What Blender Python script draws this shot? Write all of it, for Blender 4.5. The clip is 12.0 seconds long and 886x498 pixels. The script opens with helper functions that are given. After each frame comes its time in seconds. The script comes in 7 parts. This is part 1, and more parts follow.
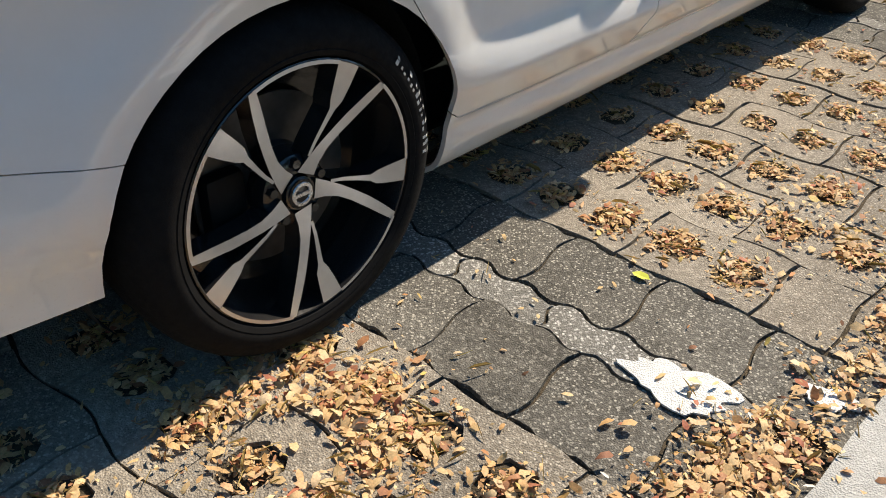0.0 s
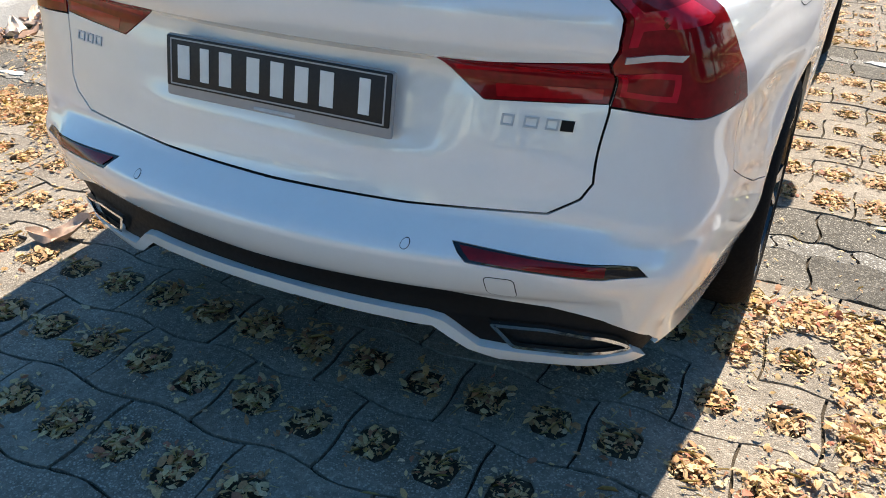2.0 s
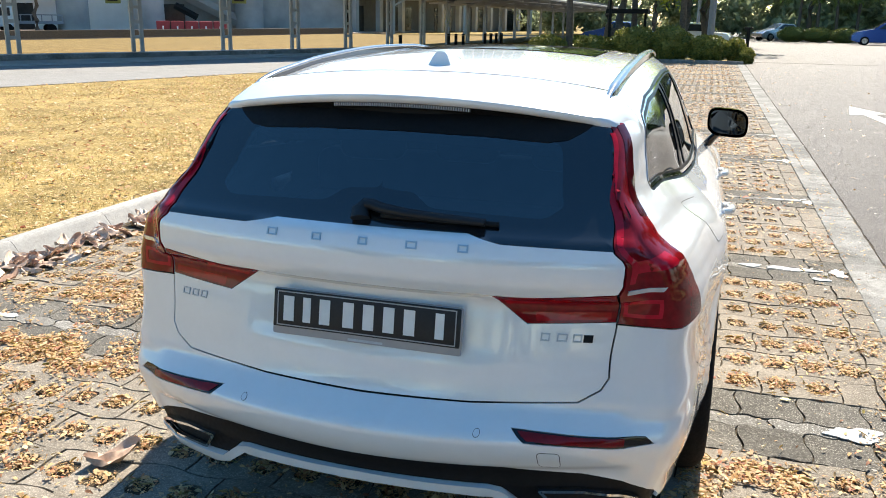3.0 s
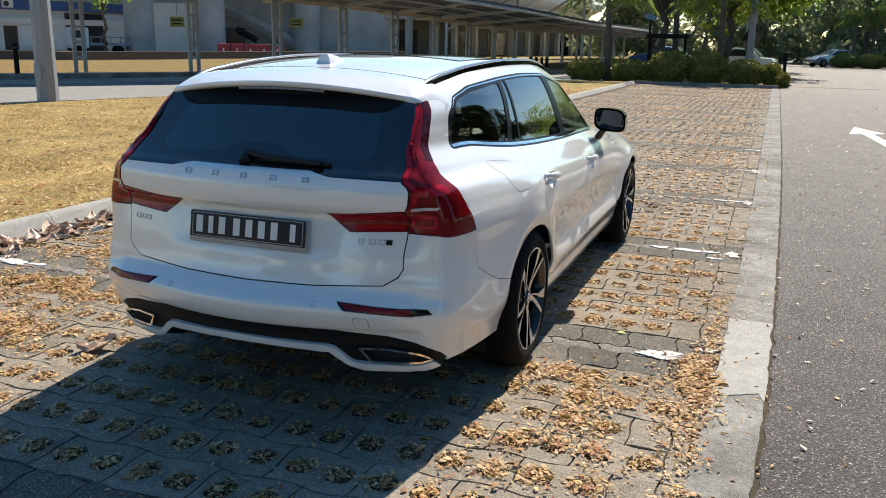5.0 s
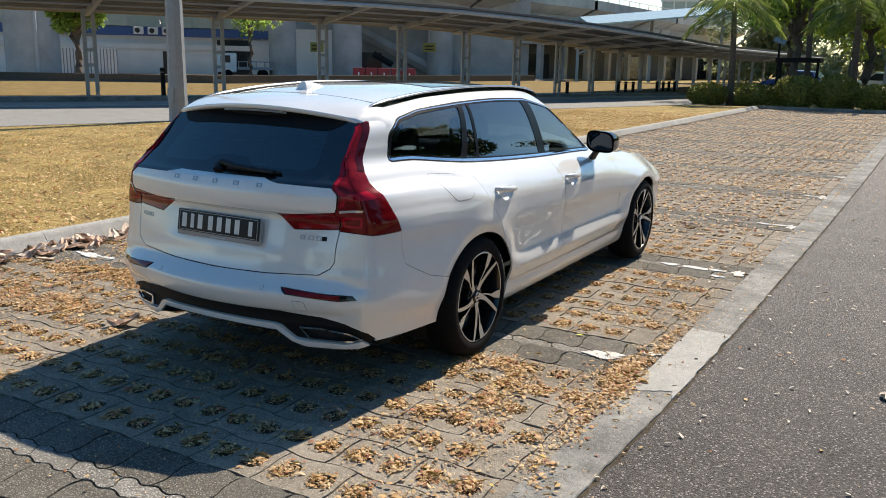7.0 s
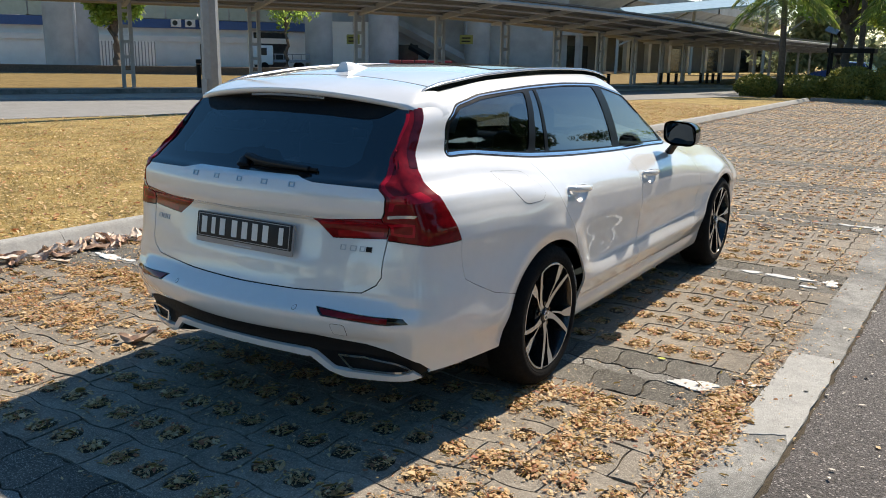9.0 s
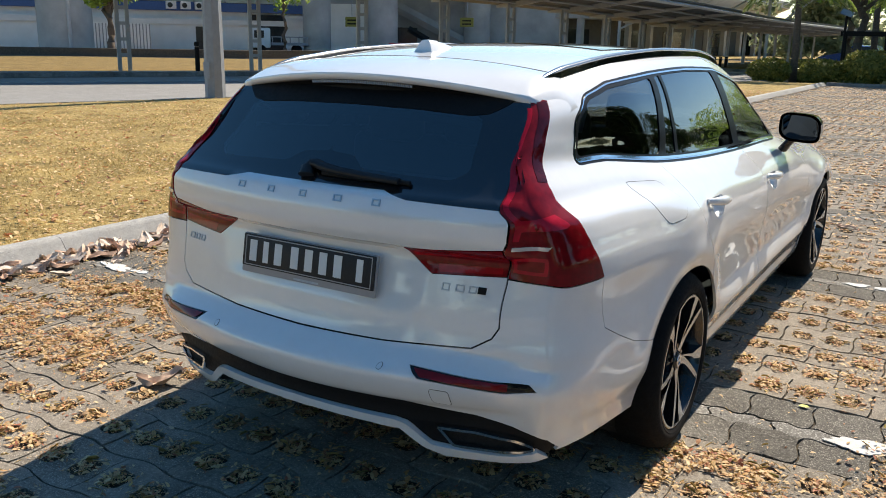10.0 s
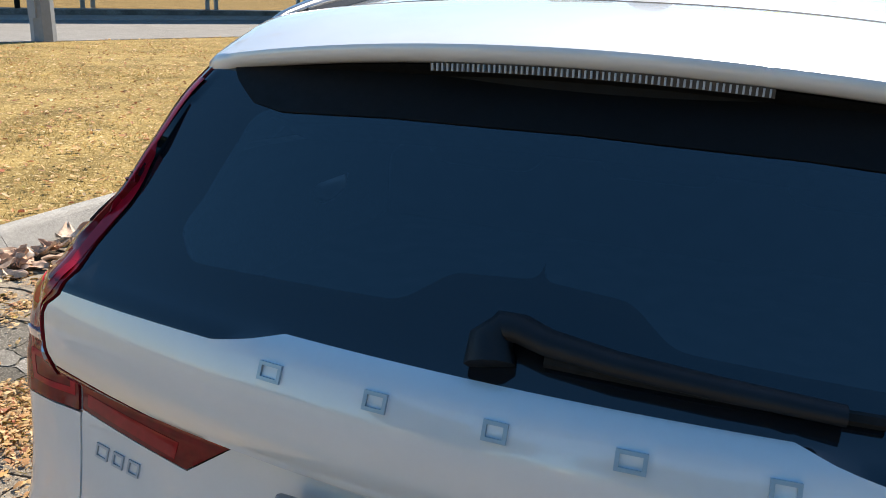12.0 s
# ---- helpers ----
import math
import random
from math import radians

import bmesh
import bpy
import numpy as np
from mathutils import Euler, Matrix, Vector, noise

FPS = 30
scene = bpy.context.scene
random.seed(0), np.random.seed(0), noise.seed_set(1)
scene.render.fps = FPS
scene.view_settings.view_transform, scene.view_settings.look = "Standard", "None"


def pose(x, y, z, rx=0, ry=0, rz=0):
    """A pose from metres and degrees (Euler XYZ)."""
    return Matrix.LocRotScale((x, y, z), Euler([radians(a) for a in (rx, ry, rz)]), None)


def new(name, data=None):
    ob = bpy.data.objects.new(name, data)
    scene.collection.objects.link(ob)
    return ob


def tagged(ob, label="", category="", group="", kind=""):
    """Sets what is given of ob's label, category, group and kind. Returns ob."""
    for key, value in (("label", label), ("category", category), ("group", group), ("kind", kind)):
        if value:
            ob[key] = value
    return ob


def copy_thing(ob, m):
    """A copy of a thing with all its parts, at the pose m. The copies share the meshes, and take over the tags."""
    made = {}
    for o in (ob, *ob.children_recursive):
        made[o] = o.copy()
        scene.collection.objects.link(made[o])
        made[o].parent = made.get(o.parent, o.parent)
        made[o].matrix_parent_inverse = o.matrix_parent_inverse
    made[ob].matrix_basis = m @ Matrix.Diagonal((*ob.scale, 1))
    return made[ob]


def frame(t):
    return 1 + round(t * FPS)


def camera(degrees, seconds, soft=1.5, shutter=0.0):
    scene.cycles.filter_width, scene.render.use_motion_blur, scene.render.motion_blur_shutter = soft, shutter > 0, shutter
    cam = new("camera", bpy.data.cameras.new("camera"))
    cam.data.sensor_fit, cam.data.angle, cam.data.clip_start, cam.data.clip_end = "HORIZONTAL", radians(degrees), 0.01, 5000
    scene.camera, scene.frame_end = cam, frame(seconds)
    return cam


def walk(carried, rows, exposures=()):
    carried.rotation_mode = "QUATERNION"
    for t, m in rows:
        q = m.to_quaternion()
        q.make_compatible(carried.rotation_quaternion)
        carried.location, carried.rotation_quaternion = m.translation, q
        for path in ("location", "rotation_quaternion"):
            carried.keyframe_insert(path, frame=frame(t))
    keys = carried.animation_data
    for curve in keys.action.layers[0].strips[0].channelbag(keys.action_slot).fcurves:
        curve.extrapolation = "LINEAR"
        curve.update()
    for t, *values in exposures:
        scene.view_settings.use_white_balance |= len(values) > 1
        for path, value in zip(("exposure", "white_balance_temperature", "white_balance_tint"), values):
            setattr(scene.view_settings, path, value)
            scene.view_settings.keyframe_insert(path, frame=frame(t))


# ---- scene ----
# ---------------------------------------------------------------- camera
cam = camera(55.2, 12.0, soft=0.95)
PATH = [
    (0.0, 1.960, -0.799, 1.098, 56.09, -1.18, 42.67),
    (0.5, 1.901, -1.234, 1.179, 54.49, -0.08, 29.99),
    (1.0, 1.555, -1.698, 1.254, 54.34, -1.60, 27.24),
    (1.5, 1.297, -2.084, 1.303, 58.82, -1.35, 27.64),
    (2.0, 1.007, -2.324, 1.319, 60.84, -1.34, 25.97),
    (2.5, 0.804, -2.603, 1.420, 68.17, -1.62, 22.01),
    (3.0, 0.821, -2.987, 1.566, 74.69, -0.87, 17.14),
    (3.5, 1.064, -3.294, 1.509, 76.38, -1.29, 15.62),
    (5.3, 2.108, -3.854, 1.530, 76.04, -1.05, 25.04),
    (5.5, 2.259, -3.882, 1.518, 76.12, -0.85, 27.80),
    (6.0, 2.594, -3.913, 1.599, 76.26, -0.97, 28.53),
    (6.5, 2.886, -3.871, 1.576, 77.63, -0.78, 28.72),
    (7.0, 2.965, -3.937, 1.576, 77.54, -1.08, 30.33),
    (7.2, 2.983, -3.990, 1.576, 77.47, -1.05, 31.90),
    (9.0, 2.510, -3.420, 1.502, 77.05, -0.96, 32.67),
    (9.5, 2.161, -3.219, 1.499, 76.82, -0.90, 32.52),
    (10.0, 1.718, -2.937, 1.469, 75.99, -1.04, 32.35),
    (10.5, 1.241, -2.671, 1.457, 74.60, -1.11, 32.26),
    (11.0, 0.822, -2.336, 1.428, 74.27, -1.07, 30.69),
    (11.5, 0.434, -2.027, 1.414, 74.41, -1.39, 30.44),
    (12.0, 0.218, -1.720, 1.421, 72.53, -2.24, 22.23),
]
EXPOSURE = ((0.0, 0.70, 7300, 11), (0.5, 0.82, 7250, 11), (1.0, 0.82, 7200, 11), (2.0, 1.28, 7100, 12), (2.5, 1.47, 7050, 9), (3.0, 1.28, 7000, 9), (3.5, 0.98, 7000, 9), (6.0, 0.63, 7150, 11), (7.0, 0.58, 7150, 11), (9.0, 0.60, 7150, 11), (9.5, 0.65, 7150, 11), (11.0, 0.77, 7200, 12), (12.0, 0.86, 7250, 12))
walk(cam, [(r[0], pose(*r[1:])) for r in PATH], EXPOSURE)

# ---------------------------------------------------------------- light
SUN_TO = Vector((0.075, 0.93, 1.0)).normalized()
world = bpy.data.worlds.new("sky")
scene.world = world
world.use_nodes = True
wn = world.node_tree
sky = wn.nodes.new("ShaderNodeTexSky")
sky.sky_type = "NISHITA"
sky.sun_disc = False
sky.sun_elevation = math.asin(SUN_TO.z)
sky.sun_rotation = math.atan2(SUN_TO.x, SUN_TO.y)
sky.air_density, sky.dust_density, sky.ozone_density = 1.0, 0.3, 2.5
tone = wn.nodes.new("ShaderNodeHueSaturation")
tone.inputs["Saturation"].default_value = 1.30
tone.inputs["Hue"].default_value = 0.495
wn.links.new(sky.outputs[0], tone.inputs["Color"])
wn.links.new(tone.outputs[0], wn.nodes["Background"].inputs[0])
wn.nodes["Background"].inputs[1].default_value = 0.100
sun = new("sun", bpy.data.lights.new("sun", "SUN"))
sun.data.energy, sun.data.angle, sun.data.color = 4.9, radians(0.6), (1.0, 0.94, 0.84)
sun.rotation_euler = SUN_TO.to_track_quat("Z", "Y").to_euler()
scene.view_settings.exposure = 0.0
# ---------------------------------------------------------------- materials
class Nodes:
    """Short-hand for building a node material."""

    def __init__(self, name):
        self.mat = bpy.data.materials.new(name)
        self.mat.use_nodes = True
        self.t = self.mat.node_tree
        self.bsdf = self.t.nodes["Principled BSDF"]
        self.out = self.t.nodes["Material Output"]

    def node(self, kind, **kw):
        n = self.t.nodes.new("ShaderNode" + kind)
        for k, v in kw.items():
            if k in n.inputs:
                self.put(n.inputs[k], v)
        return n

    def put(self, sock, v):
        if hasattr(v, "is_linked"):
            self.t.links.new(v, sock)
        else:
            sock.default_value = v

    def coord(self, which="Object"):
        return self.t.nodes.new("ShaderNodeTexCoord").outputs[which]

    def world_pos(self):
        return self.t.nodes.new("ShaderNodeNewGeometry").outputs["Position"]

    def noise(self, scale, detail=4.0, rough=0.55, vec=None, dist=0.0):
        n = self.node("TexNoise", Scale=scale, Detail=detail, Roughness=rough, Distortion=dist)
        if vec is not None:
            self.put(n.inputs["Vector"], vec)
        return n.outputs["Fac"]

    def voronoi(self, scale, vec=None, out="Distance"):
        n = self.node("TexVoronoi", Scale=scale)
        if vec is not None:
            self.put(n.inputs["Vector"], vec)
        return n.outputs[out]

    def ramp(self, fac, *stops):
        n = self.t.nodes.new("ShaderNodeValToRGB")
        self.put(n.inputs[0], fac)
        el = n.color_ramp.elements
        while len(el) < len(stops):
            el.new(0.5)
        for e, (p, c) in zip(el, stops):
            e.position = p
            e.color = (c, c, c, 1) if isinstance(c, (int, float)) else (*c, 1)
        return n.outputs[0]

    def mix(self, fac, a, b, how="MIX"):
        n = self.t.nodes.new("ShaderNodeMix")
        n.data_type, n.blend_type = "RGBA", how
        for s, v in ((n.inputs[0], fac), (n.inputs[6], a), (n.inputs[7], b)):
            if isinstance(v, tuple) and len(v) == 3:
                v = (*v, 1)
            self.put(s, v)
        return n.outputs[2]

    def math(self, op, a, b=0.5):
        n = self.t.nodes.new("ShaderNodeMath")
        n.operation = op
        self.put(n.inputs[0], a)
        self.put(n.inputs[1], b)
        return n.outputs[0]

    def bump(self, height, strength=0.3, dist=0.01):
        n = self.node("Bump", Strength=strength, Distance=dist)
        self.put(n.inputs["Height"], height)
        self.t.links.new(n.outputs[0], self.bsdf.inputs["Normal"])

    def set(self, **kw):
        for k, v in kw.items():
            k = k.replace("_", " ")
            if isinstance(v, tuple) and len(v) == 3:
                v = (*v, 1)
            self.put(self.bsdf.inputs[k], v)
        return self

    def rand(self):
        return self.t.nodes.new("ShaderNodeObjectInfo").outputs["Random"]

    def island(self):
        return self.t.nodes.new("ShaderNodeNewGeometry").outputs["Random Per Island"]

    def sep_z(self, vec):
        n = self.t.nodes.new("ShaderNodeSeparateXYZ")
        self.put(n.inputs[0], vec)
        return n.outputs["Z"]


def simple(name, color, rough=0.5, metal=0.0, vary=0.12, scale=8.0, bump=0.0, coat=0.0, spec=0.5):
    m = Nodes(name)
    p = m.coord()
    n = m.noise(scale, 5, 0.6, p)
    dark = tuple(c * (1 - vary) for c in color)
    light = tuple(min(1, c * (1 + vary)) for c in color)
    m.set(Base_Color=m.ramp(n, (0.3, dark), (0.7, light)), Metallic=metal, Coat_Weight=coat, Specular_IOR_Level=spec)
    m.set(Roughness=m.ramp(m.noise(scale * 4, 3, 0.6, p), (0.3, max(0.02, rough * 0.85)), (0.7, min(1, rough * 1.15))))
    if bump:
        m.bump(m.noise(scale * 12, 4, 0.6, p), bump, 0.005)
    return m.mat


def paint_white():
    m = Nodes("white pearl car paint")
    p = m.coord()
    dust = m.noise(14, 6, 0.7, p)
    low = m.ramp(m.sep_z(p), (0.12, 1.0), (0.55, 0.0))
    specks = m.ramp(m.noise(160, 3, 0.7, p), (0.60, 0.0), (0.75, 1.0))
    grime = m.math("MULTIPLY", low, m.math("MULTIPLY", specks, 0.35))
    col = m.mix(grime, m.ramp(dust, (0.3, (0.77, 0.78, 0.785)), (0.7, (0.81, 0.815, 0.82))), (0.40, 0.33, 0.22))
    m.set(Base_Color=col, Roughness=0.26, Specular_IOR_Level=0.7, Coat_Weight=1.0, Coat_Roughness=0.03, Coat_IOR=1.7, Metallic=0.0)
    return m.mat


def tinted_glass(name, tint, rough=0.0):
    m = Nodes(name)
    m.set(Base_Color=tint, Roughness=rough, Transmission_Weight=1.0, IOR=1.45, Specular_IOR_Level=0.7)
    return m.mat


M = {}
M["paint"] = paint_white()
M["black"] = simple("satin black plastic", (0.007, 0.007, 0.0075), 0.6, vary=0.2, scale=20, bump=0.05, spec=0.2)
M["gloss_black"] = simple("gloss black trim", (0.008, 0.009, 0.011), 0.05, vary=0.1, coat=0.0, spec=0.5)
M["pillar"] = simple("black window pillar", (0.005, 0.005, 0.006), 0.35, vary=0.1, spec=0.12)
M["glass_border"] = simple("black printed glass border", (0.009, 0.011, 0.014), 0.04, vary=0.1, spec=1.0)
M["liner"] = simple("black felt liner", (0.006, 0.006, 0.006), 0.9, vary=0.3, scale=30)
M["chrome"] = simple("chrome", (0.75, 0.76, 0.78), 0.09, 1.0, 0.03)
M["wiper_plastic"] = simple("faded black wiper plastic", (0.014, 0.015, 0.017), 0.5, vary=0.2, scale=30, spec=0.3)
M["satin_chrome"] = simple("satin chrome", (0.80, 0.81, 0.83), 0.32, 1.0, 0.03)
M["pale_scrap"] = simple("bleached dry leaf scrap", (0.56, 0.51, 0.44), 0.85, vary=0.4, scale=8)
M["silver"] = simple("brushed aluminium", (0.62, 0.63, 0.65), 0.28, 1.0, 0.05)
M["rail"] = simple("dark anodised rail", (0.30, 0.305, 0.31), 0.18, 0.9, 0.08)
M["tyre"] = simple("tyre rubber", (0.007, 0.007, 0.0075), 0.85, vary=0.3, scale=25, bump=0.15, spec=0.15)
M["steel"] = simple("galvanised steel", (0.25, 0.27, 0.30), 0.5, 0.1, 0.1)
M["wall"] = simple("white painted wall", (0.84, 0.85, 0.85), 0.8, vary=0.06, scale=1.0)
M["blue"] = simple("blue painted band", (0.05, 0.12, 0.32), 0.6, vary=0.1)


def window_glass(name, tint, ior=1.60):
    """Clear tinted pane: see-through with mirror gloss that grows at grazing angles."""
    m = Nodes(name)
    clear = m.node("BsdfTransparent", Color=(*tint, 1))
    gloss = m.node("BsdfGlossy", Color=(1, 1, 1, 1), Roughness=0.0)
    fac = m.node("Fresnel", IOR=ior)
    mix = m.node("MixShader")
    m.t.links.new(fac.outputs[0], mix.inputs[0])
    m.t.links.new(clear.outputs[0], mix.inputs[1])
    m.t.links.new(gloss.outputs[0], mix.inputs[2])
    m.t.links.new(mix.outputs[0], m.out.inputs[0])
    return m.mat


def lens(name, a, b, rough=0.12):
    m = Nodes(name)
    p = m.coord()
    n = m.noise(45, 3, 0.5, p)
    m.set(Base_Color=m.ramp(n, (0.35, a), (0.65, b)), Roughness=rough, Coat_Weight=0.6, Coat_Roughness=0.02, Coat_IOR=1.4, Specular_IOR_Level=0.1)
    return m.mat


M["glass_dark"] = window_glass("privacy glass", (0.24, 0.29, 0.35), 2.1)
M["glass_mid"] = window_glass("tinted side glass", (0.08, 0.095, 0.10), 2.3)
M["glass_clear"] = window_glass("green-tinted front glass", (0.34, 0.41, 0.41), 2.15)
M["lens"] = lens("dark red lamp lens", (0.15, 0.0040, 0.007), (0.22, 0.0055, 0.010))
M["lens_mid"] = lens("red lamp lens", (0.30, 0.006, 0.010), (0.40, 0.008, 0.014))
M["lens_bright"] = lens("bright red light guide", (0.38, 0.007, 0.020), (0.48, 0.009, 0.027))
M["lens_dark"] = lens("smoked red lens", (0.045, 0.002, 0.005), (0.07, 0.003, 0.007))
M["lens_grey"] = lens("smoked lens", (0.05, 0.05, 0.05), (0.09, 0.09, 0.09))
M["clear_lens"] = simple("clear ribbed lens", (0.70, 0.70, 0.71), 0.12, 0.6, 0.1, 60, coat=1.0)
M["chalk"] = simple("worn white rubber marking", (0.55, 0.55, 0.53), 0.8, vary=0.3, scale=80)
M["rim_black"] = simple("gloss black alloy", (0.012, 0.012, 0.013), 0.22, vary=0.2, scale=30, coat=0.6)
M["machined"] = simple("machined alloy face", (0.60, 0.61, 0.62), 0.22, 0.7, 0.06, 40)
M["disc"] = simple("dull brake steel", (0.10, 0.10, 0.10), 0.5, 0.8, 0.2, 40)
M["seat"] = simple("charcoal leather", (0.03, 0.03, 0.032), 0.55, vary=0.25, scale=15, bump=0.1)
M["load_cloth"] = simple("grey load cover cloth", (0.10, 0.105, 0.115), 0.8, vary=0.15, scale=20)
M["headlining"] = simple("pale headlining cloth", (0.35, 0.34, 0.32), 0.95, vary=0.1, scale=20)
# Silver darkened to stand for the dark surroundings it should reflect.
M["mirror"] = simple("darkened mirror silver", (0.03, 0.038, 0.045), 0.01, 1.0, 0.0)
M["plate_frame"] = simple("silver plastic", (0.34, 0.34, 0.35), 0.45, 0.1, 0.06, 30)
M["plate_black"] = simple("black plate plastic", (0.010, 0.010, 0.011), 0.6, vary=0.2, scale=30)
M["plate_white"] = simple("white plate plastic", (0.72, 0.72, 0.70), 0.4, vary=0.05, scale=30)
M["badge_chrome"] = simple("satin blue-grey chrome badge", (0.36, 0.46, 0.54), 0.35, 0.5, 0.0, 20)
M["badge_grey"] = simple("grey badge metal", (0.44, 0.48, 0.52), 0.45, 0.0, 0.1, 60)


def ground_stone(name, dark, light, speck, rough=0.9, speck_amount=0.5, per_object=True, stain=(0.6, 1.0), fine=260.0, bump=0.35, chip=None, span=(0.25, 0.75), gloss=0.15):
    """Worn mineral surface: broad stains, fine grain and pale aggregate specks."""
    m = Nodes(name)
    p = m.world_pos()
    broad = m.ramp(m.noise(1.7, 5, 0.6, p), (0.3, stain[0]), (0.7, stain[1]))
    grain = m.noise(55, 6, 0.7, p)
    col = m.ramp(grain, (span[0], dark), (span[1], light))
    col = m.mix(1.0, col, broad, "MULTIPLY")
    col = m.mix(1.0, col, m.ramp(m.noise(9.0, 6, 0.7, p), (0.35, 0.5 + 0.5 * stain[0]), (0.62, 1.08)), "MULTIPLY")
    if per_object:
        tone = m.ramp(m.math("ADD", m.math("MULTIPLY", m.rand(), 0.5), m.math("MULTIPLY", m.island(), 0.5)), (0.1, 0.78), (0.9, 1.12))
        col = m.mix(1.0, col, tone, "MULTIPLY")
    chips = m.voronoi(fine, p)
    if chip:
        vor = m.node("TexVoronoi", Scale=chip[0])
        m.put(vor.inputs["Vector"], p)
        pick = m.ramp(m.sep_z(vor.outputs["Color"]), (chip[1], 0.0), (chip[1] + 0.06, 1.0))
        shape = m.ramp(vor.outputs["Distance"], (0.26, 1.0), (0.44, 0.0))
        col = m.mix(m.math("MULTIPLY", m.math("MULTIPLY", pick, shape), chip[2]), col, m.mix(m.sep_z(vor.outputs["Color"]), tuple(c * 0.75 for c in speck), tuple(min(1, c * 1.25) for c in speck)))
    spots = m.ramp(m.noise(fine * 0.55, 2, 0.5, p), (0.56, 0.0), (0.64, speck_amount))
    col = m.mix(spots, col, speck)
    m.set(Base_Color=col, Roughness=rough, Specular_IOR_Level=gloss)
    h = m.math("ADD", m.math("MULTIPLY", grain, 0.8), m.math("MULTIPLY", chips, 0.6))
    m.bump(h, min(1.0, bump * 1.6), 0.009)
    return m.mat


def leaf_material(name, stops, rough=0.65, trans=0.12):
    m = Nodes(name)
    col = m.ramp(m.island(), *stops)
    vein = m.noise(220, 3, 0.6, m.world_pos())
    col = m.mix(1.0, col, m.ramp(vein, (0.3, 0.75), (0.7, 1.15)), "MULTIPLY")
    m.set(Base_Color=col, Roughness=rough, Specular_IOR_Level=0.35)
    diff = m.node("BsdfTranslucent")
    m.put(diff.inputs["Color"], m.mix(1.0, col, col, "ADD") if trans > 0.4 else col)
    mix = m.node("MixShader")
    mix.inputs[0].default_value = trans
    m.t.links.new(m.bsdf.outputs[0], mix.inputs[1])
    m.t.links.new(diff.outputs[0], mix.inputs[2])
    m.t.links.new(mix.outputs[0], m.out.inputs[0])
    return m.mat


M["paver"] = ground_stone("grey concrete paver", (0.18, 0.154, 0.125), (0.41, 0.360, 0.295), (0.56, 0.505, 0.425), speck_amount=0.35, fine=260, chip=(150, 0.74, 0.4))
M["paver_dark"] = ground_stone("dark solid paver", (0.075, 0.069, 0.060), (0.215, 0.200, 0.175), (0.46, 0.43, 0.37), speck_amount=0.35, fine=260, chip=(140, 0.74, 0.6))
M["soil"] = ground_stone("dark dusty soil", (0.045, 0.036, 0.026), (0.12, 0.095, 0.065), (0.17, 0.13, 0.09), per_object=False, speck_amount=0.3)
M["asphalt"] = ground_stone("worn asphalt", (0.020, 0.017, 0.0165), (0.118, 0.101, 0.097), (0.42, 0.38, 0.36), 0.62, 0.22, False, (0.62, 1.12), 150, 0.8, (85, 0.82, 0.55), (0.38, 0.64), 0.27)
M["concrete"] = ground_stone("weathered concrete", (0.24, 0.235, 0.22), (0.42, 0.41, 0.385), (0.55, 0.54, 0.52), per_object=False, speck_amount=0.3, stain=(0.42, 1.08))
M["concrete_new"] = ground_stone("pale repaired concrete", (0.33, 0.325, 0.305), (0.46, 0.45, 0.43), (0.6, 0.6, 0.58), per_object=False, speck_amount=0.2, stain=(0.85, 1.05))
M["road"] = ground_stone("pale worn road", (0.21, 0.205, 0.20), (0.30, 0.295, 0.285), (0.40, 0.39, 0.37), per_object=False, stain=(0.85, 1.05))
M["road_paint"] = ground_stone("worn white road paint", (0.60, 0.60, 0.58), (0.78, 0.78, 0.76), (0.5, 0.48, 0.45), per_object=False, stain=(0.8, 1.05), speck_amount=0.6)
M["lawn"] = ground_stone("parched lawn", (0.19, 0.125, 0.04), (0.50, 0.37, 0.15), (0.60, 0.47, 0.24), 1.0, 0.6, False, (0.48, 1.2), 45, 1.0)
# Drier lawn colours, cut by a third to hold the canopy's shade.
M["verge"] = ground_stone("brown verge darkened for shade", (0.13, 0.085, 0.03), (0.33, 0.23, 0.09), (0.40, 0.30, 0.15), 1.0, 0.5, False, (0.6, 1.1), 45, 0.6)
M["straw"] = leaf_material("dry grass blades", ((0.0, (0.48, 0.35, 0.13)), (0.5, (0.55, 0.42, 0.18)), (0.85, (0.36, 0.24, 0.08)), (1.0, (0.22, 0.22, 0.06))), 0.8, 0.25)
M["litter"] = leaf_material("small fallen leaves", ((0.0, (0.64, 0.42, 0.19)), (0.20, (0.73, 0.55, 0.32)), (0.38, (0.58, 0.33, 0.14)), (0.52, (0.68, 0.48, 0.25)), (0.62, (0.44, 0.22, 0.09)), (0.73, (0.76, 0.59, 0.38)), (0.82, (0.54, 0.25, 0.11)), (0.90, (0.30, 0.15, 0.085)), (0.96, (0.50, 0.17, 0.10)), (1.0, (0.64, 0.50, 0.15))), 0.65, 0.25)
# Haze over the far belt is mixed into these leaf colours.
M["woods"] = leaf_material("haze-paled woodland foliage", ((0.0, (0.24, 0.29, 0.18)), (0.5, (0.32, 0.37, 0.22)), (1.0, (0.42, 0.45, 0.28))), 0.6, 0.4)
M["bigleaf"] = leaf_material("large dry leaves", ((0.0, (0.42, 0.26, 0.16)), (0.5, (0.55, 0.40, 0.28)), (1.0, (0.26, 0.14, 0.08))), 0.7, 0.1)
M["foliage"] = leaf_material("green foliage", ((0.0, (0.10, 0.16, 0.03)), (0.5, (0.16, 0.24, 0.045)), (0.85, (0.23, 0.31, 0.07)), (1.0, (0.32, 0.36, 0.10))), 0.5, 0.62)
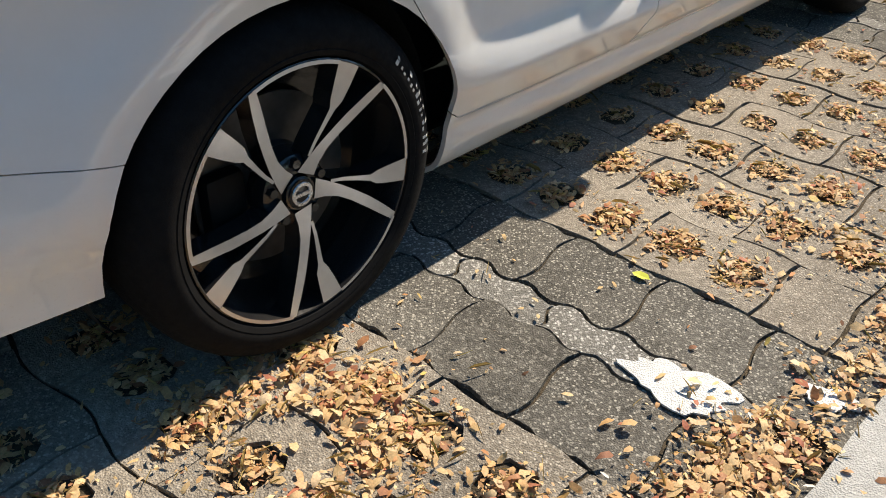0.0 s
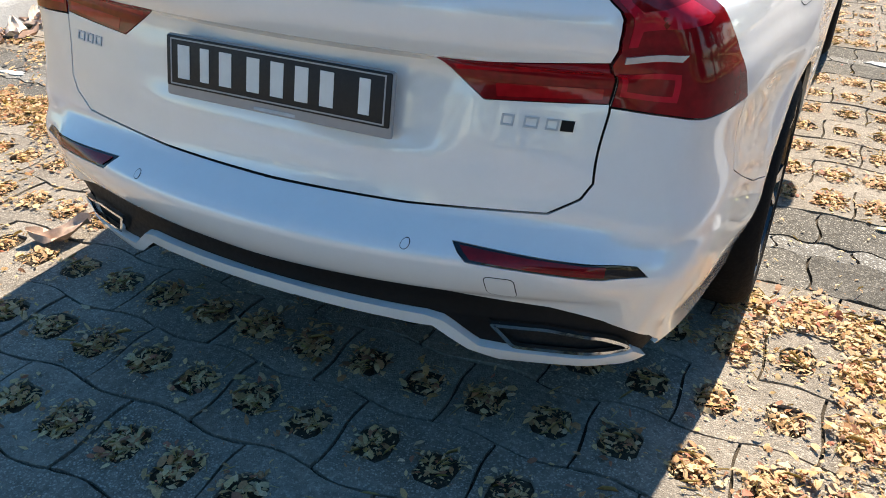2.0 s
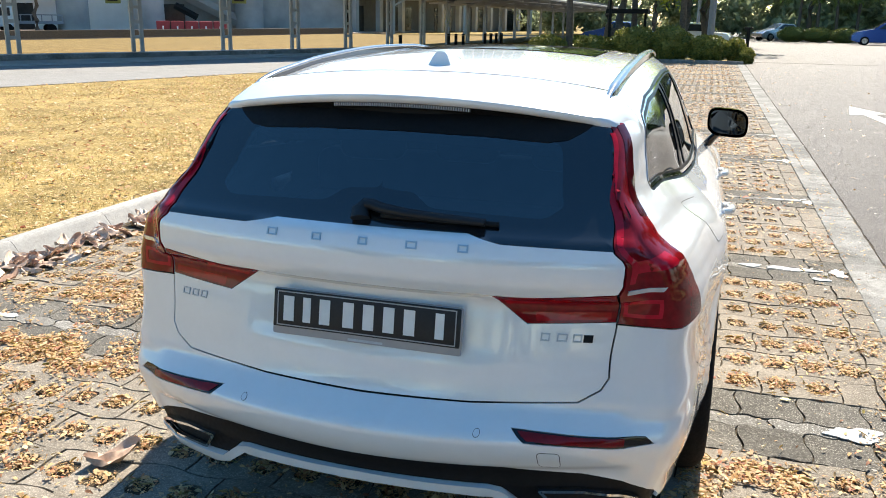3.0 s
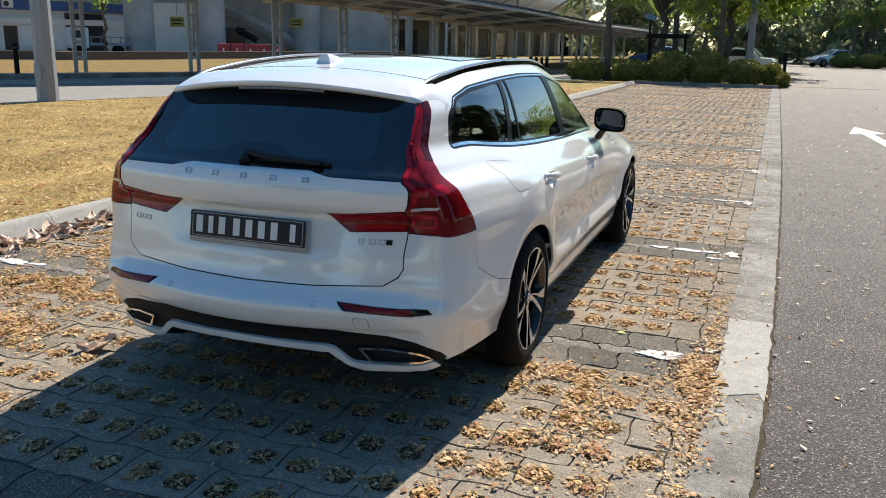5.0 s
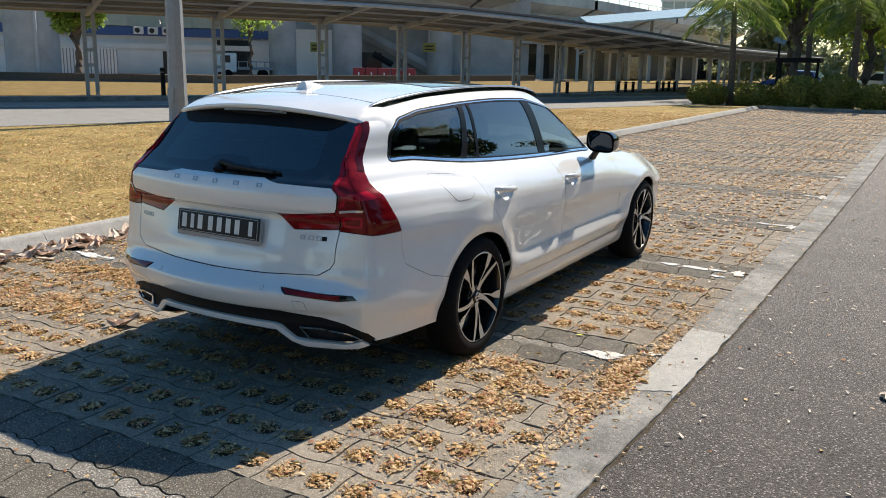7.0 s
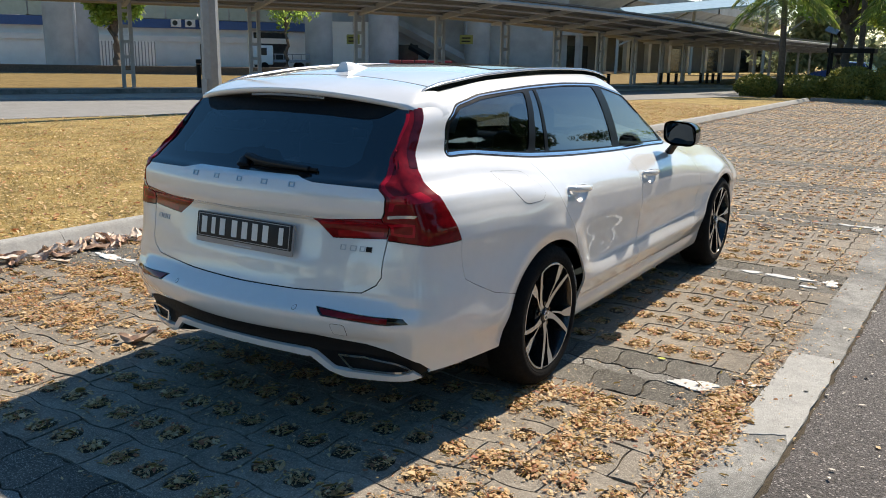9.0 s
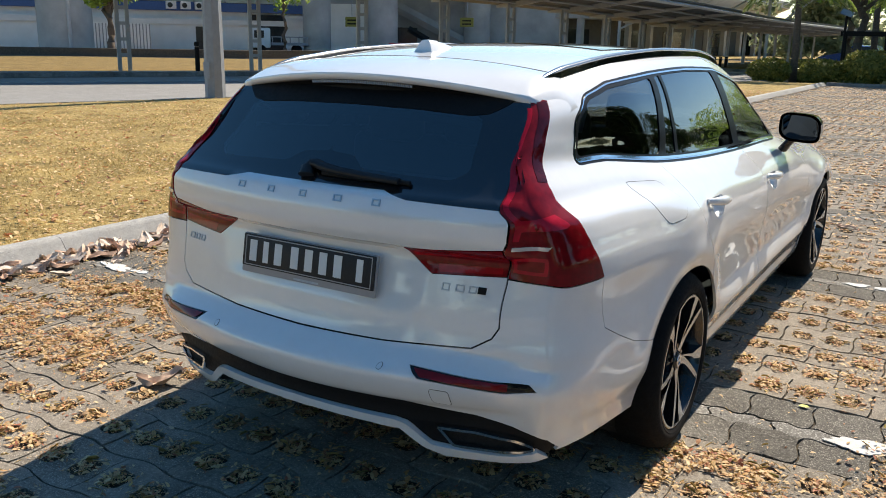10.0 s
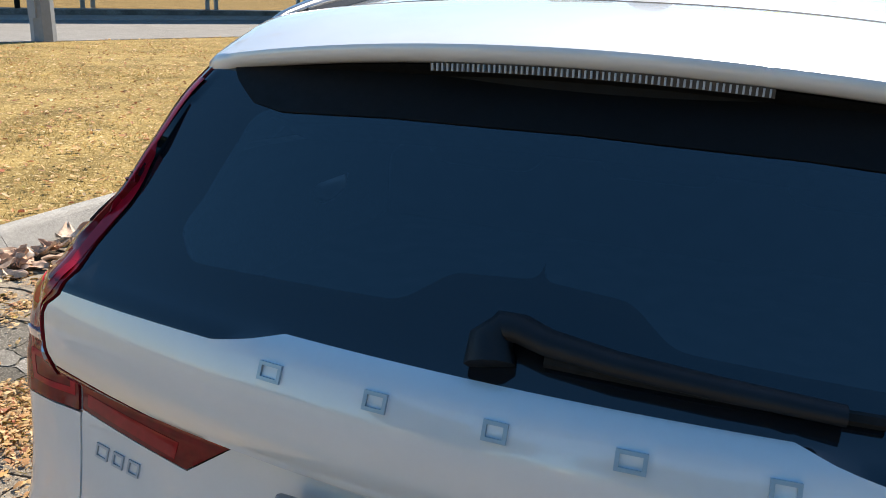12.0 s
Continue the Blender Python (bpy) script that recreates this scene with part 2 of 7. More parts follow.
M["foliage_light"] = leaf_material("yellow-green foliage", ((0.0, (0.17, 0.22, 0.03)), (0.5, (0.30, 0.35, 0.05)), (1.0, (0.42, 0.42, 0.10))), 0.5, 0.62)
M["foliage_dark"] = leaf_material("dark green foliage", ((0.0, (0.03, 0.055, 0.015)), (0.5, (0.05, 0.085, 0.02)), (1.0, (0.09, 0.13, 0.035))), 0.5, 0.15)
M["hedgeleaf"] = leaf_material("hedge foliage", ((0.0, (0.09, 0.11, 0.022)), (0.5, (0.20, 0.21, 0.045)), (0.9, (0.34, 0.31, 0.07)), (1.0, (0.42, 0.36, 0.10))), 0.55, 0.2)
M["palmleaf"] = leaf_material("palm fronds", ((0.0, (0.10, 0.16, 0.03)), (0.6, (0.19, 0.27, 0.06)), (1.0, (0.36, 0.38, 0.13))), 0.45, 0.38)
M["bark"] = simple("grey-brown bark", (0.10, 0.08, 0.062), 0.95, vary=0.4, scale=14, bump=0.6)
M["viaduct"] = simple("grey cast concrete", (0.38, 0.38, 0.37), 0.9, vary=0.22, scale=0.6, bump=0.1)
M["canopy_steel"] = simple("pale grey painted steel", (0.42, 0.43, 0.44), 0.5, 0.0, 0.08, 4)
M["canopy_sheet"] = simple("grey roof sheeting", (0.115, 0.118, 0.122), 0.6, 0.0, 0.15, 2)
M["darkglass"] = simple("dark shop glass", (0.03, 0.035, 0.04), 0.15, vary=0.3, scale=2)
M["greenglass"] = simple("pale green glass railing", (0.40, 0.48, 0.46), 0.15, vary=0.1, scale=2)
M["yellow_sign"] = simple("yellow-green sign", (0.17, 0.18, 0.035), 0.6, vary=0.05)
M["red_plastic"] = simple("red plastic barrier", (0.24, 0.02, 0.028), 0.5, vary=0.1)
M["bluecar"] = simple("blue car paint", (0.03, 0.08, 0.32), 0.25, 0.3, 0.05, coat=1.0)
M["silvercar"] = simple("silver car paint", (0.45, 0.46, 0.48), 0.25, 0.6, 0.05, coat=1.0)
M["brick"] = simple("reddish brick paving", (0.27, 0.22, 0.19), 0.9, vary=0.3, scale=8)
M["sheet_white"] = simple("white corrugated sheet", (0.74, 0.75, 0.76), 0.5, vary=0.06, scale=1)
# ---------------------------------------------------------------- building blocks
def mesh_of(name, verts, faces, mat, smooth=None):
    me = bpy.data.meshes.new(name)
    me.from_pydata([tuple(v) for v in verts], [], [tuple(f) for f in faces])
    me.materials.append(mat)
    if smooth is not None:
        me.polygons.foreach_set("use_smooth", [True] * len(me.polygons))
        me.set_sharp_from_angle(angle=radians(smooth))
    me.update()
    return me


def part(name, data, mat=None, parent=None, label="", smooth=None):
    """Link a bmesh or a mesh as one object under a thing or a part."""
    if isinstance(data, bmesh.types.BMesh):
        me = bpy.data.meshes.new(name)
        data.to_mesh(me)
        data.free()
        if smooth is not None:
            me.polygons.foreach_set("use_smooth", [True] * len(me.polygons))
            me.set_sharp_from_angle(angle=radians(smooth))
        data = me
    if mat is not None:
        data.materials.clear()
        data.materials.append(mat)
    ob = new(name, data)
    if parent is not None:
        ob.parent = parent
    if label:
        ob["label"] = label
    return ob


def thing(name, label, category, group="", at=(0, 0, 0), kind=""):
    ob = new(name)
    ob.location = at
    return tagged(ob, label, category, group, kind)


def box_bm(x0, x1, y0, y1, z0, z1, bevel=0.0, seg=2, bm=None):
    own = bm is None
    bm = bm or bmesh.new()
    vs = [bm.verts.new((x, y, z)) for x in (x0, x1) for y in (y0, y1) for z in (z0, z1)]
    fs = [bm.faces.new([vs[i] for i in q]) for q in ((0, 1, 3, 2), (4, 6, 7, 5), (0, 4, 5, 1), (2, 3, 7, 6), (0, 2, 6, 4), (1, 5, 7, 3))]
    if bevel and own:
        bmesh.ops.bevel(bm, geom=bm.edges[:], offset=bevel, segments=seg, affect="EDGES", profile=0.5)
    return bm


def cyl_bm(p0, p1, r0, r1=None, n=16, bm=None, cap=True):
    bm = bm or bmesh.new()
    r1 = r0 if r1 is None else r1
    p0, p1 = Vector(p0), Vector(p1)
    q = (p1 - p0).to_track_quat("Z", "Y")
    ring = []
    for p, r in ((p0, r0), (p1, r1)):
        ring.append([bm.verts.new(p + q @ Vector((r * math.cos(a), r * math.sin(a), 0))) for a in (2 * math.pi * i / n for i in range(n))])
    for i in range(n):
        j = (i + 1) % n
        bm.faces.new((ring[0][i], ring[0][j], ring[1][j], ring[1][i]))
    if cap:
        bm.faces.new(ring[0][::-1])
        bm.faces.new(ring[1])
    return bm


def tube_bm(points, radius, n=8, flat=1.0, bm=None):
    """A swept tube along points; radius may be a function of the way 0..1."""
    bm = bm or bmesh.new()
    pts = [Vector(p) for p in points]
    rings = []
    for i, p in enumerate(pts):
        d = (pts[min(i + 1, len(pts) - 1)] - pts[max(i - 1, 0)]).normalized()
        side = d.cross(Vector((0, 0, 1)))
        side = side.normalized() if side.length > 1e-4 else Vector((1, 0, 0))
        up = side.cross(d)
        r = radius(i / (len(pts) - 1)) if callable(radius) else radius
        rings.append([bm.verts.new(p + side * (r * math.cos(a)) + up * (r * flat * math.sin(a))) for a in (2 * math.pi * k / n for k in range(n))])
    for a, b in zip(rings, rings[1:]):
        for k in range(n):
            j = (k + 1) % n
            bm.faces.new((a[k], a[j], b[j], b[k]))
    bm.faces.new(rings[0][::-1])
    bm.faces.new(rings[-1])
    return bm


def lathe_bm(profile, n=48, axis="x", bm=None):
    """Turn a profile of (along, radius) about an axis through the origin."""
    bm = bm or bmesh.new()
    rings = []
    for d, r in profile:
        ring = []
        for i in range(n):
            a = 2 * math.pi * i / n
            c, s = r * math.cos(a), r * math.sin(a)
            ring.append(bm.verts.new((d, c, s) if axis == "x" else (c, s, d)))
        rings.append(ring)
    for a, b in zip(rings, rings[1:]):
        for i in range(n):
            j = (i + 1) % n
            bm.faces.new((a[i], a[j], b[j], b[i]))
    return bm


def slab_bm(poly, z0, z1, bevel=0.0):
    """An upright prism over a plan polygon."""
    bm = bmesh.new()
    lo = [bm.verts.new((x, y, z0)) for x, y in poly]
    hi = [bm.verts.new((x, y, z1)) for x, y in poly]
    n = len(poly)
    bm.faces.new(lo[::-1])
    bm.faces.new(hi)
    for i in range(n):
        j = (i + 1) % n
        bm.faces.new((lo[i], lo[j], hi[j], hi[i]))
    bmesh.ops.recalc_face_normals(bm, faces=bm.faces[:])
    if bevel:
        bmesh.ops.bevel(bm, geom=[e for e in bm.edges if abs(e.verts[0].co.z - e.verts[1].co.z) < 1e-6 and e.verts[0].co.z > z0 + 1e-6], offset=bevel, segments=2, affect="EDGES")
    return bm


class Curve1:
    """A smooth monotone curve through (x, y) knots."""

    def __init__(self, *knots):
        self.x, self.y = np.array(knots, float).T
        h, d = np.diff(self.x), np.diff(self.y) / np.diff(self.x)
        m = np.zeros(len(self.x))
        m[0], m[-1] = d[0], d[-1]
        for i in range(1, len(d)):
            if d[i - 1] * d[i] > 0:
                w1, w2 = 2 * h[i] + h[i - 1], h[i] + 2 * h[i - 1]
                m[i] = (w1 + w2) / (w1 / d[i - 1] + w2 / d[i])
        self.h, self.m = h, m

    def __call__(self, x):
        x = np.clip(np.asarray(x, float), self.x[0], self.x[-1])
        i = np.clip(np.searchsorted(self.x, x, side="right") - 1, 0, len(self.h) - 1)
        h = self.h[i]
        t = (x - self.x[i]) / h
        return ((1 + 2 * t) * (1 - t) ** 2 * self.y[i] + t * (1 - t) ** 2 * h * self.m[i]
                + t * t * (3 - 2 * t) * self.y[i + 1] + t * t * (t - 1) * h * self.m[i + 1])


def smooth01(a, b, x):
    t = np.clip((np.asarray(x, float) - a) / (b - a), 0, 1)
    return t * t * (3 - 2 * t)
# ---------------------------------------------------------------- the car
# Car axes: x to its right, y ahead, z up; the rear axle stands over the origin.
UR, UC, US, UF = 0.76, 1.38, 4.93, 5.43
UB = 1.38 + 1.95 + 0.35
VB, VT = 1.111, 1.41

side_prof = Curve1((0.14, 0.70), (0.18, 0.80), (0.215, 0.845), (0.27, 0.866), (0.315, 0.875), (0.345, 0.882), (0.42, 0.900), (0.44, 0.901),
                   (0.52, 0.896), (0.65, 0.901), (0.82, 0.918), (0.90, 0.917), (0.98, 0.896), (1.04, 0.852), (1.085, 0.802), (VB, 0.772),
                   (1.2, 0.728), (1.3, 0.676), (1.36, 0.634), (1.39, 0.598), (VT, 0.555))
taper = Curve1((-0.7, -0.045), (-0.35, -0.010), (0.0, 0.013), (0.9, 0.018), (1.9, 0.006), (2.87, 0.004), (3.3, -0.035))
rise = Curve1((-0.4, 0.0), (0.1, -0.053), (0.95, -0.098), (1.88, -0.133), (2.4, -0.19), (3.2, -0.27), (3.8, -0.33))
roof_edge = Curve1((-0.6, 1.345), (-0.39, 1.365), (0.0, 1.397), (0.6, 1.413), (1.0, 1.408), (1.3, 1.385), (1.95, 1.30))
roof_mid = Curve1((-0.6, 1.378), (-0.3, 1.425), (0.0, 1.443), (0.6, 1.452), (1.1, 1.442), (1.4, 1.405))
rear_y = Curve1((0.14, -0.80), (0.22, -1.0), (0.26, -1.036), (0.30, -1.050), (0.33, -1.056), (0.366, -1.064), (0.376, -1.062), (0.425, -1.072), (0.432, -1.087), (0.515, -1.116),
                (0.532, -1.108), (0.545, -1.090), (0.566, -1.058), (0.588, -1.027), (0.605, -1.020), (0.72, -0.998), (0.80, -0.982), (0.855, -0.972), (0.868, -0.977), (0.884, -1.008),
                (0.93, -1.021), (0.965, -1.019), (1.0, -1.008), (1.024, -0.995), (1.034, -0.972), (1.045, -0.957), (1.30, -0.700), (1.345, -0.655), (1.41, -0.60))
rear_smooth = Curve1((0.14, -0.80), (0.22, -0.99), (0.26, -1.02), (0.33, -1.045), (0.434, -1.085), (0.50, -1.105), (0.53, -1.098), (0.57, -1.05), (0.605, -1.020), (0.72, -0.998),
                     (0.82, -0.985), (0.95, -0.978), (1.02, -0.962), (1.05, -0.945), (1.30, -0.700), (1.345, -0.655), (1.41, -0.60))
shelf_in = Curve1((0.88, 0.0), (0.94, -0.008), (0.985, -0.028), (1.03, -0.044), (1.07, -0.043), (1.111, -0.037), (1.2, -0.018), (1.3, 0.0), (1.41, 0.0))
bow = Curve1((0.14, 0.30), (0.53, 0.30), (0.61, 0.20), (1.0, 0.19), (1.3, 0.17), (1.41, 0.15))
corner_w = Curve1((0.14, 0.125), (0.92, 0.125), (1.03, 0.098), (1.111, 0.080), (1.3, 0.078), (1.41, 0.068))
a_pillar = Curve1((VB, 1.95), (1.25, 1.62), (1.36, 1.36), (VT, 1.22))
front_y = Curve1((0.14, 3.40), (0.24, 3.66), (0.42, 3.73), (0.7, 3.72), (0.95, 3.66), (1.111, 3.52), (1.41, 3.5))


def flare(y, z):
    """The raised lips round the wheel arches."""
    out = 0.0
    for y0 in (0.0, 2.872):
        r = np.hypot(y - y0, z - 0.335)
        out = out + 0.014 * np.exp(-((r - 0.40) / 0.05) ** 2) + 0.010 * np.exp(-((r - 0.44) / 0.11) ** 2)
    return out * smooth01(0.34, 0.52, z)


# the flank leans in towards a shoulder crease beside the tail lamp
LEAN_V = (0.80, 0.86, 0.90, 0.94, 0.975, 1.0, 1.03, 1.06, 1.111, 1.2, 1.3)
LEAN_X = (0.0, -0.010, -0.022, -0.024, -0.016, -0.028, -0.030, -0.024, -0.016, -0.010, 0.0)


def side_x(y, v, z):
    # A crease runs back from the rear door to the lamp and the flank below it is drawn in.
    hollow = -0.012 * np.exp(-((v - 0.74) / 0.09) ** 2) * smooth01(0.25, -0.15, y) * smooth01(-0.75, -0.45, y)
    shelf = shelf_in(v) * smooth01(0.55, -0.45, y)
    waist = -0.004 * np.exp(-((z - 0.56) / 0.12) ** 2) * smooth01(0.3, 0.7, y) * smooth01(2.3, 1.9, y)
    door = smooth01(0.30, 0.62, y) * smooth01(2.50, 2.25, y)
    sill = door * (0.004 * np.exp(-((v - 0.268) / 0.028) ** 2) - 0.006 * np.exp(-((v - 0.318) / 0.014) ** 2))
    # the doors fold in sharply below and above a crisp low crease
    low = np.clip((v - 0.30) / 0.115, 0, 1) * (v <= 0.415) + np.clip(1 - (v - 0.415) / 0.09, 0, 1) * (v > 0.415)
    crease = door * 0.017 * low
    crease = crease + np.interp(v, LEAN_V, LEAN_X) * smooth01(0.02, -0.36, y)
    return sill + crease + side_prof(v) + taper(y) * (0.6 + 0.4 * smooth01(0.3, 0.8, v)) + flare(y, z) + hollow + waist + shelf


def height(v, y):
    low = v + rise(y) * smooth01(0.45, 1.0, v)
    top = VB + rise(y)
    return np.where(v <= VB, low, top + (v - VB) / (VT - VB) * (roof_edge(y) - top))


def skin(u, v):
    """The body's outer skin: u runs from the middle of the tail round the flank to the nose, v from the sill to the roof."""
    u, v = np.broadcast_arrays(np.asarray(u, float), np.asarray(v, float))
    s, au = np.where(u < 0, -1.0, 1.0), np.abs(u)
    yc = -0.35 - 0.07 * smooth01(1.0, 1.3, v)
    # flank
    end = np.where(v <= VB, 3.2, 0)
    q = np.where(v <= VB, (au - UC) / (US - UC), (au - UC) / (UB - UC))
    ys = yc + (np.where(v <= VB, end, a_pillar(v)) - yc) * np.clip(q, 0, 1)
    zs = height(v, ys)
    xs = side_x(ys, v, zs)
    # tail
    zr = height(v, -0.6)
    x3 = side_x(yc, v, height(v, yc))
    xr = x3 - corner_w(v)
    xx = np.clip(au / UR, 0, 1) * xr
    fade = smooth01(0.735, 0.66, xx)
    a = bow(v)
    yt = lambda x, f: rear_smooth(zr) + (rear_y(zr) - rear_smooth(zr)) * f + a * x * x
    # the hollow that the number plate sits in
    plate = smooth01(0.42, 0.28, xx) * smooth01(0.68, 0.73, zr) * smooth01(0.885, 0.86, zr)
    # below the lip the underside runs away forwards
    lip_z = np.interp(xx, (0.36, 0.44, 0.50), (0.332, 0.270, 0.246))
    tuck = 1.6 * np.maximum(0.0, lip_z - zr) * smooth01(0.62, 0.54, xx)
    yr = yt(xx, fade) + 0.007 * plate + tuck
    # corner
    t = np.clip((au - UR) / (UC - UR), 0, 1)
    x0, y0 = xr, yt(xr, 0.0)
    k = (x3 - x0) * 0.62
    x1, y1 = x0 + k, y0 + k * 2 * a * xr
    L = 0.52 * (yc - y0)
    x2, y2 = x3 - 0.10 * L, yc - L
    xc = (1 - t) ** 3 * x0 + 3 * t * (1 - t) ** 2 * x1 + 3 * t * t * (1 - t) * x2 + t ** 3 * x3
    ycn = (1 - t) ** 3 * y0 + 3 * t * (1 - t) ** 2 * y1 + 3 * t * t * (1 - t) * y2 + t ** 3 * yc
    zc = height(v, -0.6 + (yc + 0.6) * t)
    xc = xc + flare(ycn, zc) * smooth01(0.4, 0.95, t) - flare(yc, zc) * t ** 3
    # nose
    t2 = np.clip((au - US) / (UF - US), 0, 1)
    t3 = np.clip((au - UF) / 0.70, 0, 1)
    zf = height(v, 3.2)
    xe = side_x(3.2, v, zf)
    yf = front_y(v)
    xn = np.where(au < UF, xe - 0.16 * t2 ** 2.2, (xe - 0.16) * (1 - t3))
    yn = np.where(au < UF, 3.2 + (yf - 0.12 - 3.2) * (1 - (1 - t2) ** 1.8), yf - 0.12 * (1 - t3) ** 2)
    zn = zf - 0.04 * smooth01(0.8, 1.1, v) * t2
    x = np.where(au < UR, xx, np.where(au < UC, xc, np.where(au < US, xs, xn)))
    y = np.where(au < UR, yr, np.where(au < UC, ycn, np.where(au < US, ys, yn)))
    z = np.where(au < UR, zr, np.where(au < UC, zc, np.where(au < US, zs, zn)))
    return np.stack([s * x, y, z], -1)


def skin_normal(u, v):
    e = 1e-3
    du = skin(u + e, v) - skin(u - e, v)
    dv = skin(u, v + e) - skin(u, v - e)
    n = np.cross(du, dv)
    return n / np.maximum(np.linalg.norm(n, axis=-1, keepdims=True), 1e-9)


GU, GV = np.meshgrid(np.linspace(0, US, 330), np.linspace(0.15, VT, 150), indexing="ij")
GRID = skin(GU, GV)
GRID[(GU > UB) & (GV > VB)] = 99


def uv(x=None, y=None, z=None):
    """The place on the skin nearest to what is given of a point."""
    d = 0
    for k, c in enumerate((x, y, z)):
        if c is not None:
            d = d + (GRID[..., k] - c) ** 2
    if x is not None and y is None:
        d = d + 9 * (GU > 1.15)
    if y is not None and x is None:
        d = d + 9 * (GU < 1.0)
    i = np.unravel_index(np.argmin(d), d.shape)
    p = np.array([GU[i], GV[i]])
    target = np.array([np.nan if c is None else c for c in (x, y, z)])
    use = ~np.isnan(target)
    for _ in range(6):
        f = skin(p[0], p[1])[use] - target[use]
        J = np.stack([(skin(p[0] + 1e-4, p[1]) - skin(p[0] - 1e-4, p[1]))[use], (skin(p[0], p[1] + 1e-4) - skin(p[0], p[1] - 1e-4))[use]], 1) / 2e-4
        step = np.linalg.lstsq(J, f, rcond=1e-3)[0]
        p = p - np.clip(step, -0.02, 0.02)
        p[0] = max(p[0], 0.0)
    return tuple(p)


def rear(*pts):
    return [uv(x=x, z=z) for x, z in pts]


def flank(*pts):
    return [uv(y=y, z=z) for y, z in pts]


def rounded(poly, r, n=4):
    """Round the corners of a polygon."""
    out = []
    m = len(poly)
    for i in range(m):
        p0, p, p1 = (np.array(poly[(i + k) % m]) for k in (-1, 0, 1))
        a, b = p0 - p, p1 - p
        la, lb = np.linalg.norm(a), np.linalg.norm(b)
        q = min(r, la * 0.45, lb * 0.45)
        a, b = p + a / la * q, p + b / lb * q
        for k in range(n + 1):
            t = k / n
            out.append(tuple((1 - t) ** 2 * a + 2 * t * (1 - t) * p + t * t * b))
    return out


def spread(poly, d):
    """Move a polygon's edges outwards by d (inwards if d < 0)."""
    p = np.array(poly)
    area = 0.5 * np.sum(p[:, 0] * np.roll(p[:, 1], -1) - np.roll(p[:, 0], -1) * p[:, 1])
    if area < 0:
        p = p[::-1]
    e = np.roll(p, -1, 0) - p
    e /= np.maximum(np.linalg.norm(e, axis=1, keepdims=True), 1e-9)
    nrm = np.stack([e[:, 1], -e[:, 0]], 1)
    prev = np.roll(nrm, 1, 0)
    m = nrm + prev
    m /= np.maximum((m * nrm).sum(1, keepdims=True), 0.35)
    return [tuple(q) for q in p + m * d]


def inside(poly, pts):
    p = np.array(poly)
    x, y = pts[:, 0], pts[:, 1]
    c = np.zeros(len(pts), bool)
    for (x0, y0), (x1, y1) in zip(p, np.roll(p, -1, 0)):
        hit = ((y0 > y) != (y1 > y)) & (x < (x1 - x0) * (y - y0) / (y1 - y0 + 1e-15) + x0)
        c ^= hit
    return c


def score(bm, poly):
    """Cut a flat (u, v) mesh along a polygon's edges."""
    p = np.array(poly)
    (lx, ly), (hx, hy) = p.min(0) - 1e-4, p.max(0) + 1e-4
    near = {}

    def note(f):
        us, vs = [w.co.x for w in f.verts], [w.co.y for w in f.verts]
        box = (min(us), max(us), min(vs), max(vs))
        if box[1] >= lx and box[0] <= hx and box[3] >= ly and box[2] <= hy:
            near[f] = box

    for f in bm.faces:
        note(f)
    for (x0, y0), (x1, y1) in zip(poly, poly[1:] + poly[:1]):
        n = math.hypot(x1 - x0, y1 - y0)
        if n < 1e-7:
            continue
        ax, bx, ay, by = min(x0, x1) - 1e-5, max(x0, x1) + 1e-5, min(y0, y1) - 1e-5, max(y0, y1) + 1e-5
        faces = [f for f, q in near.items() if q[1] >= ax and q[0] <= bx and q[3] >= ay and q[2] <= by]
        if faces:
            geom = set(faces)
            for f in faces:
                geom.update(f.edges)
                geom.update(f.verts)
            made = bmesh.ops.bisect_plane(bm, geom=list(geom), dist=1e-6, plane_co=(x0, y0, 0), plane_no=((y1 - y0) / n, -(x1 - x0) / n, 0))
            for f in faces:
                near.pop(f, None)
            for f in made["geom"]:
                if isinstance(f, bmesh.types.BMFace) and f.is_valid:
                    note(f)
            for f in faces:
                if f.is_valid:
                    note(f)


def flat_grid(us, vs):
    bm = bmesh.new()
    g = [[bm.verts.new((u, v, 0)) for v in vs] for u in us]
    for a, b in zip(g, g[1:]):
        for i in range(len(vs) - 1):
            bm.faces.new((a[i], b[i], b[i + 1], a[i + 1]))
    return bm


def mapped(verts, faces, lift=0.0, depth=0.0, flip=1):
    """Lay flat (u, v) faces onto the skin; lift moves them out, depth gives their rims thickness inwards."""
    verts = np.asarray(verts, float)
    nrm = skin_normal(verts[:, 0], verts[:, 1])
    pos = skin(verts[:, 0], verts[:, 1]) + nrm * lift
    faces = [list(f) for f in faces]
    if depth:
        count = {}
        for f in faces:
            for a, b in zip(f, f[1:] + f[:1]):
                count[(a, b)] = True
        rim = [(a, b) for a, b in count if (b, a) not in count and not (abs(verts[a][0]) < 1e-6 and abs(verts[b][0]) < 1e-6)]
        idx, extra = {}, []
        for a, b in rim:
            for w in (a, b):
                if w not in idx:
                    idx[w] = len(pos) + len(extra)
                    extra.append(pos[w] - nrm[w] * depth)
        pos = np.vstack([pos, extra]) if extra else pos
        faces += [[b, a, idx[a], idx[b]] for a, b in rim]
    if flip < 0:
        pos = pos * (-1, 1, 1)
        faces = [f[::-1] for f in faces]
    return pos, faces


def joined(*pieces):
    vs, fs, n = [], [], 0
    for p, f in pieces:
        vs.append(p)
        fs += [[i + n for i in q] for q in f]
        n += len(p)
    return np.vstack(vs), fs


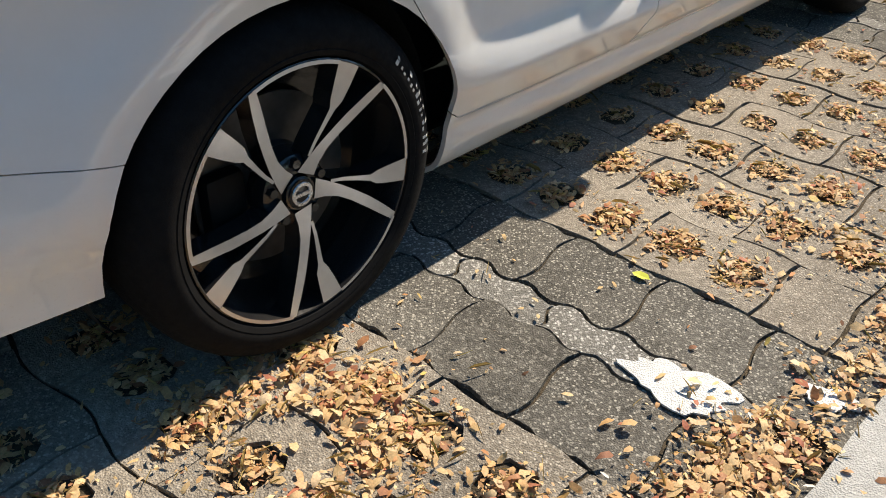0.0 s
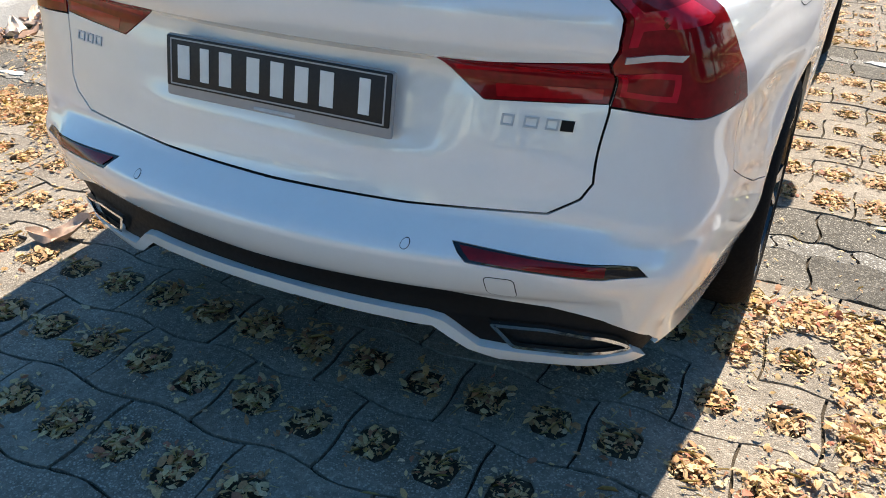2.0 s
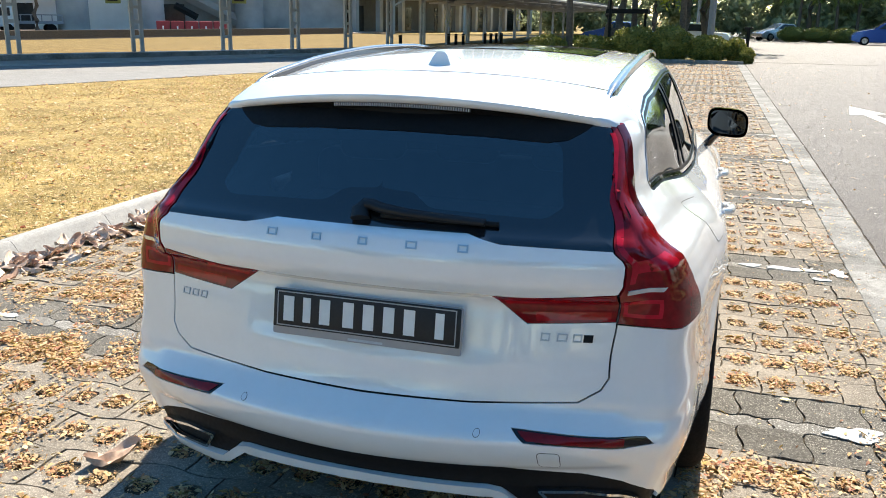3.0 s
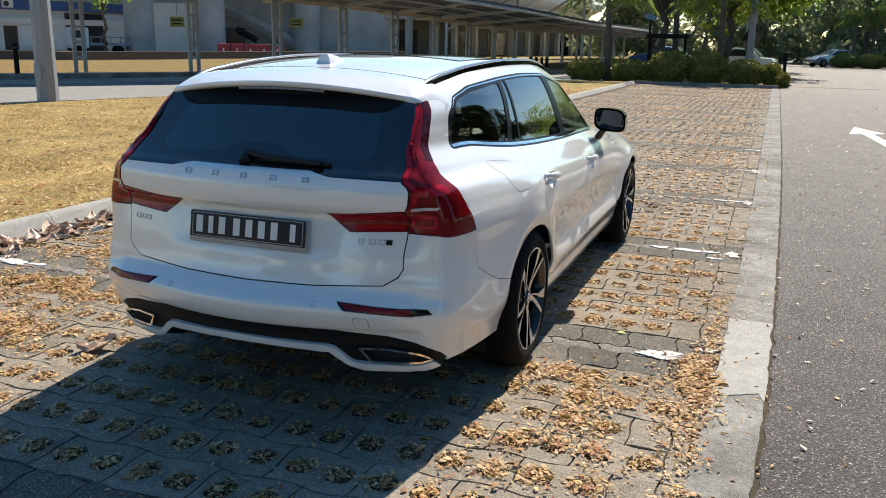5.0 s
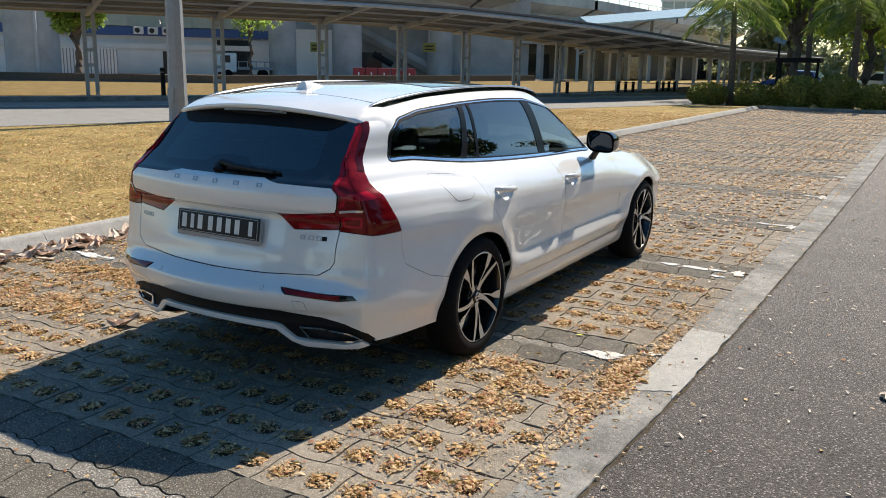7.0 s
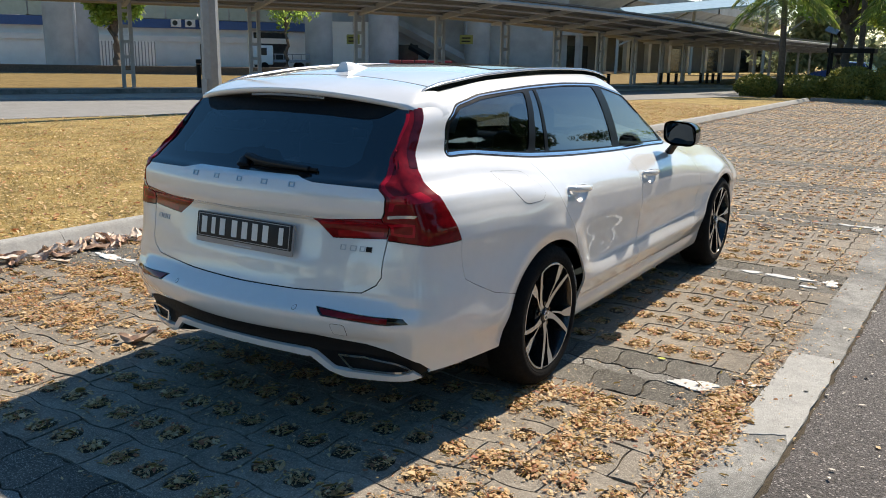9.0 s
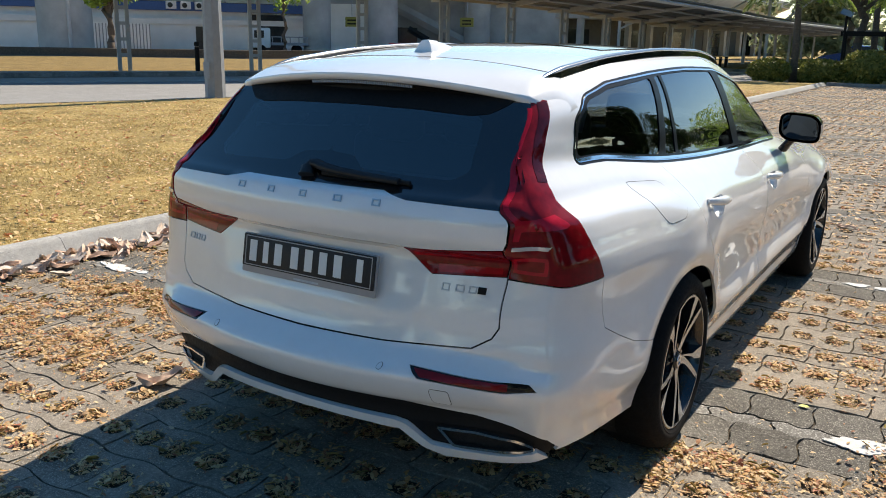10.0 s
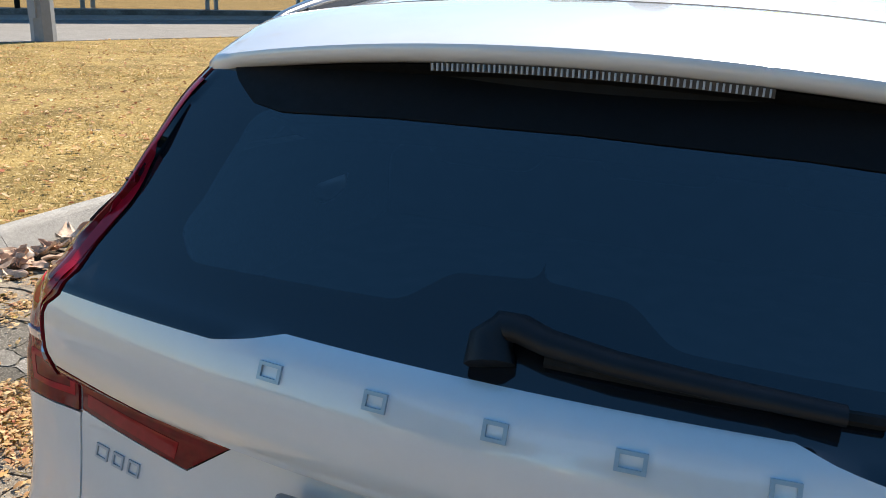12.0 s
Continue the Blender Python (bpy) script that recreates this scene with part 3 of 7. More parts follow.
def weld(me, dist=1e-5):
    bm = bmesh.new()
    bm.from_mesh(me)
    bmesh.ops.remove_doubles(bm, verts=bm.verts[:], dist=dist)
    bm.to_mesh(me)
    bm.free()


def patch(poly, step=0.012):
    """A flat piece in the shape of a (u, v) polygon, fine enough to follow the skin."""
    p = np.array(poly)
    (x0, y0), (x1, y1) = p.min(0) - 1e-4, p.max(0) + 1e-4
    bm = flat_grid(np.linspace(x0, x1, max(3, int((x1 - x0) / step) + 2)), np.linspace(y0, y1, max(3, int((y1 - y0) / step) + 2)))
    score(bm, list(poly))
    bm.verts.index_update()
    cen = np.array([f.calc_center_median()[:2] for f in bm.faces])
    keep = inside(poly, cen)
    used, vs, fs = {}, [], []
    for f, k in zip(bm.faces, keep):
        if k:
            q = []
            for w in f.verts:
                if w.index not in used:
                    used[w.index] = len(vs)
                    vs.append((w.co.x, w.co.y))
                q.append(used[w.index])
            fs.append(q)
    bm.free()
    return vs, fs


def on_skin(name, poly, mat, parent, lift=0.0015, depth=0.003, both=False, label="", sides=(1,)):
    out = []
    vs, fs = patch(poly)
    for side in ((1, -1) if both else sides):
        pos, faces = mapped(vs, fs, lift, depth, side)
        out.append(part(name, mesh_of(name, pos, faces, mat, 38), None, parent, label))
    return out


# -- outlines of the panels, on the right half
GLASS_REAR = rear((0.0, 1.0335), (0.27, 1.0335), (0.36, 1.016), (0.645, 1.010), (0.581, 1.297), (0.30, 1.334), (0.0, 1.338))
REAR_CLEAR = rounded(rear((0.0, 1.118), (0.10, 1.112), (0.15, 1.080), (0.455, 1.070), (0.50, 1.10), (0.465, 1.235), (0.40, 1.262), (0.0, 1.275)), 0.02)
GATE = rear((0.0, 0.586), (0.30, 0.590), (0.575, 0.606), (0.630, 0.640), (0.648, 0.672), (0.655, 0.815), (0.657, 0.900), (0.669, 0.925), (0.670, 0.968), (0.663, 0.988), (0.640, 1.006), (0.571, 1.30), (0.30, 1.338), (0.0, 1.342))
LAMP_IN = rear((0.335, 0.871), (0.655, 0.902), (0.653, 0.816), (0.432, 0.803))
LAMP_OUT = rear((0.655, 0.812), (0.657, 0.900), (0.669, 0.925), (0.670, 0.968), (0.663, 0.988), (0.640, 1.006), (0.571, 1.30)) + [uv(0.606, -0.60, 1.290), uv(0.640, -0.68, 1.18), uv(0.670, -0.74, 1.085), uv(0.688, -0.76, 1.052), uv(0.722, -0.768, 1.022), uv(0.791, -0.756, 0.980), uv(0.862, -0.690, 0.806), uv(0.80, -0.83, 0.800)]
BUMPER_TOP = rear((0.0, 0.586), (0.30, 0.590), (0.575, 0.606), (0.630, 0.640), (0.648, 0.672), (0.655, 0.812)) + [uv(0.80, -0.83, 0.800), uv(0.862, -0.690, 0.806)] + flank((-0.66, 0.645), (-0.47, 0.552), (-0.30, 0.508))
BUMPER = BUMPER_TOP + [(uv(y=-0.30, z=0.30)[0], 0.278), (1.0, 0.285), (0.0, 0.285)]
UNDER = [(0.0, 0.285), (1.0, 0.285), (uv(y=-0.30, z=0.30)[0], 0.278), (uv(y=-0.30, z=0.30)[0], 0.13), (0.0, 0.13)]
REFLECTOR = rear((0.417, 0.549), (0.455, 0.518), (0.70, 0.499), (0.775, 0.508), (0.752, 0.528), (0.60, 0.536))
BLACK_BAND = rear((0.0, 0.431), (0.40, 0.426), (0.60, 0.408), (0.70, 0.382), (0.75, 0.355)) + [uv(0.80, -0.86, 0.325), uv(0.825, -0.81, 0.288), uv(0.80, -0.84, 0.242)] + [(0.70, 0.235), (0.44, 0.24), (0.0, 0.25)]
LIP = rear((0.0, 0.368), (0.36, 0.361), (0.395, 0.352), (0.465, 0.292), (0.52, 0.286), (0.70, 0.280), (0.755, 0.298), (0.774, 0.272), (0.72, 0.252), (0.50, 0.252), (0.44, 0.274), (0.37, 0.329), (0.0, 0.338))
EXHAUST = rear((0.485, 0.357), (0.60, 0.357), (0.70, 0.338), (0.752, 0.304), (0.715, 0.286), (0.53, 0.292))
DOOR_REAR = flank((-0.03, 1.07), (0.06, 0.87), (0.19, 0.71), (0.29, 0.58), (0.355, 0.44), (0.385, 0.365), (0.43, 0.336), (1.09, 0.322), (1.15, 0.40), (1.165, 0.60), (1.09, 0.94), (1.075, 1.02))
DOOR_FRONT = flank((1.075, 1.02), (1.09, 0.94), (1.165, 0.60), (1.15, 0.40), (1.09, 0.322), (2.10, 0.312), (2.22, 0.36), (2.29, 0.52), (2.29, 0.74), (2.17, 0.89), (1.93, 0.985))
DLO = rounded(flank((-0.562, 1.097), (0.10, 1.045), (0.95, 1.001), (1.87, 0.970), (1.912, 0.988), (1.77, 1.125), (1.40, 1.315), (1.05, 1.360), (0.63, 1.371), (0.20, 1.362), (-0.22, 1.337), (-0.40, 1.304), (-0.515, 1.235)), 0.035)
PANE_1 = rounded(flank((-0.530, 1.122), (0.045, 1.078), (0.175, 1.338), (-0.21, 1.315), (-0.385, 1.285), (-0.490, 1.225)), 0.03)
PANE_2 = rounded(flank((0.235, 1.065), (1.025, 1.027), (0.985, 1.343), (0.63, 1.352), (0.305, 1.346)), 0.02)
PANE_2B = rounded(flank((0.105, 1.073), (0.205, 1.067), (0.278, 1.345), (0.225, 1.341)), 0.012)
PANE_3 = rounded(flank((1.125, 1.022), (1.85, 0.998), (1.745, 1.115), (1.39, 1.292), (1.095, 1.337)), 0.025)
HANDLES = ((0.272 - 0.03, 0.888), (1.285 - 0.04, 0.858))
BOWLS = [rounded(flank(*[(y0 + 0.03 + a, z0 + b) for a, b in ((-0.095, 0.022), (0.095, 0.018), (0.088, -0.022), (0.040, -0.058), (-0.020, -0.060), (-0.078, -0.026))]), 0.02) for y0, z0 in HANDLES]
ARCHES = [[uv(y=y0 + 0.020 + 0.386 * math.cos(min(max(a, 0), math.pi)), z=max(0.312 + 0.376 * math.sin(a), 0.15)) for a in np.linspace(-0.45, math.pi + 0.45, 38)] for y0 in (0.0, 2.872)]

car = thing("estate_car", "white estate car with tinted windows parked across leaf-strewn bays", "car")


def build_shell():
    us = np.concatenate([np.linspace(0, UR, 39), np.linspace(UR, UC, 27)[1:], np.linspace(UC, US, 92)[1:], np.linspace(US, UF + 0.70, 24)[1:]])
    vs = np.unique(np.concatenate([np.linspace(0.15, 0.415, 26), np.linspace(0.415, 0.975, 50), np.linspace(0.975, VB, 13), np.linspace(VB, VT, 28)]).round(5))
    bm = flat_grid(us, vs)
    bmesh.ops.delete(bm, geom=[f for f in bm.faces if f.calc_center_median().x > UB and f.calc_center_median().y > VB], context="FACES")
    gap = 0.0023
    panels = [("tail_lamp", LAMP_OUT, gap), ("boot_lamp", LAMP_IN, 0.002), ("rear_clear", REAR_CLEAR, 0.0), ("rear_glass", GLASS_REAR, 0.0), ("reflector", REFLECTOR, 0.002), ("exhaust", EXHAUST, 0.0),
              ("lip", LIP, 0.002), ("lower_trim", BLACK_BAND, 0.002), ("under", UNDER, 0.0), ("bumper", BUMPER, gap), ("tailgate", GATE, gap),
              ("pane_1", PANE_1, 0.0), ("pane_2", PANE_2, 0.0), ("pane_2b", PANE_2B, 0.0), ("pane_3", PANE_3, 0.0), ("window_frame", DLO, 0.0),
              ("bowl_rear", BOWLS[0], 0.0), ("bowl_front", BOWLS[1], 0.0), ("door_rear", DOOR_REAR, gap), ("door_front", DOOR_FRONT, gap)]
    for poly in ARCHES:
        score(bm, poly)
    for name, poly, g in panels:
        score(bm, poly)
        if g:
            score(bm, spread(poly, -g))
    bm.verts.index_update()
    cen = np.array([f.calc_center_median()[:2] for f in bm.faces])
    kind = np.full(len(cen), "body", dtype=object)
    free = np.ones(len(cen), bool)
    for poly in ARCHES:
        hit = inside(poly, cen) & free
        kind[hit], free = "", free & ~hit
    for name, poly, g in panels:
        hit = inside(poly, cen) & free
        core = hit & inside(spread(poly, -g), cen) if g else hit
        # Panels that reach the middle have no gap along it.
        core |= hit & (cen[:, 0] < 0.05) & inside(spread(poly + [], -g), cen + np.array([0.06, 0]))
        kind[hit & ~core], kind[core], free = "", name, free & ~hit
    sets = {}
    solid = np.ones(len(cen), bool)
    for poly in ARCHES + [UNDER, PANE_1, PANE_2, PANE_2B, PANE_3, REAR_CLEAR] + BOWLS:
        solid &= ~inside(poly, cen)
    co = [(w.co.x, w.co.y) for w in bm.verts]
    for f, k, full in zip(bm.faces, kind, solid):
        for key in ([k] if k else []) + (["lining"] if full else []):
            used, vs2, fs2 = sets.setdefault(key, ({}, [], []))
            q = []
            for w in f.verts:
                if w.index not in used:
                    used[w.index] = len(vs2)
                    vs2.append(co[w.index])
                q.append(used[w.index])
            fs2.append(q)
    bm.free()
    return {k: (v, f) for k, (_, v, f) in sets.items()}


SHELL = build_shell()


def whole(name, key, mat, parent, lift=0.0, depth=0.012, label=""):
    """A panel that runs across the car's middle, both halves in one mesh."""
    v, f = SHELL[key]
    me = mesh_of(name, *joined(mapped(v, f, lift, depth, 1), mapped(v, f, lift, depth, -1)), mat)
    weld(me)
    me.polygons.foreach_set("use_smooth", [True] * len(me.polygons))
    me.set_sharp_from_angle(angle=radians(38))
    return part(name, me, None, parent, label)


def pair(name, key, mat, parent, lift=0.0, depth=0.012, label=""):
    v, f = SHELL[key]
    out = []
    for side in (1, -1):
        pos, faces = mapped(v, f, lift, depth, side)
        p = parent[0 if side > 0 else 1] if isinstance(parent, list) else parent
        out.append(part(name, mesh_of(name, pos, faces, mat, 38), None, p, label))
    return out


body = whole("body", "body", M["paint"], car, label="white painted body shell")
whole("inner_lining", "lining", M["liner"], car, -0.016, 0.0, "black inner lining")
tailgate = whole("tailgate", "tailgate", M["paint"], car, label="white tailgate")
bumper = whole("rear_bumper", "bumper", M["paint"], car, label="white rear bumper")
whole("rear_window_border", "rear_glass", M["glass_border"], tailgate, 0.0, 0.006, "gloss black printed glass border")
whole("rear_window", "rear_clear", M["glass_dark"], tailgate, 0.0, 0.0, "dark tinted rear window")
top_border = rear((0.0, 1.256), (0.25, 1.252), (0.42, 1.243), (0.475, 1.250), (0.52, 1.275), (0.545, 1.30), (0.56, 1.322), (0.30, 1.337), (0.0, 1.341))
on_skin("glass_top_border", top_border, M["black"], tailgate, 0.002, 0.003, True, "matt black band under the spoiler")
rear_doors = pair("rear_door", "door_rear", M["paint"], car, label="white rear door")
front_doors = pair("front_door", "door_front", M["paint"], car, label="white front door")
pair("window_frame", "window_frame", M["pillar"], car, 0.0, 0.012, "gloss black window frame")
pair("quarter_window", "pane_1", M["glass_dark"], car, -0.003, 0.0)
pair("side_window", "pane_2", M["glass_mid"], rear_doors, -0.003, 0.0)
pair("side_window", "pane_2b", M["glass_mid"], rear_doors, -0.003, 0.0)
pair("side_window", "pane_3", M["glass_clear"], front_doors, -0.003, 0.0)
tail_lamps = pair("tail_lamp", "tail_lamp", M["lens"], car, 0.003, 0.02, "dark red glossy tail lamp")
boot_lamps = pair("boot_lamp", "boot_lamp", M["lens"], car, 0.001, 0.01, "dark red lamp on the tailgate")
reflectors = pair("reflector", "reflector", M["gloss_black"], car, -0.001, 0.01, "slim red bumper reflector")
whole("lower_trim", "lower_trim", M["black"], bumper, -0.012, 0.02, "black lower bumper trim")
whole("bumper_lip", "lip", M["paint"], bumper, 0.006, 0.03, "white lower bumper lip")
exhausts = pair("exhaust_opening", "exhaust", M["liner"], car, -0.040, 0.0, "dark exhaust opening")


def build_roof():
    us = np.linspace(UC - 0.05, UB, 60)
    edge = skin(us, np.full(60, VT))
    ts = np.linspace(-1, 1, 41)
    vs = [(x * t, y, z + (float(roof_mid(y)) - z) * (1 - abs(t) ** 2.3)) for x, y, z in edge for t in ts]
    fs = [(i * 41 + j, i * 41 + j + 1, (i + 1) * 41 + j + 1, (i + 1) * 41 + j) for i in range(59) for j in range(40)]
    part("roof", mesh_of("roof", vs, fs, M["paint"], 60), None, car, "white roof panel")
    ys, xs = np.linspace(0.30, 1.16, 40), np.linspace(-0.41, 0.41, 25)
    vs = []
    for y in ys:
        j = int(np.argmin(np.abs(edge[:, 1] - y)))
        for x in xs:
            vs.append((x, y, float(roof_edge(y)) + (float(roof_mid(y)) - float(roof_edge(y))) * (1 - abs(x / edge[j, 0]) ** 2.3) + 0.003))
    fs = [(i * 25 + j, i * 25 + j + 1, (i + 1) * 25 + j + 1, (i + 1) * 25 + j) for i in range(39) for j in range(24)]
    part("glass_roof", mesh_of("glass_roof", vs, fs, M["gloss_black"], 60), None, car, "dark panoramic glass roof panel")
    # windscreen
    vv = np.linspace(VB, VT, 24)
    edge = skin(np.full(24, UB), vv)
    vs = [(x * t, y + 0.16 * (1 - t * t), z + 0.02 * (1 - t * t)) for x, y, z in edge for t in ts]
    fs = [(i * 41 + j, i * 41 + j + 1, (i + 1) * 41 + j + 1, (i + 1) * 41 + j) for i in range(23) for j in range(40)]
    part("windscreen", mesh_of("windscreen", vs, fs, M["glass_clear"], 60), None, car, "clear windscreen")
    # bonnet
    us = np.linspace(UB, UF + 0.70, 60)
    edge = skin(us, np.full(60, VB))
    vs = [(x * t, y, z + 0.055 * (1 - t * t)) for x, y, z in edge for t in ts]
    fs = [(i * 41 + j, (i + 1) * 41 + j, (i + 1) * 41 + j + 1, i * 41 + j + 1) for i in range(59) for j in range(40)]
    part("bonnet", mesh_of("bonnet", vs, fs, M["paint"], 60), None, car, "white bonnet")


build_roof()


def frame_on_skin(name, poly, width, mat, parent, lift, depth, label="", sides=(1, -1)):
    """A rim of even width along the inside of an outline."""
    inner = spread(poly, -width)
    p = np.array(poly)
    (x0, y0), (x1, y1) = p.min(0) - 1e-4, p.max(0) + 1e-4
    bm = flat_grid(np.linspace(x0, x1, max(3, int((x1 - x0) / 0.009) + 2)), np.linspace(y0, y1, max(3, int((y1 - y0) / 0.012) + 2)))
    score(bm, list(poly))
    score(bm, inner)
    bm.verts.index_update()
    cen = np.array([f.calc_center_median()[:2] for f in bm.faces])
    keep = inside(poly, cen) & ~inside(inner, cen)
    used, vs, fs = {}, [], []
    for f, k in zip(bm.faces, keep):
        if k:
            q = []
            for w in f.verts:
                if w.index not in used:
                    used[w.index] = len(vs)
                    vs.append((w.co.x, w.co.y))
                q.append(used[w.index])
            fs.append(q)
    bm.free()
    out = []
    for side in sides:
        pos, faces = mapped(vs, fs, lift, depth, side)
        par = parent[0 if side > 0 else 1] if isinstance(parent, list) else parent
        out.append(part(name, mesh_of(name, pos, faces, mat, 38), None, par, label))
    return out


def lamp_details():
    guide = rear((0.668, 0.832), (0.668, 0.882), (0.765, 0.882), (0.765, 0.832))
    bar = rear((0.678, 0.914), (0.676, 0.903), (0.762, 0.904), (0.770, 0.915))
    strip = rear((0.680, 0.93), (0.692, 0.93), (0.693, 0.985), (0.660, 1.02), (0.594, 1.27), (0.582, 1.27), (0.648, 1.014), (0.680, 0.98))
    arm = [uv(0.684, None, 0.985), uv(0.684, None, 0.955), uv(0.755, -0.80, 0.945), uv(0.772, -0.79, 0.958), uv(0.735, -0.815, 0.972)]
    cover = [uv(0.592, -0.64, 1.284), uv(0.606, -0.605, 1.284), uv(0.640, -0.685, 1.18), uv(0.668, -0.742, 1.088), uv(0.682, -0.758, 1.058), uv(0.664, -0.79, 1.058), uv(0.650, -0.775, 1.09), uv(0.622, -0.72, 1.18)]
    for i, side in enumerate((1, -1)):
        lamp = tail_lamps[i]
        frame_on_skin("light_guide", guide, 0.010, M["lens_bright"], lamp, 0.0036, 0.001, "bright red light guide", (side,))
        on_skin("reversing_light", bar, M["clear_lens"], lamp, 0.006, 0.004, label="clear silvery reversing light", sides=(side,))
        on_skin("light_guide", strip, M["lens_bright"], lamp, 0.0037, 0.001, label="bright red light guide", sides=(side,))
        on_skin("light_guide", arm, M["lens_bright"], lamp, 0.0037, 0.001, label="bright red light guide", sides=(side,))
        on_skin("lamp_cover", cover, M["lens_dark"], lamp, 0.0042, 0.001, label="smoked dark red lamp cover", sides=(side,))
        on_skin("light_guide", rear((0.37, 0.862), (0.64, 0.884), (0.64, 0.872), (0.375, 0.852)), M["lens_mid"], boot_lamps[i], 0.0016, 0.0006, sides=(side,))
        on_skin("light_guide", rear((0.45, 0.835), (0.64, 0.842), (0.64, 0.824), (0.455, 0.812)), M["lens_mid"], boot_lamps[i], 0.0016, 0.0006, sides=(side,))
        on_skin("red_lens", rear((0.435, 0.5435), (0.462, 0.524), (0.60, 0.5125), (0.70, 0.506), (0.70, 0.526), (0.60, 0.532)), M["lens"], reflectors[i], 0.0015, 0.001, sides=(side,))
        frame_on_skin("exhaust_rim", rounded(EXHAUST, 0.012), 0.0085, M["chrome"], exhausts[i], 0.004, 0.010, "chrome exhaust rim", (side,))
        on_skin("sensor", [(uv(x=0.335, z=0.536)[0] + 0.0088 * math.cos(a), uv(x=0.335, z=0.536)[1] + 0.0088 * math.sin(a)) for a in np.linspace(0, 2 * math.pi, 17)[:-1]], M["liner"], bumper, 0.0004, 0.001, sides=(side,))
        on_skin("sensor", [(uv(x=0.335, z=0.536)[0] + 0.0076 * math.cos(a), uv(x=0.335, z=0.536)[1] + 0.0076 * math.sin(a)) for a in np.linspace(0, 2 * math.pi, 17)[:-1]], M["paint"], bumper, 0.0008, 0.001, sides=(side,))


lamp_details()


def flap(name, poly, parent, label, gap=0.0016):
    on_skin(name + "_gap", poly, M["liner"], parent, 0.0003, 0.001)
    on_skin(name, spread(poly, -gap), M["paint"], parent, 0.0009, 0.001, label=label)


flap("towing_cover", rounded(rear((0.487, 0.492), (0.545, 0.490), (0.548, 0.440), (0.492, 0.444)), 0.012), bumper, "white towing-eye cover")
flap("fuel_flap", rounded(flank((-0.35, 1.030), (-0.13, 1.012), (-0.055, 0.93), (-0.10, 0.888), (-0.23, 0.884), (-0.29, 0.95)), 0.03), body, "white fuel flap")

# chrome strips round the side windows
for i, side in enumerate((1, -1)):
    low = flank((-0.535, 1.116), (0.10, 1.065), (0.95, 1.021), (1.86, 0.990), (1.87, 0.983), (0.95, 1.012), (0.10, 1.056), (-0.535, 1.107))
    on_skin("window_trim", low, M["chrome"], car, 0.003, 0.004, label="chrome strip under the windows", sides=(side,))
    frame_on_skin("window_trim", spread(DLO, -0.007), 0.0045, M["chrome"], car, 0.0022, 0.003, "thin chrome window surround", (side,))


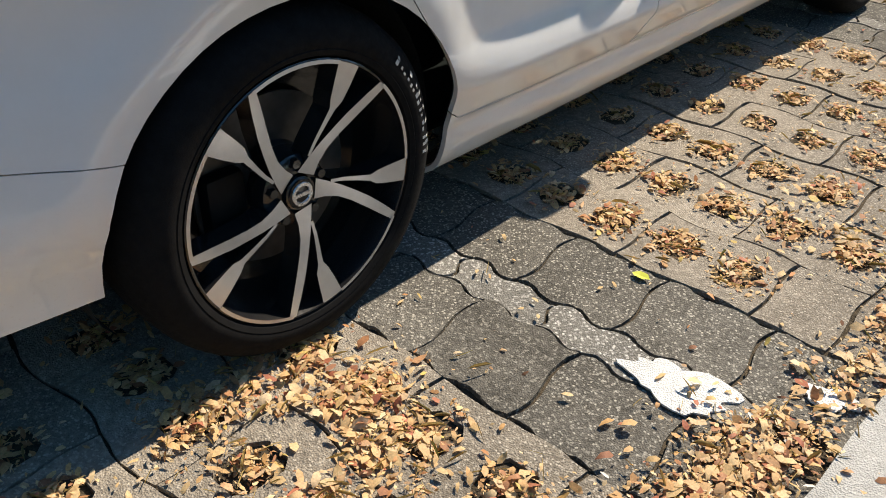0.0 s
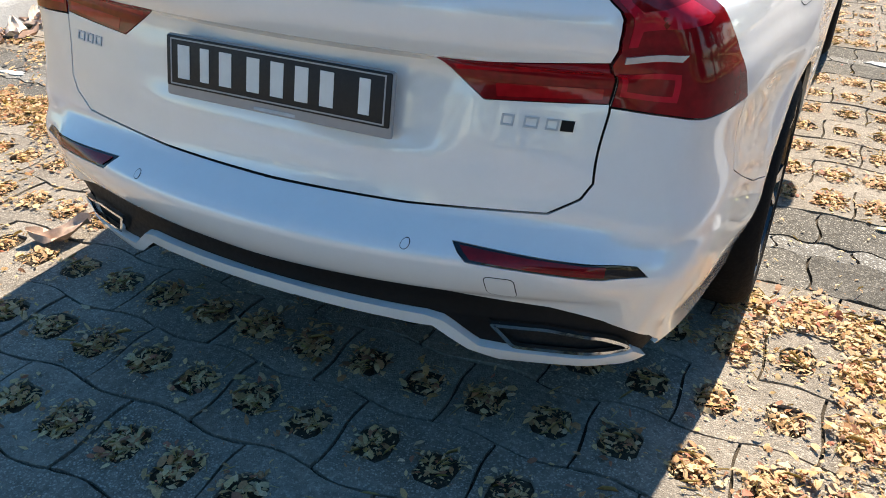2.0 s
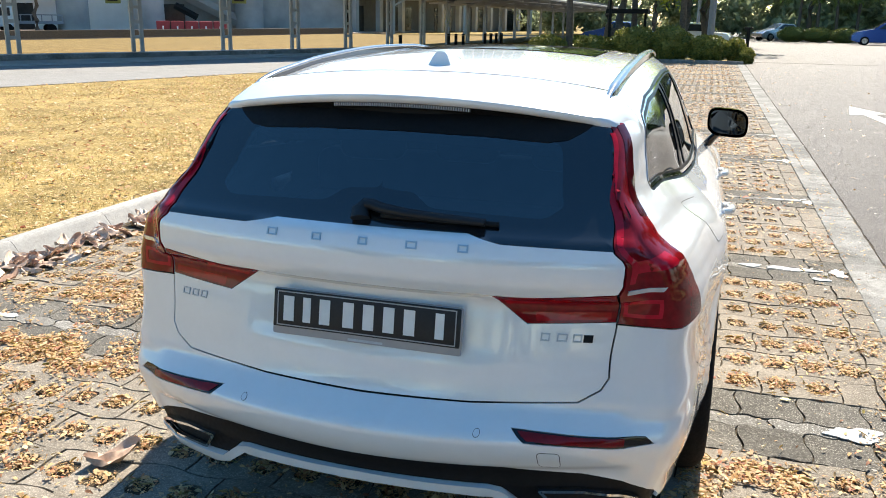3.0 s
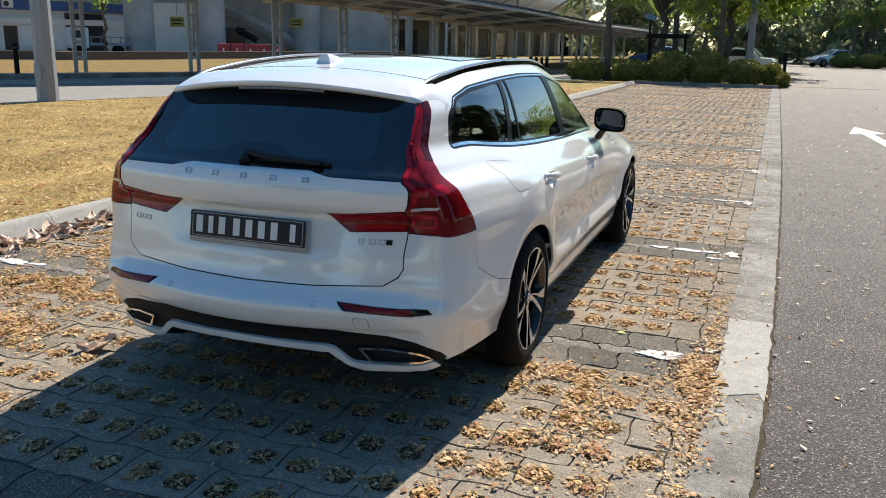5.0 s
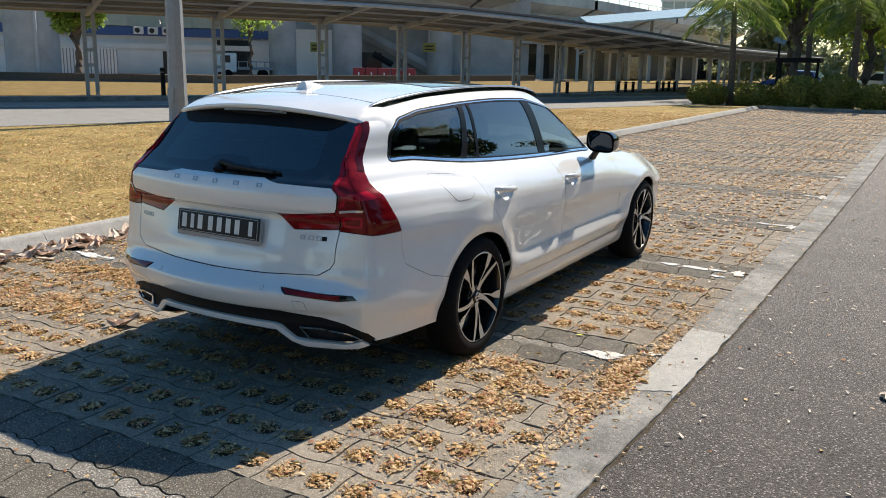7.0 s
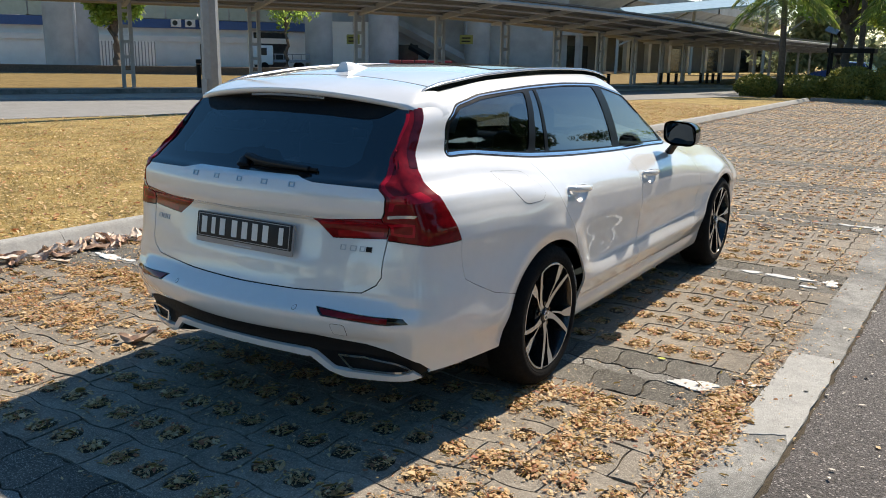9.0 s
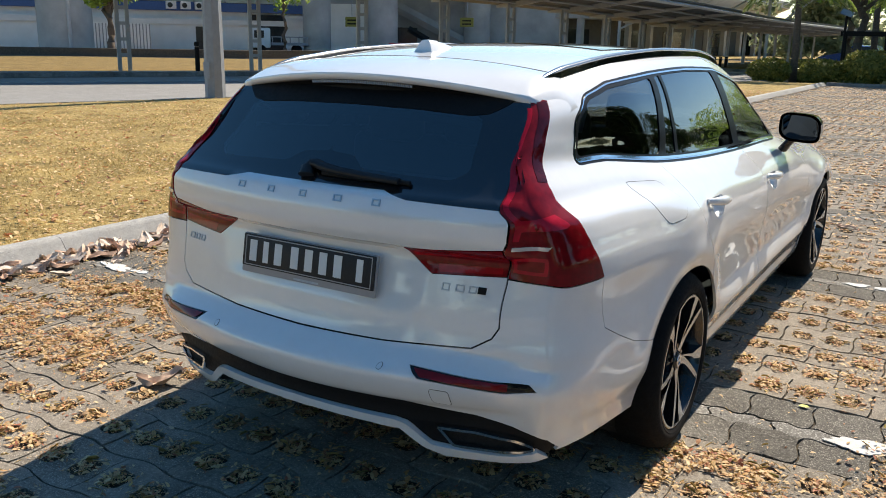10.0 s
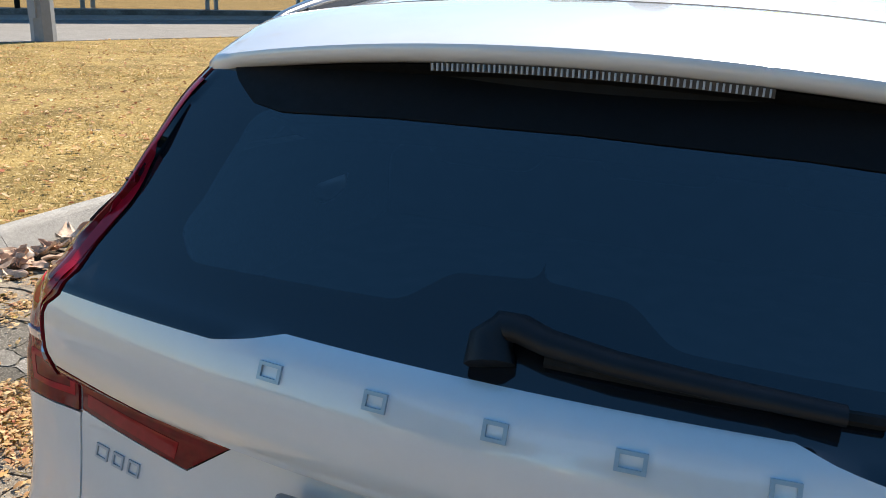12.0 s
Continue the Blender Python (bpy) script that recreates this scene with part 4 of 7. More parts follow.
# -- the tail spoiler over the rear window
def build_spoiler():
    xs = np.linspace(-0.655, 0.655, 67)
    rings = []
    for x in xs:
        ax = abs(x)
        ye = -0.735 + 0.25 * x * x + 0.10 * smooth01(0.585, 0.655, ax)
        ze = 1.357 - 0.150 * x * x - 0.04 * smooth01(0.575, 0.655, ax)
        t = min(ax / 0.575, 1.0)
        y0 = -0.44
        z0 = float(roof_edge(y0)) + (float(roof_mid(y0)) - float(roof_edge(y0))) * (1 - t ** 2.3) - 0.050 * smooth01(0.575, 0.655, ax)
        if ax > 0.57:
            z0 = min(z0, float(np.interp(ax, (0.57, 0.60, 0.62, 0.64, 0.655), (1.352, 1.331, 1.314, 1.289, 1.264))))
        pts = [(x, y0 + 0.05, z0 - 0.008)]
        for k in np.linspace(0, 1, 9):
            y = y0 + (ye - y0) * k
            z = z0 + (ze - z0) * (0.30 * k + 0.70 * k * k) + 0.007 * math.sin(math.pi * k) * float(smooth01(0.30, 0.48, ax))
            pts.append((x, y, z))
        end = 0.030 * float(smooth01(0.52, 0.63, ax))
        for k in np.linspace(0.2, 1, 5):
            a = k * math.pi
            pts.append((x, ye - 0.012 * math.sin(a) + 0.004 * (1 - math.cos(a)), ze - (0.013 + end / 2) * (1 - math.cos(a))))
        pts.append((x, ye + 0.03, ze - 0.030 - end))
        pts.append((x, ye + 0.10, ze - 0.040 - end))
        rings.append(pts)
    n = len(rings[0])
    vs = [p for r in rings for p in r]
    fs = [(i * n + j, i * n + j + 1, (i + 1) * n + j + 1, (i + 1) * n + j) for i in range(66) for j in range(n - 1)]
    fs += [list(range(n))[::-1], [66 * n + j for j in range(n)]]
    spoiler = part("spoiler", mesh_of("spoiler", vs, fs, M["paint"], 45), None, car, "white roof spoiler over the rear window")
    seam = []
    for x in np.linspace(-0.56, 0.56, 41):
        z0 = float(roof_edge(-0.45)) + (float(roof_mid(-0.45)) - float(roof_edge(-0.45))) * (1 - min(abs(x) / 0.575, 1.0) ** 2.3)
        seam.append((x, -0.445 + 0.05 * x * x, z0 + 0.0004))
    part("seam", tube_bm(seam, 0.0017, 6), M["liner"], spoiler, "thin dark seam before the roof")
    # black underside
    lo = []
    for x in np.linspace(-0.62, 0.62, 41):
        ye, ze = -0.735 + 0.25 * x * x + 0.08 * float(smooth01(0.585, 0.655, abs(x))), 1.357 - 0.150 * x * x - 0.03 * float(smooth01(0.52, 0.655, abs(x)))
        drop = 0.072 * float(smooth01(0.60, 0.42, abs(x)))
        lo.append([(x, ye + 0.012, ze - 0.029), (x, ye + 0.035, ze - 0.045), (x, ye + 0.025, ze - 0.06 - drop * 0.7), (x, ye + 0.06, ze - 0.07 - drop)])
    vs = [p for r in lo for p in r]
    fs = [(i * 4 + j, i * 4 + j + 1, i * 4 + j + 5, i * 4 + j + 4) for i in range(40) for j in range(3)]
    part("underside", mesh_of("underside", vs, fs, M["black"], 45), None, spoiler, "black spoiler underside")
    vs = []
    for x in np.linspace(-0.205, 0.205, 21):
        y, z = -0.735 + 0.25 * x * x, 1.357 - 0.150 * x * x
        vs += [(x, y + 0.006, z - 0.026), (x, y + 0.008, z - 0.037)]
    part("brake_light", mesh_of("brake_light", vs, [(2 * i, 2 * i + 1, 2 * i + 3, 2 * i + 2) for i in range(20)], M["lens_grey"]), None, spoiler, "ribbed clear high brake light")
    rib = box_bm(-0.0011, 0.0011, -0.004, 0.006, -0.0045, 0.0045)
    me = bpy.data.meshes.new("rib")
    rib.to_mesh(me)
    rib.free()
    me.materials.append(M["badge_grey"])
    for i in range(58):
        x = -0.20 + 0.40 * i / 57
        ob = new("rib", me)
        ob.parent = spoiler
        ob.location = (x, -0.735 + 0.25 * x * x + 0.006, 1.357 - 0.150 * x * x - 0.0315)


build_spoiler()


# -- roof rails, antenna fin
def build_rails():
    for side in (1, -1):
        ys = np.linspace(-0.54, 1.42, 50)
        top = []
        for i, y in enumerate(ys):
            k = min((y + 0.54) / 0.16, (1.42 - y) / 0.16, 1.0)
            x = 0.556 + 0.012 * math.sin(math.pi * i / 49)
            z = float(roof_edge(min(y, 1.28))) - 0.10 * max(0, y - 1.28)
            top.append((side * x, y, z - 0.001 + 0.017 * k ** 0.5 + 0.008 * smooth01(-0.5, 0.5, y)))
        rail = part("roof_rail", tube_bm(top, lambda w: 0.014 * min(1, 0.45 + 9 * min(w, 1 - w)), 10, 0.55), M["rail"], car, "brushed silver roof rail", 50)
        bm = bmesh.new()
        for p, q in zip(top, top[1:]):
            vs = [bm.verts.new(c) for c in ((p[0] + side * 0.010, p[1], p[2] - 0.004), (q[0] + side * 0.010, q[1], q[2] - 0.004), (q[0] + side * 0.012, q[1], q[2] - 0.024), (p[0] + side * 0.012, p[1], p[2] - 0.024))]
            bm.faces.new(vs)
            vs = [bm.verts.new(c) for c in ((p[0] - side * 0.010, p[1], p[2] - 0.004), (q[0] - side * 0.010, q[1], q[2] - 0.004), (q[0] - side * 0.010, q[1], q[2] - 0.024), (p[0] - side * 0.010, p[1], p[2] - 0.024))]
            bm.faces.new(vs)
        part("rail_base", bm, M["gloss_black"], rail, "gloss black rail base")


build_rails()


def build_fin():
    rings = []
    for k in np.linspace(0, 1, 13):
        y = -0.360 + 0.205 * k
        h = 0.048 * (1 - k ** 1.4) + 0.004
        w = 0.050 * math.sqrt(max(0.02, 1 - (2 * k - 0.75) ** 2 * 0.55))
        base = 1.409 + 0.018 * k
        rings.append([(w * math.copysign(abs(math.cos(a)) ** 0.45, math.cos(a)) * (1 - 0.42 * math.sin(a) ** 0.8), y + (0.02 * math.sin(a) if k < 0.3 else 0), base + h * math.sin(a)) for a in np.linspace(0, math.pi, 13)])
    n = 13
    vs = [p for r in rings for p in r]
    fs = [(i * n + j, (i + 1) * n + j, (i + 1) * n + j + 1, i * n + j + 1) for i in range(12) for j in range(n - 1)]
    fs.append(list(range(n)))
    part("antenna_fin", mesh_of("antenna_fin", vs, fs, M["paint"], 50), None, car, "white shark-fin antenna")


build_fin()


# -- wheels
def spoke_bm(outline, bm, wall):
    """A flat-faced spoke from a list of (radius, angle, width)."""
    left, right = [], []
    for r, a, wd in outline:
        a = radians(a)
        c = np.array([math.cos(a), math.sin(a)])
        t = np.array([-c[1], c[0]])
        left.append(c * r + t * wd / 2)
        right.append(c * r - t * wd / 2)
    depth = lambda p: 0.922 - 0.030 * (1 - min(np.hypot(*p) / 0.245, 1)) ** 1.1
    rows = [[(depth(p), *p) for p in left], [(depth(p), *p) for p in right]]
    if not wall:
        v = [[bm.verts.new(p) for p in row] for row in rows]
        for i in range(len(left) - 1):
            bm.faces.new((v[0][i], v[1][i], v[1][i + 1], v[0][i + 1]))
    else:
        loop = rows[0] + rows[1][::-1]
        top = [bm.verts.new((p[0] - 0.0008, p[1], p[2])) for p in loop]
        low = [bm.verts.new((p[0] - 0.045, p[1] * 0.985, p[2] * 0.985)) for p in loop]
        for i in range(len(loop)):
            j = (i + 1) % len(loop)
            bm.faces.new((top[i], top[j], low[j], low[i]))


def build_wheel(rear_wheel=True):
    w = new("wheel")
    tyre = lathe_bm([(0.735, 0.232), (0.715, 0.25), (0.708, 0.28), (0.716, 0.315), (0.738, 0.331), (0.78, 0.335), (0.84, 0.335), (0.868, 0.334), (0.900, 0.325), (0.919, 0.308), (0.928, 0.285),
                     (0.928, 0.268), (0.9265, 0.266), (0.928, 0.264), (0.924, 0.254), (0.914, 0.250), (0.902, 0.243)], 72)
    tyre_ob = part("tyre", tyre, M["tyre"], w, "black road tyre", 40)
    bm = bmesh.new()
    rnd = random.Random(3)
    for i in range(15):
        a = radians(-2 + i * 3.1 + rnd.uniform(-0.4, 0.4))
        for k in range(rnd.choice((1, 2, 2))):
            r0 = 0.284 + 0.010 * k + rnd.uniform(0, 0.003)
            r1, da = r0 + rnd.uniform(0.004, 0.009), radians(rnd.uniform(0.5, 1.1))
            vs = [bm.verts.new((0.9292 - 0.0050 * (r > 0.296), r * math.cos(b), r * math.sin(b))) for r, b in ((r0, a - da), (r1, a - da * 0.6), (r1, a + da), (r0, a + da * 0.7))]
            bm.faces.new(vs)
    part("sidewall_marking", bm, M["chalk"], w, "worn white sidewall marking")
    rim = w
    barrel = lathe_bm([(0.905, 0.2505), (0.9215, 0.2490), (0.9230, 0.2465), (0.9215, 0.2440), (0.897, 0.236), (0.85, 0.228), (0.80, 0.215), (0.79, 0.10), (0.79, 0.01)], 72)
    part("rim", barrel, M["rim_black"], rim, "gloss black rim barrel", 40)
    disc = lathe_bm([(0.815, 0.165), (0.822, 0.165), (0.822, 0.075), (0.835, 0.07), (0.84, 0.01)], 48)
    part("brake_disc", disc, M["disc"], rim, "dull steel brake disc", 30)
    box = box_bm(0.795, 0.850, -0.155, -0.075, -0.075, 0.06, 0.012)
    part("brake_caliper", box, M["black"], rim, "dark brake caliper", 40)
    main = [(0.036, 62, 0.040), (0.062, 58, 0.030), (0.092, 54, 0.023), (0.125, 49.5, 0.0215), (0.165, 45.5, 0.0220), (0.21, 42.2, 0.020), (0.2445, 40.3, 0.016)]
    blade = [(0.070, 70, 0.006), (0.098, 67.5, 0.0075), (0.130, 64.5, 0.0095), (0.160, 62.6, 0.0125), (0.176, 62.4, 0.028), (0.205, 63.0, 0.038), (0.2445, 63.6, 0.048)]
    arc = [(0.2420, 112.3 - i * (112.3 - 68.8) / 12) for i in range(13)]
    for k in range(5):
        s = -72 * k
        face, wall = bmesh.new(), bmesh.new()
        for o in (main, blade):
            q = [(r, a + s, wd) for r, a, wd in o]
            spoke_bm(q, face, False)
            spoke_bm(q, wall, True)
        ring = []
        for r, a in arc:
            a = radians(a + s)
            ring.append([face.verts.new((0.9236, rr * math.cos(a), rr * math.sin(a))) for rr in (0.2395, 0.2465)])
        for a, b in zip(ring, ring[1:]):
            face.faces.new((a[0], a[1], b[1], b[0]))
        bmesh.ops.recalc_face_normals(wall, faces=wall.faces[:])
        bmesh.ops.recalc_face_normals(face, faces=face.faces[:])
        part("spoke_side", wall, M["rim_black"], rim)
        part("spoke", face, M["machined"], rim, "machined silver spoke face")
    hub = lathe_bm([(0.84, 0.072), (0.882, 0.068), (0.888, 0.060), (0.890, 0.034), (0.900, 0.032), (0.902, 0.029)], 40)
    part("hub", hub, M["rim_black"], rim, "black wheel hub", 40)
    cap = lathe_bm([(0.900, 0.030), (0.9045, 0.028), (0.9055, 0.018), (0.9055, 0.001)], 32)
    part("hub_cap", cap, M["gloss_black"], rim, "black hub cap", 40)
    part("cap_ring", lathe_bm([(0.9055, 0.0235), (0.9075, 0.0225), (0.9075, 0.0165), (0.9055, 0.0155)], 32), M["silver"], rim, "", 40)
    part("cap_bar", box_bm(0.9055, 0.9072, -0.016, 0.016, -0.0035, 0.0035), M["silver"], rim)
    for k in range(5):
        a = radians(66 - 72 * k + 24)
        part("wheel_bolt", cyl_bm((0.880, 0.056 * math.cos(a), 0.056 * math.sin(a)), (0.897, 0.056 * math.cos(a), 0.056 * math.sin(a)), 0.0105, 0.009, 6), M["rim_black"], rim)
    return w


wheel = build_wheel()
wheel.parent = car
wheel.location = (0, 0, 0.335)
wheel["label"] = "two-tone alloy wheel with road tyre"
for x, y, turn in ((1, 2.872, 20), (-1, 0.0, 0), (-1, 2.872, 35)):
    c = copy_thing(wheel, Matrix.Translation((0, y, 0.335)) @ (Matrix.Rotation(math.pi, 4, "Z") if x < 0 else Matrix()) @ Matrix.Rotation(radians(turn), 4, "X"))


# -- wheel housings, floor and cabin
def build_inside():
    for y0 in (0.0, 2.872):
        for side in (1, -1):
            bm = bmesh.new()
            rows = []
            for x in (0.81, 0.62):
                rows.append([bm.verts.new((side * x, y0 + 0.020 + 0.402 * math.cos(a), max(0.312 + 0.400 * math.sin(a), 0.16))) for a in np.linspace(-0.45, math.pi + 0.45, 30)])
            for i in range(29):
                bm.faces.new((rows[0][i], rows[0][i + 1], rows[1][i + 1], rows[1][i]))
            bm.faces.new(rows[1])
            part("wheel_housing", bm, M["liner"], car, "black wheel housing")
    part("floor_pan", box_bm(-0.70, 0.70, -0.62, 3.45, 0.19, 0.30, 0.02), M["liner"], car, "black underbody")
    part("rear_valance", box_bm(-0.60, 0.60, -0.90, -0.45, 0.25, 0.38, 0.03), M["liner"], car, "black rear valance")
    for x in (-0.37, 0.37):
        for y, h in ((0.95, 0.0), (0.12, -0.02)):
            if y > 0.5:
                part("seat", box_bm(x - 0.25, x + 0.25, y, y + 0.52, 0.42, 0.58, 0.05, 3), M["seat"], car, "", 60)
                bm = box_bm(x - 0.25, x + 0.25, y - 0.14, y, 0.50, 1.08, 0.05, 3)
                part("seat_back", bm, M["seat"], car, "dark leather front seat back", 60)
            bm = box_bm(x - 0.13, x + 0.13, y - 0.17, y - 0.06, 1.06 + h, 1.24 + h, 0.045, 3)
            part("headrest", bm, M["seat"], car, "dark headrest", 60)
    part("rear_bench", box_bm(-0.62, 0.62, 0.0, 0.16, 0.45, 1.07, 0.05, 3), M["seat"], car, "dark rear bench back", 60)
    part("headrest", box_bm(-0.12, 0.12, -0.04, 0.06, 1.05, 1.16, 0.04, 3), M["seat"], car, "dark headrest", 60)
    part("load_cover", box_bm(-0.60, 0.60, -0.78, -0.02, 0.90, 0.915, 0.004), M["load_cloth"], car, "dark load cover")
    part("dashboard", box_bm(-0.70, 0.70, 1.75, 2.15, 0.70, 0.97, 0.06, 3), M["seat"], car, "dark dashboard", 60)
    part("steering_wheel", tube_bm([(0.37 + 0.18 * math.cos(a), 1.62 - 0.05 * math.sin(a), 0.90 + 0.17 * math.sin(a)) for a in np.linspace(0, 2 * math.pi, 25)], 0.016, 8), M["seat"], car, "", 60)
    part("interior_mirror", box_bm(-0.12, 0.12, 1.44, 1.47, 1.25, 1.32, 0.012), M["black"], car)
    us = np.linspace(1.10, UB, 40)
    edge = skin(us, np.full(40, VT))
    ts = np.linspace(-1, 1, 21)
    vs = [(x * t, y, z - 0.025 + (float(roof_mid(y)) - z) * (1 - abs(t) ** 2.3)) for x, y, z in edge for t in ts]
    fs = [(i * 21 + j, i * 21 + j + 1, (i + 1) * 21 + j + 1, (i + 1) * 21 + j) for i in range(39) for j in range(20)]
    part("headlining", mesh_of("headlining", vs, fs, M["headlining"], 60), None, car, "pale grey headlining")


build_inside()


# -- mirrors, handles, wiper, plate and badges
def build_mirrors():
    for side in (1, -1):
        bm = bmesh.new()
        rings = []
        for k in np.linspace(0, 1, 9):
            y = 1.70 + 0.19 * k
            f = math.sqrt(max(0.03, 1 - (max(0, k - 0.15) / 0.88) ** 2.2))
            ring = []
            for a in np.linspace(0, 2 * math.pi, 25)[:-1]:
                c, s = math.cos(a), math.sin(a)
                px = 0.102 * math.copysign(abs(c) ** 0.55, c) * (0.55 + 0.45 * f)
                pz = 0.073 * math.copysign(abs(s) ** 0.6, s) * f - 0.012 * c
                ring.append(bm.verts.new((side * (0.940 + px), y - 0.05 * (px + 0.09), 1.056 + pz)))
            rings.append(ring)
        for p, q in zip(rings, rings[1:]):
            for i in range(24):
                j = (i + 1) % 24
                bm.faces.new((p[i], p[j], q[j], q[i]))
        bm.faces.new(rings[-1])
        bmesh.ops.recalc_face_normals(bm, faces=bm.faces[:])
        mirror = part("door_mirror", bm, M["gloss_black"], car, "gloss black door mirror", 50)
        part("mirror_glass", mesh_of("mirror_glass", [(side * (0.940 + 0.090 * math.copysign(abs(math.cos(a)) ** 0.55, math.cos(a))), 1.703 - 0.05 * (0.08 * math.cos(a) + 0.09) - 0.012 * math.sin(a), 1.056 + 0.062 * math.copysign(abs(math.sin(a)) ** 0.6, math.sin(a)) - 0.012 * math.cos(a)) for a in np.linspace(0, 2 * math.pi, 25)[:-1]], [list(range(24))], M["mirror"]), None, mirror, "mirror glass")
        part("mirror_foot", tube_bm([(side * 0.850, 1.80, 0.930), (side * 0.875, 1.79, 0.965), (side * 0.91, 1.78, 1.005)], lambda w: 0.036 - 0.008 * w, 10, 0.6), M["gloss_black"], mirror, "", 50)


build_mirrors()


def build_handles():
    for door, poly, (y0, z0) in ((rear_doors, BOWLS[0], HANDLES[0]), (front_doors, BOWLS[1], HANDLES[1])):
        vs, fs = patch(poly, 0.009)
        rim, w = np.array(poly), np.array(vs)
        seg = np.roll(rim, -1, 0) - rim
        t = np.clip(((w[:, None] - rim[None]) * seg[None]).sum(-1) / np.maximum((seg ** 2).sum(-1), 1e-12)[None], 0, 1)
        dist = np.linalg.norm(w[:, None] - (rim[None] + t[..., None] * seg[None]), axis=-1).min(1)
        sink = 0.036 * np.sin(np.clip(dist / 0.030, 0, 1) * math.pi / 2)
        for i, side in enumerate((1, -1)):
            pos = (skin(w[:, 0], w[:, 1]) - skin_normal(w[:, 0], w[:, 1]) * sink[:, None]) * (side, 1, 1)
            part("handle_recess", mesh_of("handle_recess", pos, fs if side > 0 else [f[::-1] for f in fs], M["paint"], 60), None, door[i], "hollow behind the door handle")
            pts = []
            for k in np.linspace(0, 1, 13):
                p = skin(uv(y=y0 + 0.03, z=z0)[0] - 0.115 + 0.22 * k, uv(y=y0 + 0.03, z=z0 + 0.012)[1] - 0.006 * k)
                lift = 0.004 + 0.028 * math.sin(math.pi * k) ** 0.35
                pts.append((side * (float(p[0]) + lift), float(p[1]), float(p[2])))
            part("handle", tube_bm(pts, lambda q: 0.0155 * (0.45 + 0.55 * math.sin(math.pi * min(max(q, 0.02), 0.98)) ** 0.5), 12, 1.15), M["paint"], door[i], "white door handle", 60)


build_handles()


def glass_at(x, z, lift=0.0):
    y = float(rear_y(z)) + 0.185 * x * x
    return Vector((x, y - 0.70 * lift, z + 0.70 * lift))


def build_wiper():
    w = part("rear_wiper", tube_bm([glass_at(-0.024, 1.044, 0.008), glass_at(-0.030, 1.062, 0.013), glass_at(-0.020, 1.072, 0.016), glass_at(0.0, 1.072, 0.017), glass_at(0.03, 1.066, 0.016), glass_at(0.10, 1.060, 0.015), glass_at(0.20, 1.056, 0.013), glass_at(0.31, 1.052, 0.011)], lambda t: 0.027 - 0.013 * t, 10, 0.7), M["wiper_plastic"], car, "black rear wiper arm", 60)
    part("blade", tube_bm([glass_at(0.03 + 0.315 * k, 1.055 - 0.003 * k, 0.007) for k in np.linspace(0, 1, 8)], 0.007, 6), M["liner"], w, "rubber wiper blade")


build_wiper()


def tail_frame(x, z):
    """A frame standing on the tail at (x, z): right, up, out."""
    u, v = uv(x=abs(x), z=z)
    u = math.copysign(u, x) if x else 0.0
    p = Vector(skin(u, v).tolist())
    n = Vector(skin_normal(u, v).tolist())
    if n.y > 0:
        n = -n
    right = Vector((0, 0, 1)).cross(n).normalized() * -1
    if right.x < 0:
        right = -right
    up = n.cross(right)
    if up.z < 0:
        up = -up
    return p, right, up, n


def on_tail(bm, x, z, dx0, dx1, dz0, dz1, h0, h1, lean=0.0):
    """A small raised block on the tail, in the frame at (x, z)."""
    p, r, u, n = tail_frame(x, z)
    lo, hi = [], []
    for a, b in ((dx0, dz0), (dx1, dz0), (dx1, dz1), (dx0, dz1)):
        q = p + r * (a + lean * b) + u * b
        lo.append(bm.verts.new(q + n * h0))
        hi.append(bm.verts.new(q + n * h1))
    bm.faces.new(hi)
    for i in range(4):
        j = (i + 1) % 4
        bm.faces.new((lo[i], lo[j], hi[j], hi[i]))
    bmesh.ops.recalc_face_normals(bm, faces=bm.faces[:])


def build_plate():
    yc, zc = -0.996, 0.778
    tilt = math.atan2(0.021, 0.128)
    root = new("number_plate")
    root.parent = car
    root.matrix_basis = Matrix.Translation((0, yc, zc)) @ Matrix.Rotation(-tilt, 4, "X")
    root["label"] = "black number plate in a silver holder"
    part("plate_holder", box_bm(-0.272, 0.272, -0.004, 0.010, -0.066, 0.063, 0.006), M["plate_frame"], root, "silver plate holder", 40)
    part("plate", box_bm(-0.268, 0.268, -0.0075, -0.003, -0.044, 0.060, 0.003), M["plate_black"], root, "black plate", 40)
    frm = bmesh.new()
    for x0, x1, z0, z1 in ((-0.257, 0.257, 0.0525, 0.0555), (-0.257, 0.257, -0.040, -0.037), (-0.257, -0.254, -0.037, 0.0525), (0.254, 0.257, -0.037, 0.0525)):
        box_bm(x0, x1, -0.0085, -0.0074, z0, z1, bm=frm)
    part("plate_border", frm, M["plate_frame"], root, "grey plate border")
    for x, wd in ((-0.222, 0.046), (-0.168, 0.034), (-0.115, 0.046), (-0.046, 0.046), (0.012, 0.046), (0.070, 0.046), (0.128, 0.046), (0.212, 0.036)):
        part("bar", box_bm(x - wd * 0.34, x + wd * 0.34, -0.0090, -0.0074, -0.026, 0.043, 0.0006, 1), M["plate_white"], root, "plain white bar")
    part("bar", box_bm(-0.045, 0.055, -0.0052, -0.0038, -0.0605, -0.0545), M["badge_grey"], root, "plain grey bar")


build_plate()


def hollow_on_tail(bm, x, z, a, b, w, h, lean):
    """A raised hollow shape of thin strokes on the tail."""
    for x0, x1, z0, z1 in ((-a, a, b - w, b), (-a, a, -b, w - b), (-a, w - a, w - b, b - w), (a - w, a, w - b, b - w)):
        on_tail(bm, x, z, x0, x1, z0, z1, -0.001, h, lean)


